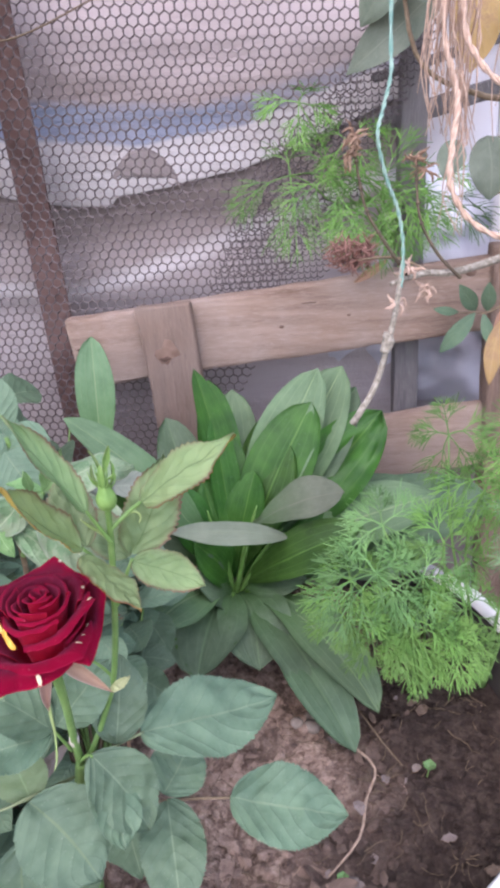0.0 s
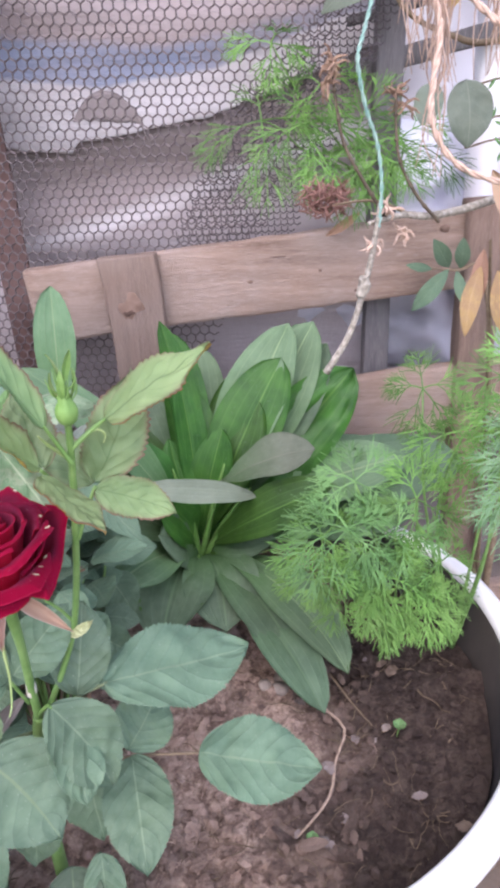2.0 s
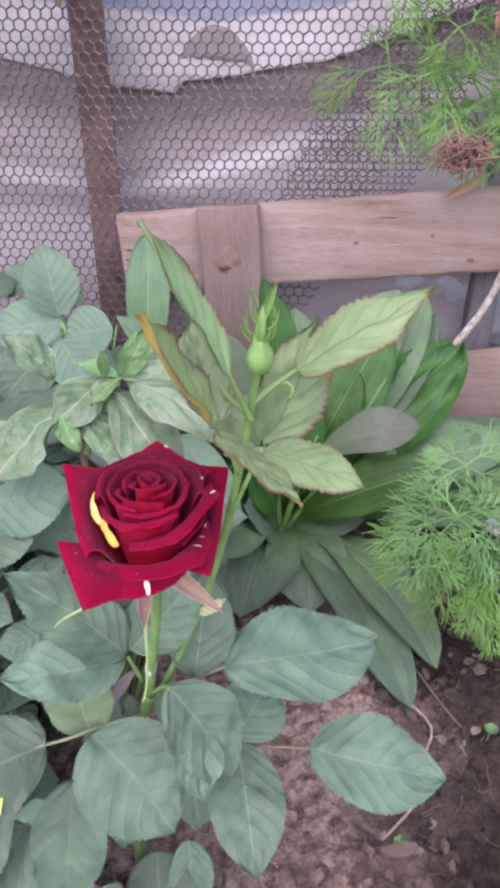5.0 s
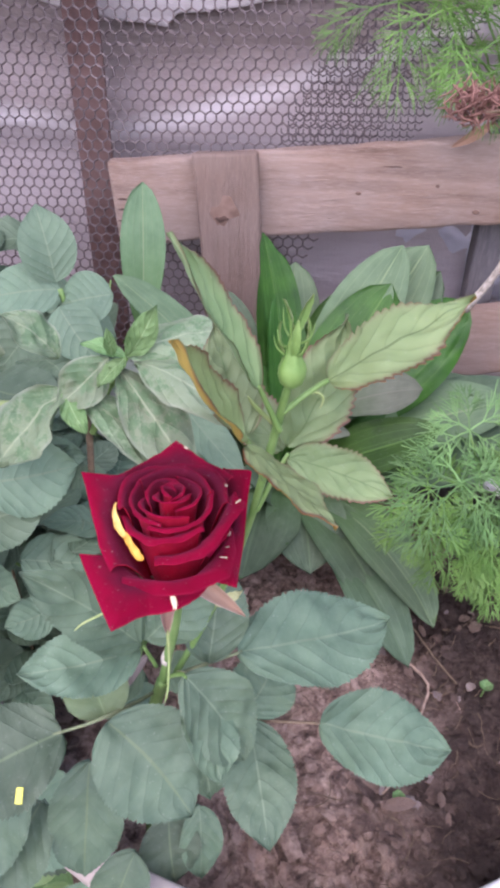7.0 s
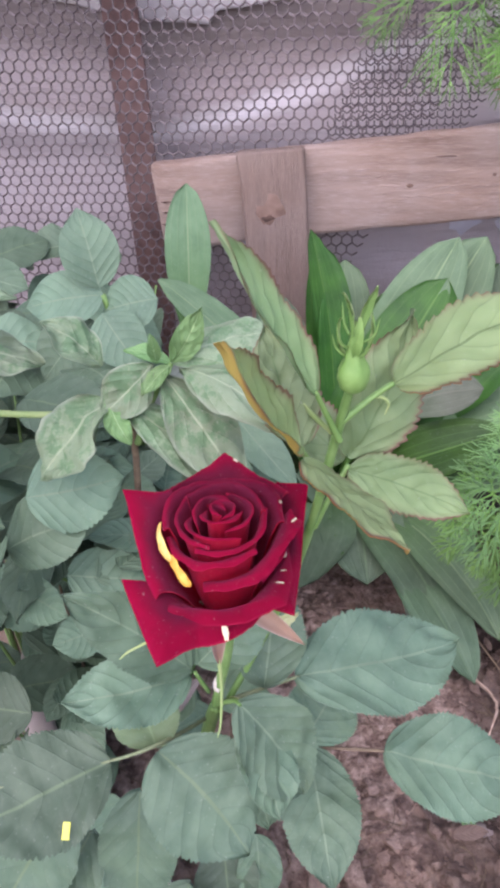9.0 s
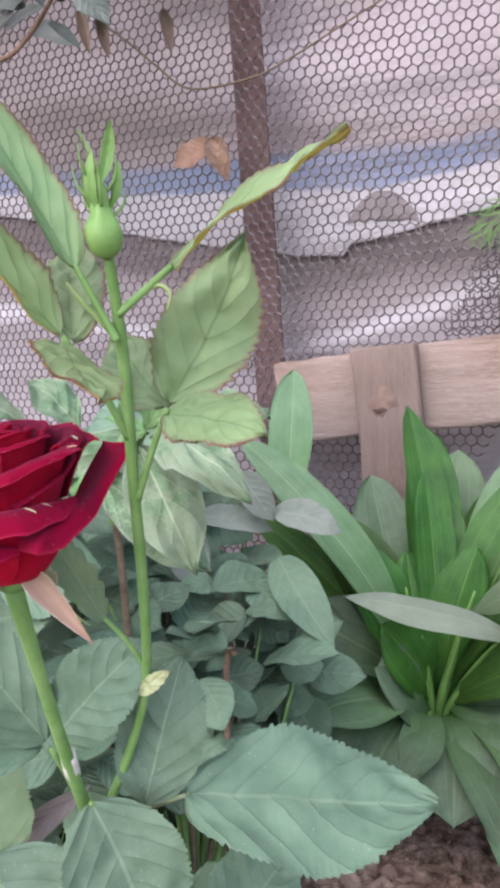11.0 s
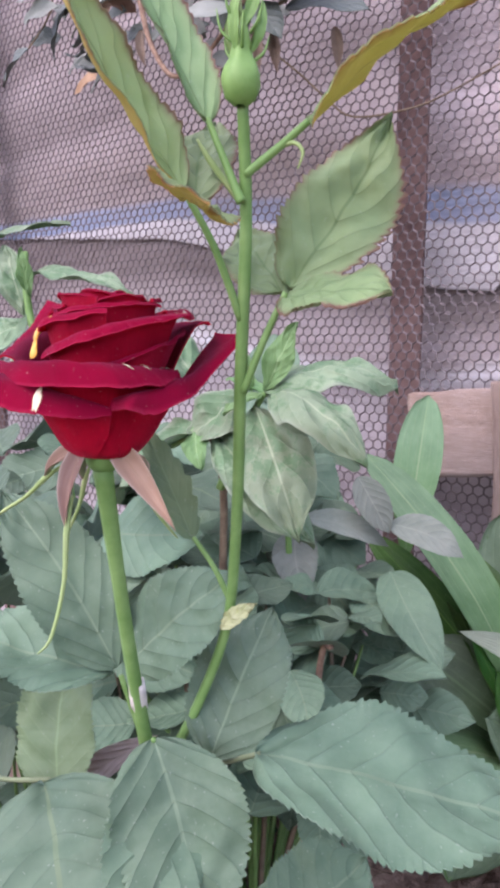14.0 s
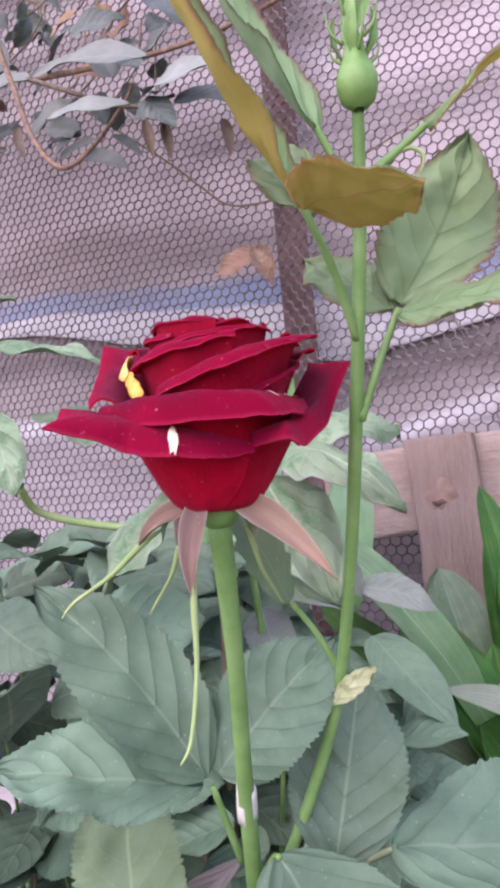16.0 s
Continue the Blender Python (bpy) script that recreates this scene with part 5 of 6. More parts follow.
    stem("petiole", [(-0.098, 0.35, 0.585), (-0.102, 0.342, 0.61)], [0.0013, 0.001], M_STEM, bush)
    rose_leaf(bush, (-0.103, 0.341, 0.613), (-0.153, 0.33, 0.672), 0.032, (0.5, -0.7, 0.5), None, "blue-green leaflet", fold=0.2)
    rose_leaf(bush, (-0.104, 0.34, 0.611), (-0.157, 0.313, 0.622), 0.034, (0.0, -0.5, 0.85), None, "blue-green leaflet", fold=0.35)
    rose_leaf(bush, (-0.101, 0.344, 0.613), (-0.066, 0.36, 0.65), 0.033, (0.2, -0.8, 0.5), None, "blue-green leaflet")
    rose_leaf(bush, (-0.137, 0.33, 0.525), (-0.141, 0.3, 0.458), 0.043, (0.1, -0.75, 0.6), [M_OLD, M_ROSE_UNDER], "drooping dark green leaflet")
    rose_leaf(bush, (-0.17, 0.32, 0.53), (-0.215, 0.285, 0.46), 0.05, (0.0, -0.7, 0.7), [M_OLD, M_ROSE_UNDER])
    rose_leaf(bush, (-0.101, 0.36, 0.414), (-0.095, 0.335, 0.376), 0.042, (0.1, -0.6, 0.75), [M_OLD, M_ROSE_UNDER])
    rose_leaf(bush, (-0.08, 0.365, 0.42), (-0.078, 0.34, 0.372), 0.03, (0.2, -0.6, 0.7))
    rose_leaf(bush, (-0.118, 0.33, 0.426), (-0.136, 0.303, 0.373), 0.038, (0.0, -0.7, 0.7), [M_OLD, M_ROSE_UNDER])
    rose_leaf(bush, (-0.079, 0.37, 0.527), (-0.07, 0.35, 0.456), 0.042, (0.1, -0.7, 0.6))
    rose_leaf(bush, (-0.115, 0.365, 0.5), (-0.118, 0.345, 0.44), 0.04, (0.0, -0.7, 0.6))
    rose_leaf(bush, (-0.165, 0.32, 0.5), (-0.202, 0.29, 0.455), 0.046, (0.0, -0.7, 0.7), [M_OLD, M_ROSE_UNDER])
    rose_leaf(bush, (-0.19, 0.33, 0.46), (-0.225, 0.29, 0.42), 0.045, (-0.1, -0.7, 0.7), [M_OLD, M_ROSE_UNDER])
    leaf(bush, (-0.104, 0.365, 0.578), (-0.142, 0.345, 0.545), 0.012, (0.3, -0.8, 0.5), [M_DRYGREY, M_DRYGREY], "withered mauve-brown leaf", "leaf", shape="lance", fold=0.4)
    return bush


# ---- undergrowth of the neighbouring rose ----
def undergrowth(name, box, count, seed, mats, label, size=(0.03, 0.055), up=0.8):
    rnd = random.Random(seed)
    (x0, x1), (y0, y1), (z0, z1) = box
    base = Vector(((x0 + x1) / 2, (y0 + y1) / 2, 0.31 if (x0 + x1) / 2 > -0.2 else 0.0))
    bush = thing(name, base, label, "shrub")
    kinds = [leaf_mesh("leaf", 0.05, 0.05 * rnd.uniform(0.62, 0.86), m, "ovate", 18, rnd.uniform(0.05, 0.3), rnd.uniform(0, 0.08), rnd.uniform(0, 0.06), 0.0, 0.3, seed * 10 + k) for k, m in enumerate(mats * 3)]
    stalks = []
    for k in range(max(3, count // 9)):
        top = Vector((rnd.uniform(x0, x1), rnd.uniform(y0, y1), rnd.uniform((z0 + z1) / 2, z1)))
        mid = base.lerp(top, 0.5) + Vector((rnd.uniform(-0.03, 0.03), rnd.uniform(-0.03, 0.03), 0.03))
        stem("stem", [base, mid, top], [0.0026, 0.0018, 0.001], M_STEM_BROWN if k % 4 == 0 else M_STEM, bush, sides=5, steps=4)
        stalks.append(top)
    for k in range(count):
        p = Vector((rnd.uniform(x0, x1), rnd.uniform(y0, y1), z0 + (z1 - z0) * rnd.random() ** 0.8))
        near = min(stalks, key=lambda q: (q - p).length)
        p = p.lerp(near, 0.12)
        a = rnd.uniform(0, 6.283)
        d = Vector((math.cos(a), math.sin(a), rnd.uniform(-0.7, 0.35)))
        n = Vector((rnd.uniform(-0.5, 0.5), -0.45 + rnd.uniform(-0.5, 0.4), up))
        L = rnd.uniform(*size) / 0.05
        ob = new("leaf", rnd.choice(kinds))
        ob.parent = bush
        ob.matrix_parent_inverse = world_of(bush).inverted()
        ob.matrix_basis = blade_pose(p, p + d, n) @ Matrix.Diagonal((L, L, L, 1))
    return bush


# ---- broad-leaved plantain ----
def build_plantain():
    c = Vector((-0.023, 0.778, 0.372))
    pl = thing("broadleaf_plant", (-0.023, 0.785, 0.315), "broad-leaved green plant with long ribbed leaves growing in the tub", "plant")

    def blade(tip, width, mats, up, arch=0.06, fold=0.2, base=None, **kw):
        b = Vector(base) if base else c + (Vector(tip) - c).normalized() * 0.015 + Vector((0, 0, 0.02))
        leaf(pl, b, tip, width * 1.5, up, mats, "", "leaf", shape="spoon", arch=arch, fold=fold, wave=0.04, quilt=0.02, **kw)

    stem("crown", [(-0.023, 0.785, 0.3), (-0.024, 0.78, 0.34), c + Vector((0, 0, 0.012))], [0.012, 0.011, 0.007], M_PETIOLE, pl, "short thick green crown")
    green, dark = [M_PLANTAIN, M_PLANTAIN], [M_PLANTAIN_DARK, M_PLANTAIN]
    dusty, grey = [M_PLANTAIN_DUSTY, M_PLANTAIN], [M_PLANTAIN_GREY, M_PLANTAIN_DUSTY]
    blade((0.09, 0.825, 0.627), 0.052, green, (-0.35, -0.9, 0.2), 0.05)
    blade((0.1, 0.845, 0.663), 0.05, [M_PLANTAIN_DUSTY, M_PLANTAIN], (-0.4, -0.9, 0.2), 0.04)
    blade((0.132, 0.865, 0.657), 0.054, [M_PLANTAIN_DUSTY, M_PLANTAIN_DUSTY], (-0.3, -0.9, 0.3), 0.03)
    blade((0.177, 0.835, 0.606), 0.056, green, (-0.25, -0.92, 0.25), 0.03, crinkle=0.22)
    blade((0.148, 0.86, 0.63), 0.045, dark, (-0.3, -0.9, 0.3), 0.03)
    blade((0.112, 0.855, 0.592), 0.03, dusty, (-0.1, -0.9, 0.3), 0.04)
    blade((0.045, 0.87, 0.6), 0.042, green, (-0.1, -0.9, 0.3))
    blade((-0.05, 0.822, 0.68), 0.024, green, (0.5, -0.85, 0.2), 0.02)
    blade((-0.038, 0.86, 0.652), 0.034, green, (0.2, -0.9, 0.2), 0.02)
    blade((-0.012, 0.9, 0.622), 0.045, dusty, (0.2, -0.9, 0.2), 0.03)
    blade((-0.18, 0.871, 0.715), 0.031, [M_PLANTAIN_DUSTY, M_PLANTAIN], (0.1, -0.95, 0.3), 0.02, base=(-0.186, 0.835, 0.53))
    stem("petiole", [(-0.186, 0.835, 0.533), (-0.14, 0.83, 0.43), (-0.04, 0.795, 0.345)], [0.002, 0.004], M_STEM, pl)
    blade((-0.19, 0.74, 0.66), 0.033, dusty, (0.6, -0.5, 0.7), 0.1)
    blade((-0.1, 0.87, 0.6), 0.04, dark, (0.4, -0.8, 0.4), 0.05)
    blade((-0.1, 0.76, 0.56), 0.04, green, (0.7, -0.5, 0.5), 0.08)
    blade((-0.06, 0.72, 0.5), 0.04, green, (0.6, -0.6, 0.6), 0.1)
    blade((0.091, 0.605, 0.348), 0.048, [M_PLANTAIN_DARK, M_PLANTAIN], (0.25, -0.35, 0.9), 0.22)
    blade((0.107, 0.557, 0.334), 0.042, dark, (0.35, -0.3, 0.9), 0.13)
    blade((0.138, 0.6, 0.345), 0.046, dusty, (0.3, -0.2, 0.95), 0.2)
    blade((0.118, 0.73, 0.552), 0.034, [M_BROWNISH, M_PLANTAIN_DARK], (-0.05, -0.5, 0.85), 0.1, base=(0.01, 0.752, 0.5))
    blade((0.135, 0.695, 0.525), 0.038, green, (-0.45, -0.5, 0.75), 0.1)
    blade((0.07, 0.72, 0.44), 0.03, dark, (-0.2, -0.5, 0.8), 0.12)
    blade((0.32, 0.83, 0.475), 0.065, dark, (-0.05, -0.5, 0.85), 0.12)
    blade((0.24, 0.8, 0.5), 0.05, dusty, (-0.1, -0.5, 0.85), 0.12)
    for tip in ((-0.1, 0.73, 0.44), (-0.06, 0.74, 0.46), (-0.03, 0.75, 0.48), (0.0, 0.75, 0.47), (0.03, 0.755, 0.46), (0.05, 0.74, 0.42), (-0.02, 0.72, 0.42), (-0.08, 0.745, 0.49), (-0.045, 0.76, 0.52), (0.015, 0.765, 0.52), (0.045, 0.76, 0.49), (0.07, 0.75, 0.45)):
        stem("petiole", [c + Vector((0, -0.01, 0.005)), c.lerp(Vector(tip), 0.5) + Vector((0, -0.008, 0.012)), tip], [0.0048, 0.0036, 0.001], M_PETIOLE, pl)
    blade((-0.106, 0.61, 0.462), 0.044, dusty, (-0.1, -0.6, 0.8), 0.06)
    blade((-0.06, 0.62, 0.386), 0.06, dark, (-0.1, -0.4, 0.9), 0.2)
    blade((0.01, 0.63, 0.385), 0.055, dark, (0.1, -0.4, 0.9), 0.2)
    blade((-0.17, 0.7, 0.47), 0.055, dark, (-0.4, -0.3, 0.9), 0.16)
    blade((0.27, 0.86, 0.46), 0.06, dusty, (-0.1, -0.5, 0.9), 0.15)
    blade((0.25, 0.8, 0.42), 0.06, dusty, (0.1, -0.4, 0.9), 0.18)
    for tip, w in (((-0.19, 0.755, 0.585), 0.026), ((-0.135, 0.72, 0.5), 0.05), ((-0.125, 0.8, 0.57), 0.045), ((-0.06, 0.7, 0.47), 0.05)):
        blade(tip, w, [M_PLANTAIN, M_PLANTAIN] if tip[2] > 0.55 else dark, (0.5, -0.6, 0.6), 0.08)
    blade((0.03, 0.83, 0.55), 0.042, green, (-0.2, -0.9, 0.3), 0.05)
    blade((-0.035, 0.815, 0.62), 0.026, green, (0.5, -0.8, 0.2), 0.03)
    blade((-0.012, 0.83, 0.585), 0.03, green, (0.2, -0.9, 0.2), 0.04)
    blade((0.015, 0.8, 0.55), 0.032, green, (-0.3, -0.9, 0.3), 0.06)
    blade((-0.05, 0.79, 0.545), 0.03, green, (0.6, -0.8, 0.2), 0.05)
    blade((0.06, 0.81, 0.58), 0.04, green, (-0.4, -0.9, 0.3), 0.05)
    leaf(pl, (-0.085, 0.69, 0.535), (0.055, 0.736, 0.492), 0.036, (0.0, -0.45, 0.9), grey, "", "leaf", shape="lance", arch=0.06, fold=-0.2, wave=0.04)
    leaf(pl, (-0.117, 0.629, 0.588), (-0.057, 0.569, 0.549), 0.034, (0.3, -0.7, 0.6), [M_LOW, M_ROSE_UNDER], "", "leaf", shape="ovate", fold=0.25, arch=0.06)
    for b, t, w in (((-0.178, 0.612, 0.621), (-0.1306, 0.6586, 0.599), 0.026), ((-0.128, 0.651, 0.6175), (-0.0766, 0.6676, 0.5975), 0.031), ((-0.2, 0.64, 0.605), (-0.16, 0.5843, 0.569), 0.034), ((-0.15, 0.64, 0.652), (-0.125, 0.645, 0.612), 0.026)):
        leaf(pl, b, t, w, (0.1, -0.6, 0.8), [M_DUSTCOVER, M_DUSTCOVER], "dust-covered leaf", "leaf", shape="ovate", teeth=14, bite=0.03, fold=0.15, arch=0.08)


# ---- dill ----
def frond(verts, faces, start, way, up, length, rnd, r=0.00072):
    """A flat feathery leaf: a rib, paired side ribs and short threads in one plane that droops."""
    way = way.normalized()

    def strand(a, d, n, l, rad, droop):
        pts, p, q = [a], a, d.normalized()
        for _ in range(n):
            p = p + q * (l / n)
            q = (q + Vector((rnd.uniform(-0.09, 0.09), rnd.uniform(-0.09, 0.09), -droop + rnd.uniform(-0.07, 0.07)))).normalized()
            pts.append(p)
        tube_data(pts, [rad, rad * 0.6], 3, verts, faces)
        faces.pop()
        faces.pop()
        return pts

    rib = strand(start, way, 9, length, r * 1.35, 0.09)
    for i in (3, 5, 7):
        d = (rib[i] - rib[i - 1]).normalized()
        side = up.cross(d).normalized()
        l = length * (0.5 - 0.36 * i / 9) * rnd.uniform(0.8, 1.2)
        for sg in (-1, 1):
            e = (d * 1.1 + side * sg * rnd.uniform(0.6, 1.0) + up * rnd.uniform(-0.25, 0.3)).normalized()
            pin = strand(rib[i], e, 4, l, r, 0.08)
            for k in (2, 3, 4):
                f = (pin[k] - pin[k - 1]).normalized()
                across = up.cross(f).normalized()
                for turn in (-0.6, 0.6) if k == 4 else (-1, 1):
                    strand(pin[k], f * 1.2 + across * turn * rnd.uniform(0.4, 0.75) + up * rnd.uniform(-0.4, 0.4), 3, l * rnd.uniform(0.5, 0.9) + 0.005, r * 0.9, 0.09)
    for turn in (-0.5, 0.0, 0.5):
        f = (rib[9] - rib[8]).normalized()
        strand(rib[9], f + up.cross(f).normalized() * turn, 3, length * rnd.uniform(0.12, 0.2) + 0.004, r * 0.9, 0.09)


def dill_plant(base, fronds, label, seed, mats, via=None):
    """Stems from the base; each spray is a centre, the length of its leaves and their number."""
    rnd = random.Random(seed)
    plant = thing("dill_plant", base, label, "dill", "dill plants")
    for k, (c, length, count) in enumerate(fronds):
        c = Vector(c)
        mid = Vector(via or base).lerp(c, 0.55) + Vector((rnd.uniform(-0.02, 0.02), rnd.uniform(-0.02, 0.02), 0.02))
        stem("stem", [base, *([via] if via else []), mid.lerp(c, 0.5) if via else mid, c], [0.0024, 0.0015, 0.0008], M_STEM, plant, sides=5, steps=5)
        up = Vector((rnd.uniform(-0.35, 0.35), -0.75 + rnd.uniform(-0.25, 0.25), 0.65)).normalized()
        x = up.orthogonal().normalized()
        turn = rnd.uniform(0, 6.283)
        for q in range(count):
            d = Matrix.Rotation(turn + 6.283 * q / count + rnd.uniform(-0.2, 0.2), 3, up) @ x
            v, f = [], []
            frond(v, f, c, d + up * rnd.uniform(-0.25, 0.3), up, length * rnd.uniform(0.7, 1.12) * (1.1 if d.z < 0 else 0.9), rnd)
            raw("frond", v, f, mats[k % len(mats)], plant)
    return plant


# ---- mottled plant beside the rose ----
def build_mottled():
    pl = thing("mottled_plant", (-0.15, 0.47, 0.31), "leafy green plant with mottled dusty leaves growing behind the rose", "plant")
    mot, fresh = [M_MOTTLED, M_MOTTLED], [M_FRESH, M_FRESH]
    c, u, r = Vector((-0.162, 0.46, 0.694)), Vector((-0.125, 0.467, 0.712)), Vector((-0.133, 0.47, 0.722))
    stem("stem", [(-0.15, 0.5, 0.31), (-0.17, 0.5, 0.5), (-0.155, 0.475, 0.66), c], [0.003, 0.0025, 0.0022, 0.0018], M_STEM_BROWN, pl)
    stem("stem", [(-0.15, 0.465, 0.66), (-0.138, 0.466, 0.69), u], [0.0024, 0.002, 0.0015], M_STEM, pl)
    stem("stem", [c, (-0.19, 0.465, 0.68), (-0.24, 0.45, 0.69), (-0.24, 0.43, 0.705)], [0.0018, 0.0022], M_STEM_PALE, pl)
    stem("stem", [(-0.24, 0.43, 0.705), (-0.25, 0.42, 0.75), (-0.255, 0.42, 0.785)], [0.0025, 0.0018], M_STEM, pl)

    def lf(b, t, w, up=(0, -0.4, 0.9), m=mot, **kw):
        shape = dict(shape="lance", fold=0.15, arch=0.07, wave=0.09, crinkle=0.12, quilt=0.005, veins=5.0)
        shape.update(kw)
        leaf(pl, b, t, w, up, m, "", "leaf", **shape)

    lf(c, (-0.203, 0.44, 0.65), 0.046)
    lf(c + Vector((0.01, 0, -0.004)), (-0.086, 0.455, 0.64), 0.036, (0.1, -0.5, 0.8))
    lf(c + Vector((0.0, 0, 0.02)), (-0.19, 0.456, 0.742), 0.026, (0.2, -0.5, 0.8))
    lf(u, (-0.152, 0.47, 0.719), 0.011, m=fresh)
    lf(u, (-0.105, 0.4625, 0.747), 0.017, (0.2, -0.8, 0.3), fresh)
    lf(u + Vector((-0.008, 0, 0)), (-0.133, 0.46, 0.733), 0.008, (0.2, -0.8, 0.3), fresh)
    lf(u, (-0.14, 0.452, 0.7), 0.012, m=fresh)
    lf(c, (-0.148, 0.445, 0.672), 0.015, (0.2, -0.8, 0.5), fresh)
    lf(u, (-0.062, 0.488, 0.719), 0.032, (0.1, -0.55, 0.82), curl=-0.22, arch=0.17)
    lf(u + Vector((0.004, 0, -0.003)), (-0.0545, 0.44, 0.684), 0.03, (0.35, -0.6, 0.7), curl=-0.2, arch=0.2)
    lf(u + Vector((-0.006, 0, -0.006)), (-0.086, 0.44, 0.645), 0.04, (0.3, -0.8, 0.5))
    lf(u + Vector((-0.01, 0, 0)), (-0.165, 0.455, 0.685), 0.03, (0.1, -0.8, 0.4))
    lf((-0.249, 0.42, 0.773), (-0.192, 0.44, 0.762), 0.02, (0, -0.4, 0.9))
    lf((-0.3, 0.42, 0.79), (-0.252, 0.45, 0.806), 0.022, (0, -0.4, 0.9))
    lf((-0.255, 0.42, 0.75), (-0.272, 0.42, 0.79), 0.02, (0.3, -0.8, 0.4))
    lf((-0.25, 0.42, 0.745), (-0.225, 0.41, 0.7), 0.026, (0.2, -0.8, 0.4))
    lf((-0.25, 0.42, 0.75), (-0.3, 0.4, 0.7), 0.036, (0.0, -0.8, 0.5))
    lf((-0.23, 0.43, 0.74), (-0.19, 0.45, 0.72), 0.026, (0.0, -0.6, 0.8))
    lf((-0.25, 0.42, 0.76), (-0.246, 0.41, 0.785), 0.01, (0.3, -0.8, 0.3), fresh)


# ---- twine, dry branch, hanging fibres ----
def build_twine():
    br = thing("dry_branch", (0.16, 0.65, 0.81), "dry pale branch with withered flower stalks", "branch")
    stem("branch_stem", [(0.164, 0.652, 0.82), (0.16, 0.65, 0.79), (0.154, 0.65, 0.758), (0.14, 0.647, 0.71), (0.118, 0.645, 0.673)], [0.002, 0.0024, 0.0028, 0.003, 0.0034], M_BARK, br)
    stem("branch_stem", [(0.155, 0.655, 0.803), (0.19, 0.68, 0.805), (0.222, 0.7, 0.8), (0.285, 0.745, 0.803), (0.38, 0.8, 0.82)], [0.002, 0.0032, 0.004, 0.005], M_BARK, br)
    stem("branch_stem", [(0.149, 0.645, 0.76), (0.152, 0.648, 0.752), (0.147, 0.645, 0.742)], [0.003, 0.0062, 0.004], M_BARK, br, steps=4)
    for pts in (((0.123, 0.66, 0.926), (0.127, 0.66, 0.895), (0.134, 0.66, 0.866), (0.15, 0.66, 0.838), (0.172, 0.668, 0.806)), ((0.184, 0.7, 0.903), (0.184, 0.695, 0.875), (0.188, 0.69, 0.848), (0.203, 0.685, 0.82), (0.225, 0.69, 0.797))):
        stem("flower_stalk", pts, [0.0011, 0.0013, 0.0017], M_STALK, br, sides=6)
        line = glide(pts, 3)
        for p in line[2::2]:
            bm = bmesh.new()
            bmesh.ops.create_icosphere(bm, subdivisions=1, radius=0.0023)
            bmesh.ops.translate(bm, verts=bm.verts, vec=p)
            part("node", bm, M_STALK, br)
    rnd = random.Random(11)
    spots = [(0.123, 0.66, 0.926, 12), (0.118, 0.658, 0.912, 10), (0.184, 0.7, 0.902, 12), (0.192, 0.7, 0.893, 8), (0.172, 0.663, 0.815, 10), (0.192, 0.68, 0.79, 10), (0.16, 0.655, 0.787, 8)]
    for x, y, z, n in spots:
        v, f = [], []
        for _ in range(n):
            p, d = Vector((x, y, z)), Vector((rnd.uniform(-1, 1), rnd.uniform(-1, 1), rnd.uniform(-1, 0.9))).normalized()
            pts = [p]
            for _ in range(6):
                p = p + d * 0.0028
                d = (d + Vector((rnd.uniform(-0.8, 0.8), rnd.uniform(-0.8, 0.8), rnd.uniform(-0.8, 0.6)))).normalized()
                pts.append(p)
            tube_data(pts, [0.0012, 0.0014, 0.0005], 4, v, f)
        raw("withered_flower", v, f, M_DRYBITS if z > 0.83 else M_ROPE, br, "curled brown withered flower")
    tw = thing("green_twine", (0.16, 0.65, 0.82), "pale green twine tied to the dry branch", "twine")
    # twisted rope with loose fibres
    rope = thing("jute_rope", (0.21, 0.69, 1.0), "frayed brown jute rope hanging with loose fibres", "rope")

    def twisted(points, r, mat=M_ROPE, owner=None, turn=0.5):
        line = glide(points, 14)
        for ph in (0, math.pi):
            pts = []
            for i, p in enumerate(line):
                d = (line[min(i + 1, len(line) - 1)] - line[max(i - 1, 0)]).normalized()
                a = d.cross(Vector((0, 1, 0))).normalized()
                b = d.cross(a)
                t = i * turn + ph + 0.6 * noise.noise(p * 40)
                pts.append(p + (a * math.cos(t) + b * math.sin(t)) * r * 0.75)
            v, f = tube_data(pts, [r], 6)
            raw("strand", v, f, mat, owner or rope, "", True)

    twisted([(0.156, 0.665, 1.32), (0.153, 0.66, 1.02), (0.152, 0.65, 0.973), (0.145, 0.645, 0.945), (0.14, 0.64, 0.925), (0.148, 0.645, 0.893), (0.159, 0.65, 0.866), (0.164, 0.65, 0.835), (0.163, 0.65, 0.8)], 0.00105, M_STRING, tw, 0.7)
    twisted([(0.205, 0.7, 1.2), (0.203, 0.7, 1.017), (0.212, 0.7, 0.97), (0.217, 0.695, 0.945), (0.21, 0.68, 0.91), (0.208, 0.67, 0.88), (0.225, 0.665, 0.851), (0.256, 0.662, 0.834), (0.3, 0.66, 0.83), (0.4, 0.66, 0.85)], 0.0017)
    twisted([(0.215, 0.7, 1.15), (0.219, 0.7, 1.016), (0.23, 0.69, 0.978), (0.252, 0.68, 0.954), (0.276, 0.67, 0.936), (0.33, 0.66, 0.9)], 0.0017)
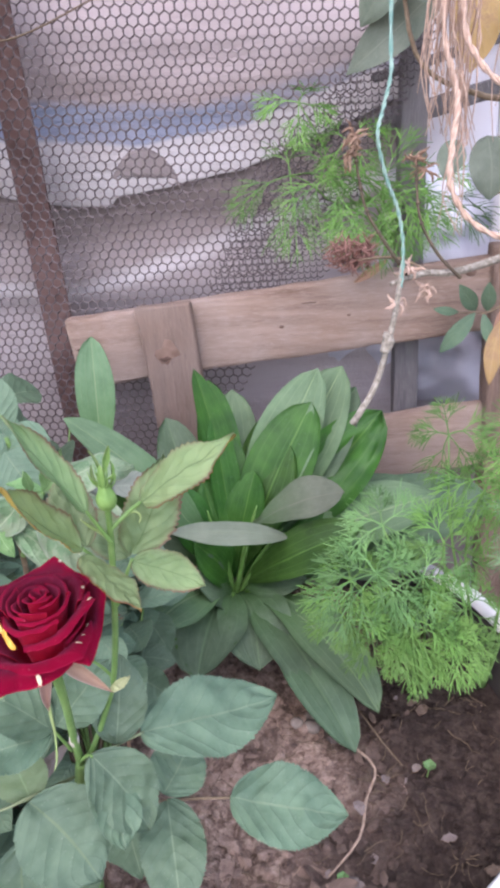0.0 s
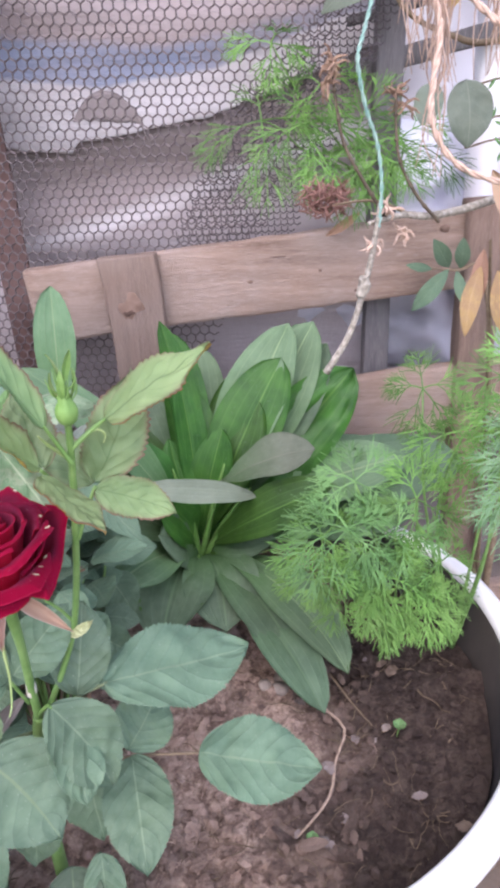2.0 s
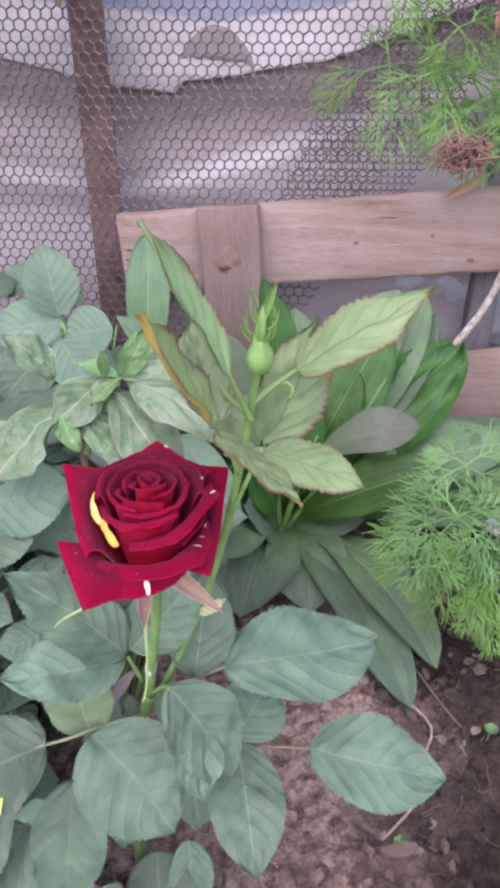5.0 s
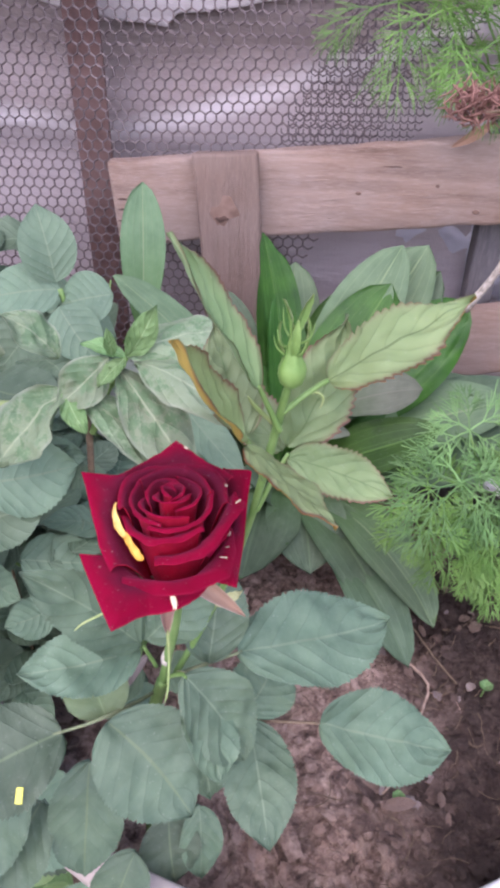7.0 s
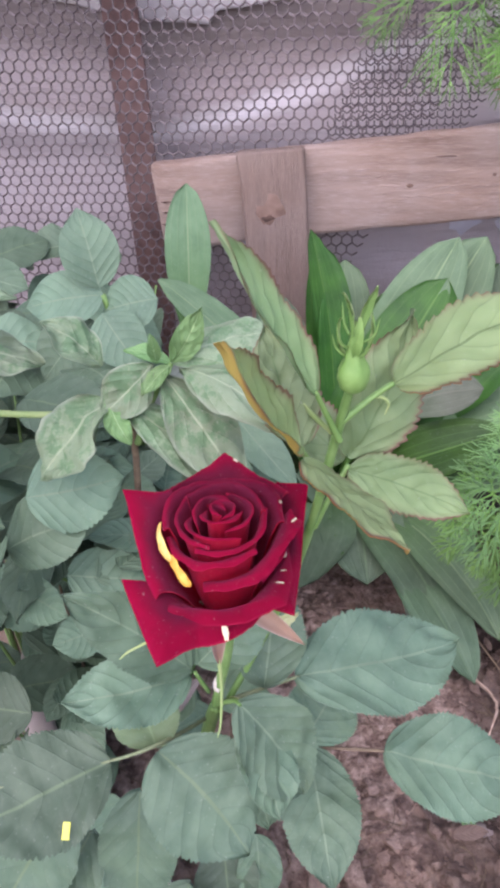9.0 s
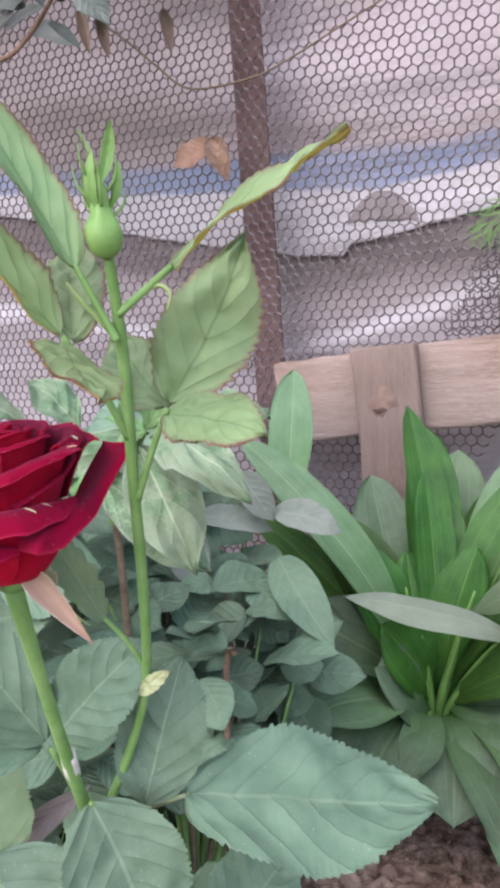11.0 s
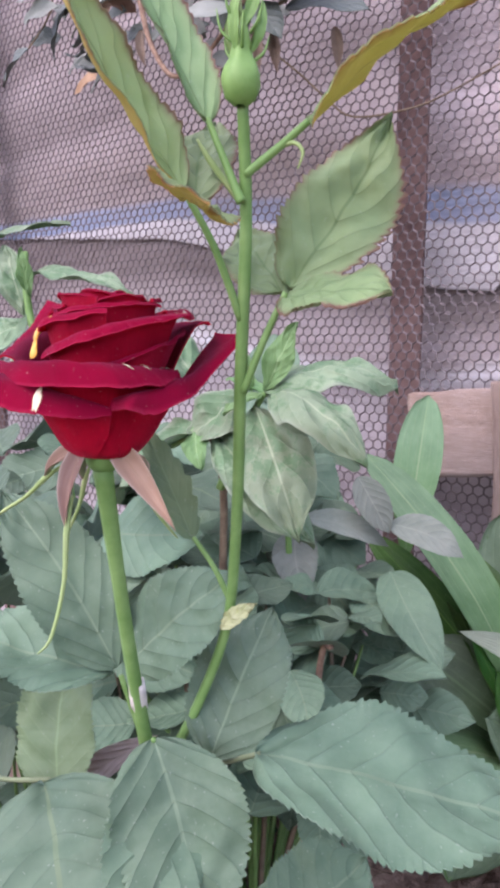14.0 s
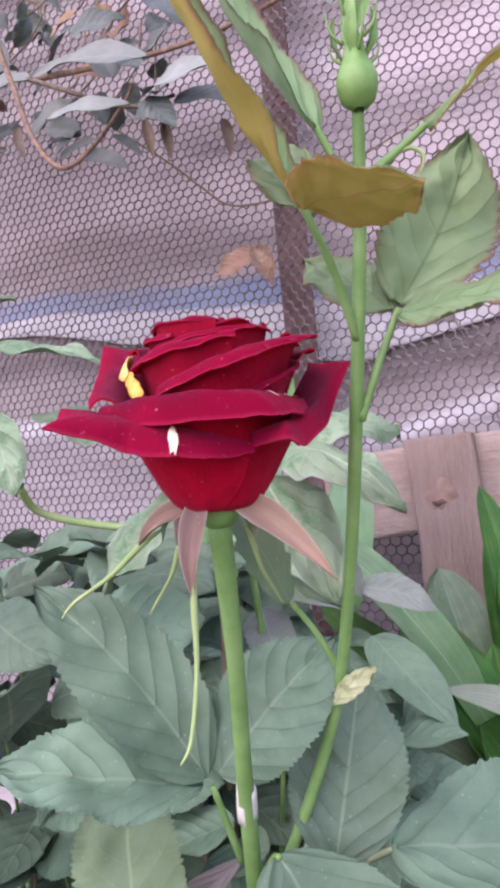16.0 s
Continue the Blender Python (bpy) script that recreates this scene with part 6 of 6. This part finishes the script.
    for x0, x1, top, lo, n, yy in ((0.196, 0.222, 1.12, 0.93, 34, 0.72), (0.226, 0.24, 1.08, 0.9, 14, 0.73), (0.272, 0.294, 1.12, 0.925, 30, 0.75), (0.212, 0.225, 0.97, 0.85, 8, 0.7)):
        for _ in range(n):
            x, z = rnd.uniform(x0, x1), lo + rnd.uniform(-0.02, 0.05)
            pts = [(x + rnd.uniform(-0.003, 0.003) * q, yy + rnd.uniform(-0.012, 0.012), top + (z - top) * q / 4) for q in range(5)]
            stem("fibre", pts, [0.0006, 0.0009, 0.0004], M_ROPE, rope, sides=4, steps=3)


def build_right_side():
    wrinkled("plastic_sheet", 0.15, 1.3, 0.4, 1.7, 1.16, 0.05, M_SHEET, "white crumpled plastic sheet behind the pallet", "plastic sheet", 3)
    wrinkled("plastic_bag", 0.12, 0.75, 0.5, 0.87, 1.08, 0.07, M_BAG, "grey-blue crumpled plastic bag behind the pallet", "plastic bag", 8)
    stem_ob = stem("pale_pole", [(0.40, 1.06, 0.0), (0.39, 1.06, 0.7), (0.385, 1.06, 1.5)], [0.024, 0.023, 0.022], M_SHEET, sides=16)
    tagged(stem_ob, "pale white pole standing behind the pallet", "pole")
    sh = thing("side_shrub", (0.4, 0.93, 0.0), "shrub with a few green and yellowed leaves behind the tub", "shrub")
    stem("stem", [(0.4, 0.93, 0.0), (0.38, 0.92, 0.5), (0.355, 0.915, 0.69), (0.32, 0.92, 0.698), (0.27, 0.93, 0.7)], [0.006, 0.004, 0.002, 0.0012], M_STEM_BROWN, sh)
    olive = [M_OLIVE, M_PLANTAIN_DUSTY]
    for b, t, w in (((0.31, 0.92, 0.7), (0.268, 0.93, 0.645), 0.024), ((0.31, 0.92, 0.702), (0.282, 0.9, 0.742), 0.022), ((0.325, 0.92, 0.7), (0.322, 0.91, 0.74), 0.02), ((0.32, 0.92, 0.698), (0.33, 0.91, 0.655), 0.016), ((0.29, 0.925, 0.7), (0.255, 0.92, 0.708), 0.012)):
        leaf(sh, b, t, w, (-0.2, -0.9, 0.3), [M_LOW, M_ROSE_UNDER], "", "leaf", shape="lance", fold=0.15)
    yel = [M_YELLOW, M_YELLOW]
    stem("stem", [(0.4, 0.93, 0.2), (0.33, 0.8, 0.6), (0.295, 0.74, 0.75), (0.29, 0.73, 0.77)], [0.003, 0.002, 0.001], M_STEM_BROWN, sh)
    leaf(sh, (0.283, 0.73, 0.745), (0.263, 0.7, 0.683), 0.02, (-0.2, -0.9, 0.3), yel, "yellowed leaf", "leaf", shape="lance", fold=0.3)
    leaf(sh, (0.3, 0.73, 0.74), (0.312, 0.71, 0.672), 0.032, (0.2, -0.9, 0.3), yel, "yellowed leaf", "leaf", shape="lance", fold=0.2)
    leaf(sh, (0.288, 0.74, 0.76), (0.276, 0.72, 0.7), 0.018, (-0.5, -0.9, 0.3), [M_DRYLEAF, M_YELLOW], "dry leaf", "leaf", shape="lance", fold=0.5)
    # climbing stems and leaves above the pallet
    top = thing("climber", (0.42, 0.95, 0.0), "climbing shrub with broad olive leaves above the pallet", "shrub")
    stem("stem", [(0.42, 0.95, 0.0), (0.43, 0.95, 0.7), (0.4, 0.93, 0.93), (0.3, 0.9, 0.95), (0.22, 0.9, 1.0), (0.2, 0.9, 1.15)], [0.007, 0.005, 0.003, 0.002], M_STEM_BROWN, top)
    for z in (0.86, 0.835, 0.9):
        stem("stem", [(0.43, 0.95, z - 0.05), (0.38, 0.94, z + 0.01), (0.32, 0.93, z + 0.005)], [0.0022, 0.001], M_STEM_BROWN, top, sides=5)
    for b, t, w, m in (((0.29, 0.85, 0.912), (0.294, 0.84, 0.846), 0.048, [M_OLIVE, M_OLIVE]), ((0.26, 0.86, 0.91), (0.245, 0.85, 0.87), 0.03, olive), ((0.26, 0.92, 1.07), (0.15, 0.95, 0.985), 0.05, olive), ((0.21, 0.9, 1.1), (0.165, 0.93, 1.03), 0.045, olive),
                       ((0.28, 0.85, 1.06), (0.263, 0.83, 0.972), 0.05, yel), ((0.34, 0.85, 1.06), (0.33, 0.84, 0.98), 0.05, olive), ((0.31, 0.88, 1.04), (0.36, 0.86, 1.0), 0.04, olive), ((0.24, 0.9, 1.05), (0.2, 0.88, 1.09), 0.04, olive)):
        leaf(top, b, t, w, (-0.1, -0.9, 0.35), m, "", "leaf", fold=0.12, wave=0.04)
    for p in ((0.34, 0.9, 0.87), (0.355, 0.9, 0.84), (0.33, 0.9, 0.9)):
        for a in range(9):
            d = Vector((math.cos(a * 2.1 + p[2] * 50), -0.5 + 0.12 * a, math.sin(a * 2.1 + p[2] * 50))) * (0.009 + 0.0011 * (a * 5 % 9))
            leaf(top, Vector(p) + 0.25 * d, Vector(p) + d, 0.0028, (0, -1, 0.2), [M_DILL_BLUE, M_DILL_BLUE], "", "leaf", shape="lance")
    dl = thing("curled_leaf", (0.3, 0.735, 0.805), "dry tan leaf curled on the branch", "leaf")
    leaf(dl, (0.286, 0.735, 0.834), (0.307, 0.72, 0.78), 0.02, (-0.4, -0.9, 0.2), [M_TAN, M_TAN], "", "blade", shape="lance", fold=0.5, curl=0.3)
    cl = thing("dry_clump", (0.132, 0.79, 0.8), "tuft of dry brown plant matter on the board", "dry plant")
    rnd = random.Random(3)
    for _ in range(120):
        p = Vector((0.135 + rnd.uniform(-0.022, 0.022), 0.79 + rnd.uniform(-0.015, 0.015), 0.808 + rnd.uniform(-0.014, 0.014)))
        d = Vector((rnd.uniform(-1, 1), rnd.uniform(-1, 1), rnd.uniform(-1, 1))).normalized() * 0.012
        stem("shred", [p - d, p + Vector((rnd.uniform(-1, 1), 0, rnd.uniform(-1, 1))) * 0.004, p + d], [0.0006, 0.0012, 0.0004], M_SHRED, cl, sides=4, steps=2)
    stem("stalk", [(0.135, 0.79, 0.8), (0.17, 0.73, 0.812), (0.195, 0.682, 0.806)], [0.0012, 0.0015], M_STEM_BROWN, cl)
    bl = thing("dry_strip", (0.18, 0.945, 0.765), "curled brown dry leaf lying on the pallet board", "leaf")
    leaf(bl, (0.155, 0.935, 0.745), (0.2, 0.94, 0.772), 0.012, (0, -0.9, 0.3), [M_DRYLEAF, M_DRYLEAF], "", "blade", shape="lance", fold=0.5)


def build_top_shrub():
    hub = Vector((0.127, 0.183, 0.769))

    def far(p):  # the shrub hangs a good way behind the rose
        return hub + (Vector(p) - hub) * 1.27

    sh = thing("overhanging_shrub", (-1.3, 0.6, 0.0), "overhanging shrub with grey-green leaves and brown twigs", "shrub")
    stem("stem", [(-1.3, 0.6, 0.0), (-1.2, 0.65, 1.0), (-0.9, 0.75, 1.6), far((-0.5, 0.66, 1.3)), far((-0.42, 0.66, 1.17)), far((-0.365, 0.62, 1.11))], [0.014, 0.01, 0.007, 0.0035], M_STEM_BROWN, sh)
    for pts, rad, mat in (([(-0.365, 0.62, 1.11), (-0.345, 0.62, 1.05), (-0.331, 0.62, 1.01), (-0.305, 0.62, 0.979), (-0.28, 0.63, 0.995), (-0.25, 0.635, 1.028), (-0.235, 0.62, 1.03)], [0.0032, 0.0026, 0.0016], M_DRYBITS),
                          ([(-0.45, 0.7, 1.15), (-0.36, 0.66, 1.09), (-0.25, 0.63, 1.02), (-0.2, 0.62, 1.01)], [0.004, 0.0026, 0.0018], M_STEM_BROWN),
                          ([(-0.36, 0.66, 1.09), (-0.2, 0.66, 1.075), (-0.05, 0.66, 1.1)], [0.0036, 0.0018], M_DRYBITS)):
        stem("stem", [far(p) for p in pts], rad, mat, sh)
    pale, dark = [M_SILVER, M_OLIVE], [M_DARKLEAF, M_DARKLEAF]
    rows = (((-0.238, 0.62, 1.013), (-0.302, 0.6, 1.01), 0.026, pale), ((-0.225, 0.62, 1.018), (-0.142, 0.6, 1.008), 0.04, pale), ((-0.225, 0.62, 1.014), (-0.19, 0.6, 0.972), 0.024, dark), ((-0.2, 0.62, 1.005), (-0.132, 0.62, 0.985), 0.03, dark),
            ((-0.22, 0.62, 1.045), (-0.33, 0.62, 1.062), 0.04, pale), ((-0.25, 0.64, 1.045), (-0.246, 0.64, 1.016), 0.017, dark), ((-0.285, 0.65, 1.052), (-0.28, 0.65, 1.022), 0.02, dark), ((-0.315, 0.66, 1.06), (-0.36, 0.65, 1.03), 0.03, pale),
            ((-0.4, 0.66, 1.075), (-0.46, 0.66, 1.05), 0.036, dark), ((-0.262, 0.63, 1.0), (-0.235, 0.63, 0.975), 0.009, dark), ((-0.36, 0.66, 1.09), (-0.43, 0.65, 1.09), 0.04, pale), ((-0.34, 0.66, 1.09), (-0.3, 0.64, 1.11), 0.03, dark),
            ((-0.27, 0.65, 1.06), (-0.29, 0.66, 1.1), 0.03, pale), ((-0.12, 0.66, 1.095), (-0.08, 0.65, 1.06), 0.03, pale), ((-0.06, 0.66, 1.1), (-0.03, 0.65, 1.07), 0.028, pale), ((-0.2, 0.66, 1.09), (-0.24, 0.65, 1.12), 0.03, dark),
            ((-0.15, 0.66, 1.09), (-0.1, 0.65, 1.13), 0.03, dark), ((-0.4, 0.67, 1.1), (-0.42, 0.66, 1.16), 0.035, pale), ((-0.44, 0.69, 1.13), (-0.5, 0.66, 1.09), 0.04, dark))
    for b, t, w, mm in rows:
        leaf(sh, far(b), far(t), w * 1.2, (0.1, -0.75, 0.6), mm, "", "leaf", fold=0.2, wave=0.05)
    rnd = random.Random(77)
    for k in range(80):
        b = far((rnd.uniform(-0.52, -0.2), rnd.uniform(0.62, 0.76), rnd.uniform(1.05, 1.2)))
        a = rnd.uniform(0, 6.283)
        t = b + Vector((math.cos(a), 0.4 * math.sin(a), rnd.uniform(-0.7, 0.3))) * rnd.uniform(0.04, 0.075)
        leaf(sh, b, t, rnd.uniform(0.02, 0.038), (rnd.uniform(-0.6, 0.6), -0.8, 0.4), (dark, pale, dark, [M_DRYLEAF, M_DRYLEAF] if k % 8 == 3 else pale)[k % 4], "", "leaf", fold=0.3, wave=0.06)
        if k % 3 == 0:
            stem("twig", [b, b + Vector((rnd.uniform(-0.05, 0.05), 0.02, 0.05)), b + Vector((rnd.uniform(-0.1, 0.1), 0.03, 0.11))], [0.001, 0.0016], M_STEM_BROWN, sh, sides=5, steps=3)
    for p in ((-0.226, 0.62, 0.98), (-0.21, 0.62, 0.974), (-0.36, 0.64, 1.02), (-0.17, 0.64, 0.975)):
        q = far(p)
        leaf(sh, q + Vector((0, 0, 0.022)), q + Vector((0.006, 0, -0.018)), 0.011, (0.3, -0.9, 0), [M_LITTER, M_DRYLEAF], "dry brown leaf", "leaf", fold=0.5, curl=0.3)
    vine = thing("dry_vine", (-0.4, 0.93, 1.1), "thin dry brown vine across the netting", "vine")
    stem("vine_stem", [(-0.5, 0.9, 1.2), (-0.4, 0.93, 1.118), (-0.36, 0.945, 1.08), (-0.322, 0.955, 1.05), (-0.253, 0.965, 1.05), (-0.205, 0.965, 1.06), (-0.12, 0.965, 1.09), (0.0, 0.96, 1.13)], [0.0013, 0.0014, 0.0012, 0.0009], M_STEM_BROWN, vine, sides=6)
    dl = thing("withered_leaf", (-0.28, 0.93, 0.96), "brown withered leaf caught at the iron post", "leaf")
    leaf(dl, (-0.287, 0.94, 0.978), (-0.345, 0.94, 0.96), 0.03, (0.1, -0.95, 0.2), [M_DRYLEAF, M_DRYLEAF], "", "blade", fold=0.2, wave=0.1)
    leaf(dl, (-0.29, 0.94, 0.985), (-0.268, 0.93, 0.93), 0.026, (0.3, -0.9, 0.2), [M_DRYBITS, M_DRYLEAF], "", "blade", fold=0.6, curl=0.3)
    lp = thing("side_plant", (-0.18, 0.62, 0.31), "plant with smooth oval green leaves beside the pallet", "plant")
    stem("stem", [(-0.18, 0.62, 0.31), (-0.19, 0.61, 0.6), (-0.2, 0.6, 0.7)], [0.003, 0.002], M_STEM, lp)
    for b, t, w in (((-0.202, 0.6, 0.705), (-0.216, 0.62, 0.757), 0.042), ((-0.16, 0.6, 0.697), (-0.202, 0.6, 0.687), 0.04), ((-0.2, 0.6, 0.7), (-0.26, 0.6, 0.69), 0.04), ((-0.2, 0.59, 0.69), (-0.17, 0.57, 0.655), 0.04), ((-0.21, 0.6, 0.68), (-0.25, 0.58, 0.64), 0.045)):
        leaf(lp, b, t, w, (0.2, -0.8, 0.5), None, "", "leaf", fold=0.12)


def build_small():
    for k, (x, y, s) in enumerate(((0.063, 0.604, 0.0095), (0.048, 0.603, 0.007), (0.066, 0.622, 0.0075), (0.09, 0.43, 0.005))):
        pebble(x, y, s)
    tw = thing("fallen_twig", (0.1, 0.55, 0.315), "thin pale dry twig lying on the soil", "twig")
    stem("twig_stem", [(0.08, 0.605, 0.33), (0.105, 0.575, 0.328), (0.126, 0.545, 0.325), (0.112, 0.51, 0.324), (0.1, 0.47, 0.323), (0.068, 0.435, 0.322)], [0.001, 0.0016, 0.0013, 0.0015, 0.0009], M_TWIG, tw, sides=6, steps=3)
    stem("twig_stem", [(0.12, 0.62, 0.328), (0.14, 0.58, 0.322), (0.155, 0.55, 0.322)], [0.0012, 0.001], M_STEM_BROWN, tw, sides=5)
    for x, y, n, s in ((0.18, 0.545, 5, 0.011), (0.078, 0.43, 7, 0.009)):
        sp = thing("seedling", (x, y, 0.315), "tiny green seedling sprouting in the soil", "seedling", "seedlings in the soil")
        stem("stem", [(x, y, 0.31), (x + 0.002, y, 0.325)], [0.0008], M_STEM, sp, sides=5)
        for a in range(n):
            d = Vector((math.cos(a * 1.3) * s, math.sin(a * 1.3) * s, 0.004))
            leaf(sp, (x + 0.002, y, 0.325), Vector((x + 0.002, y, 0.326)) + d * 0.6, s * 0.8, (0, -0.3, 1), [M_FRESH, M_FRESH], "", "leaf", fold=0.1)
    fl = thing("fallen_leaf", (0.08, 0.42, 0.325), "tan dry leaf lying on the soil", "leaf")
    leaf(fl, (0.066, 0.42, 0.328), (0.094, 0.424, 0.329), 0.011, (0.1, -0.3, 1), [M_LITTER, M_LITTER], "", "blade", fold=0.3)
    fl = thing("fallen_leaf", (0.055, 0.66, 0.34), "grey withered leaf among the stones", "leaf")
    leaf(fl, (0.05, 0.66, 0.355), (0.062, 0.63, 0.325), 0.018, (0.1, -0.6, 0.8), [M_PLANTAIN_GREY, M_DRYLEAF], "", "blade", fold=0.3)
    st = thing("red_stalk", (-0.1, 0.49, 0.31), "broken reddish stalk among the leaves", "stalk")
    stem("stalk_stem", [(-0.115, 0.5, 0.31), (-0.102, 0.494, 0.55), (-0.092, 0.489, 0.58)], [0.002, 0.0018], M_DRYBITS, st)
    ch = thing("leaf_scrap", (-0.157, 0.288, 0.563), "small bright yellow scrap on a leaf", "scrap")
    part("blade", box_bm(0.0034, 0.0006, 0.0078, (-0.1565, 0.286, 0.5665), 0.0002, (-42, 6, 4), 4, 0.0003, 3), M_LEMON, ch)


build_ground()
build_cloth()
build_netting()
iron_post(-0.246, 0.995, -0.272, "rusty brown iron post behind the wire netting")
iron_post(-0.98, 1.0, -1.2, "rusty brown iron post leaning behind the netting")
build_pallet()
build_tub()
build_soil()
build_roots()
build_litter()
build_rose()
build_plantain()
build_mottled()
undergrowth("neighbour_rose", ((-0.24, -0.1), (0.44, 0.66), (0.4, 0.585)), 240, 21, [[M_LOW, M_ROSE_UNDER], [M_ROSE, M_ROSE_UNDER]], "dense low rose foliage, dusty green, filling the tub")
undergrowth("left_rose", ((-0.52, -0.21), (0.36, 0.88), (0.25, 0.67)), 400, 22, [[M_LOW, M_ROSE_UNDER], [M_ROSE, M_ROSE_UNDER], [M_OLD, M_ROSE_UNDER]], "dense dusty green rose foliage beside the tub", (0.045, 0.08))
undergrowth("low_weeds", ((-0.45, -0.2), (0.2, 0.42), (0.03, 0.27)), 110, 24, [[M_LOW, M_ROSE_UNDER], [M_FRESH, M_ROSE_UNDER]], "low green weeds growing on the ground beside the tub", (0.03, 0.06))
dill_plant((0.2, 0.66, 0.315), [((0.136, 0.612, 0.522), 0.064, 9), ((0.15, 0.66, 0.548), 0.054, 6), ((0.112, 0.625, 0.505), 0.046, 6), ((0.104, 0.588, 0.482), 0.034, 6), ((0.135, 0.588, 0.478), 0.042, 7), ((0.168, 0.592, 0.478), 0.046, 7), ((0.185, 0.62, 0.508), 0.056, 6), ((0.198, 0.59, 0.456), 0.044, 7), ((0.228, 0.61, 0.475), 0.05, 6), ((0.16, 0.58, 0.45), 0.034, 6), ((0.222, 0.588, 0.44), 0.034, 6), ((0.21, 0.64, 0.535), 0.05, 5)], "feathery bright green dill growing in the tub", 35, [M_DILL_BLUE, M_DILL_BLUE, M_DILL, M_DILL_TIP, M_DILL_TIP, M_DILL, M_DILL_BLUE, M_DILL_TIP, M_DILL, M_DILL_TIP, M_DILL_TIP, M_DILL])
dill_plant((0.27, 0.66, 0.315), [((0.225, 0.7, 0.63), 0.05, 5), ((0.26, 0.66, 0.6), 0.055, 6), ((0.3, 0.64, 0.66), 0.065, 6), ((0.28, 0.64, 0.565), 0.05, 6), ((0.29, 0.63, 0.61), 0.06, 6)], "feathery green dill leaning over the tub rim", 32, [M_DILL])
dill_plant((0.42, 0.74, 0.0), [((0.295, 0.58, 0.605), 0.06, 7), ((0.3, 0.58, 0.57), 0.055, 6), ((0.32, 0.6, 0.63), 0.065, 6)], "bluish feathery dill hanging over the tub rim", 34, [M_DILL_PALE], (0.41, 0.68, 0.45))
dill_plant((0.245, 1.035, 0.0), [((0.13, 0.935, 0.875), 0.085, 4), ((0.19, 0.93, 0.855), 0.08, 6), ((0.24, 0.92, 0.855), 0.075, 6), ((0.08, 0.945, 0.88), 0.08, 4), ((0.205, 0.93, 0.825), 0.07, 6), ((0.095, 0.965, 0.96), 0.05, 4), ((0.15, 0.95, 0.915), 0.06, 4), ((0.16, 0.93, 0.83), 0.055, 4)], "tall feathery dill behind the pallet board", 33, [M_DILL], (0.24, 1.035, 0.7))
build_twine()
build_right_side()
build_top_shrub()
build_small()
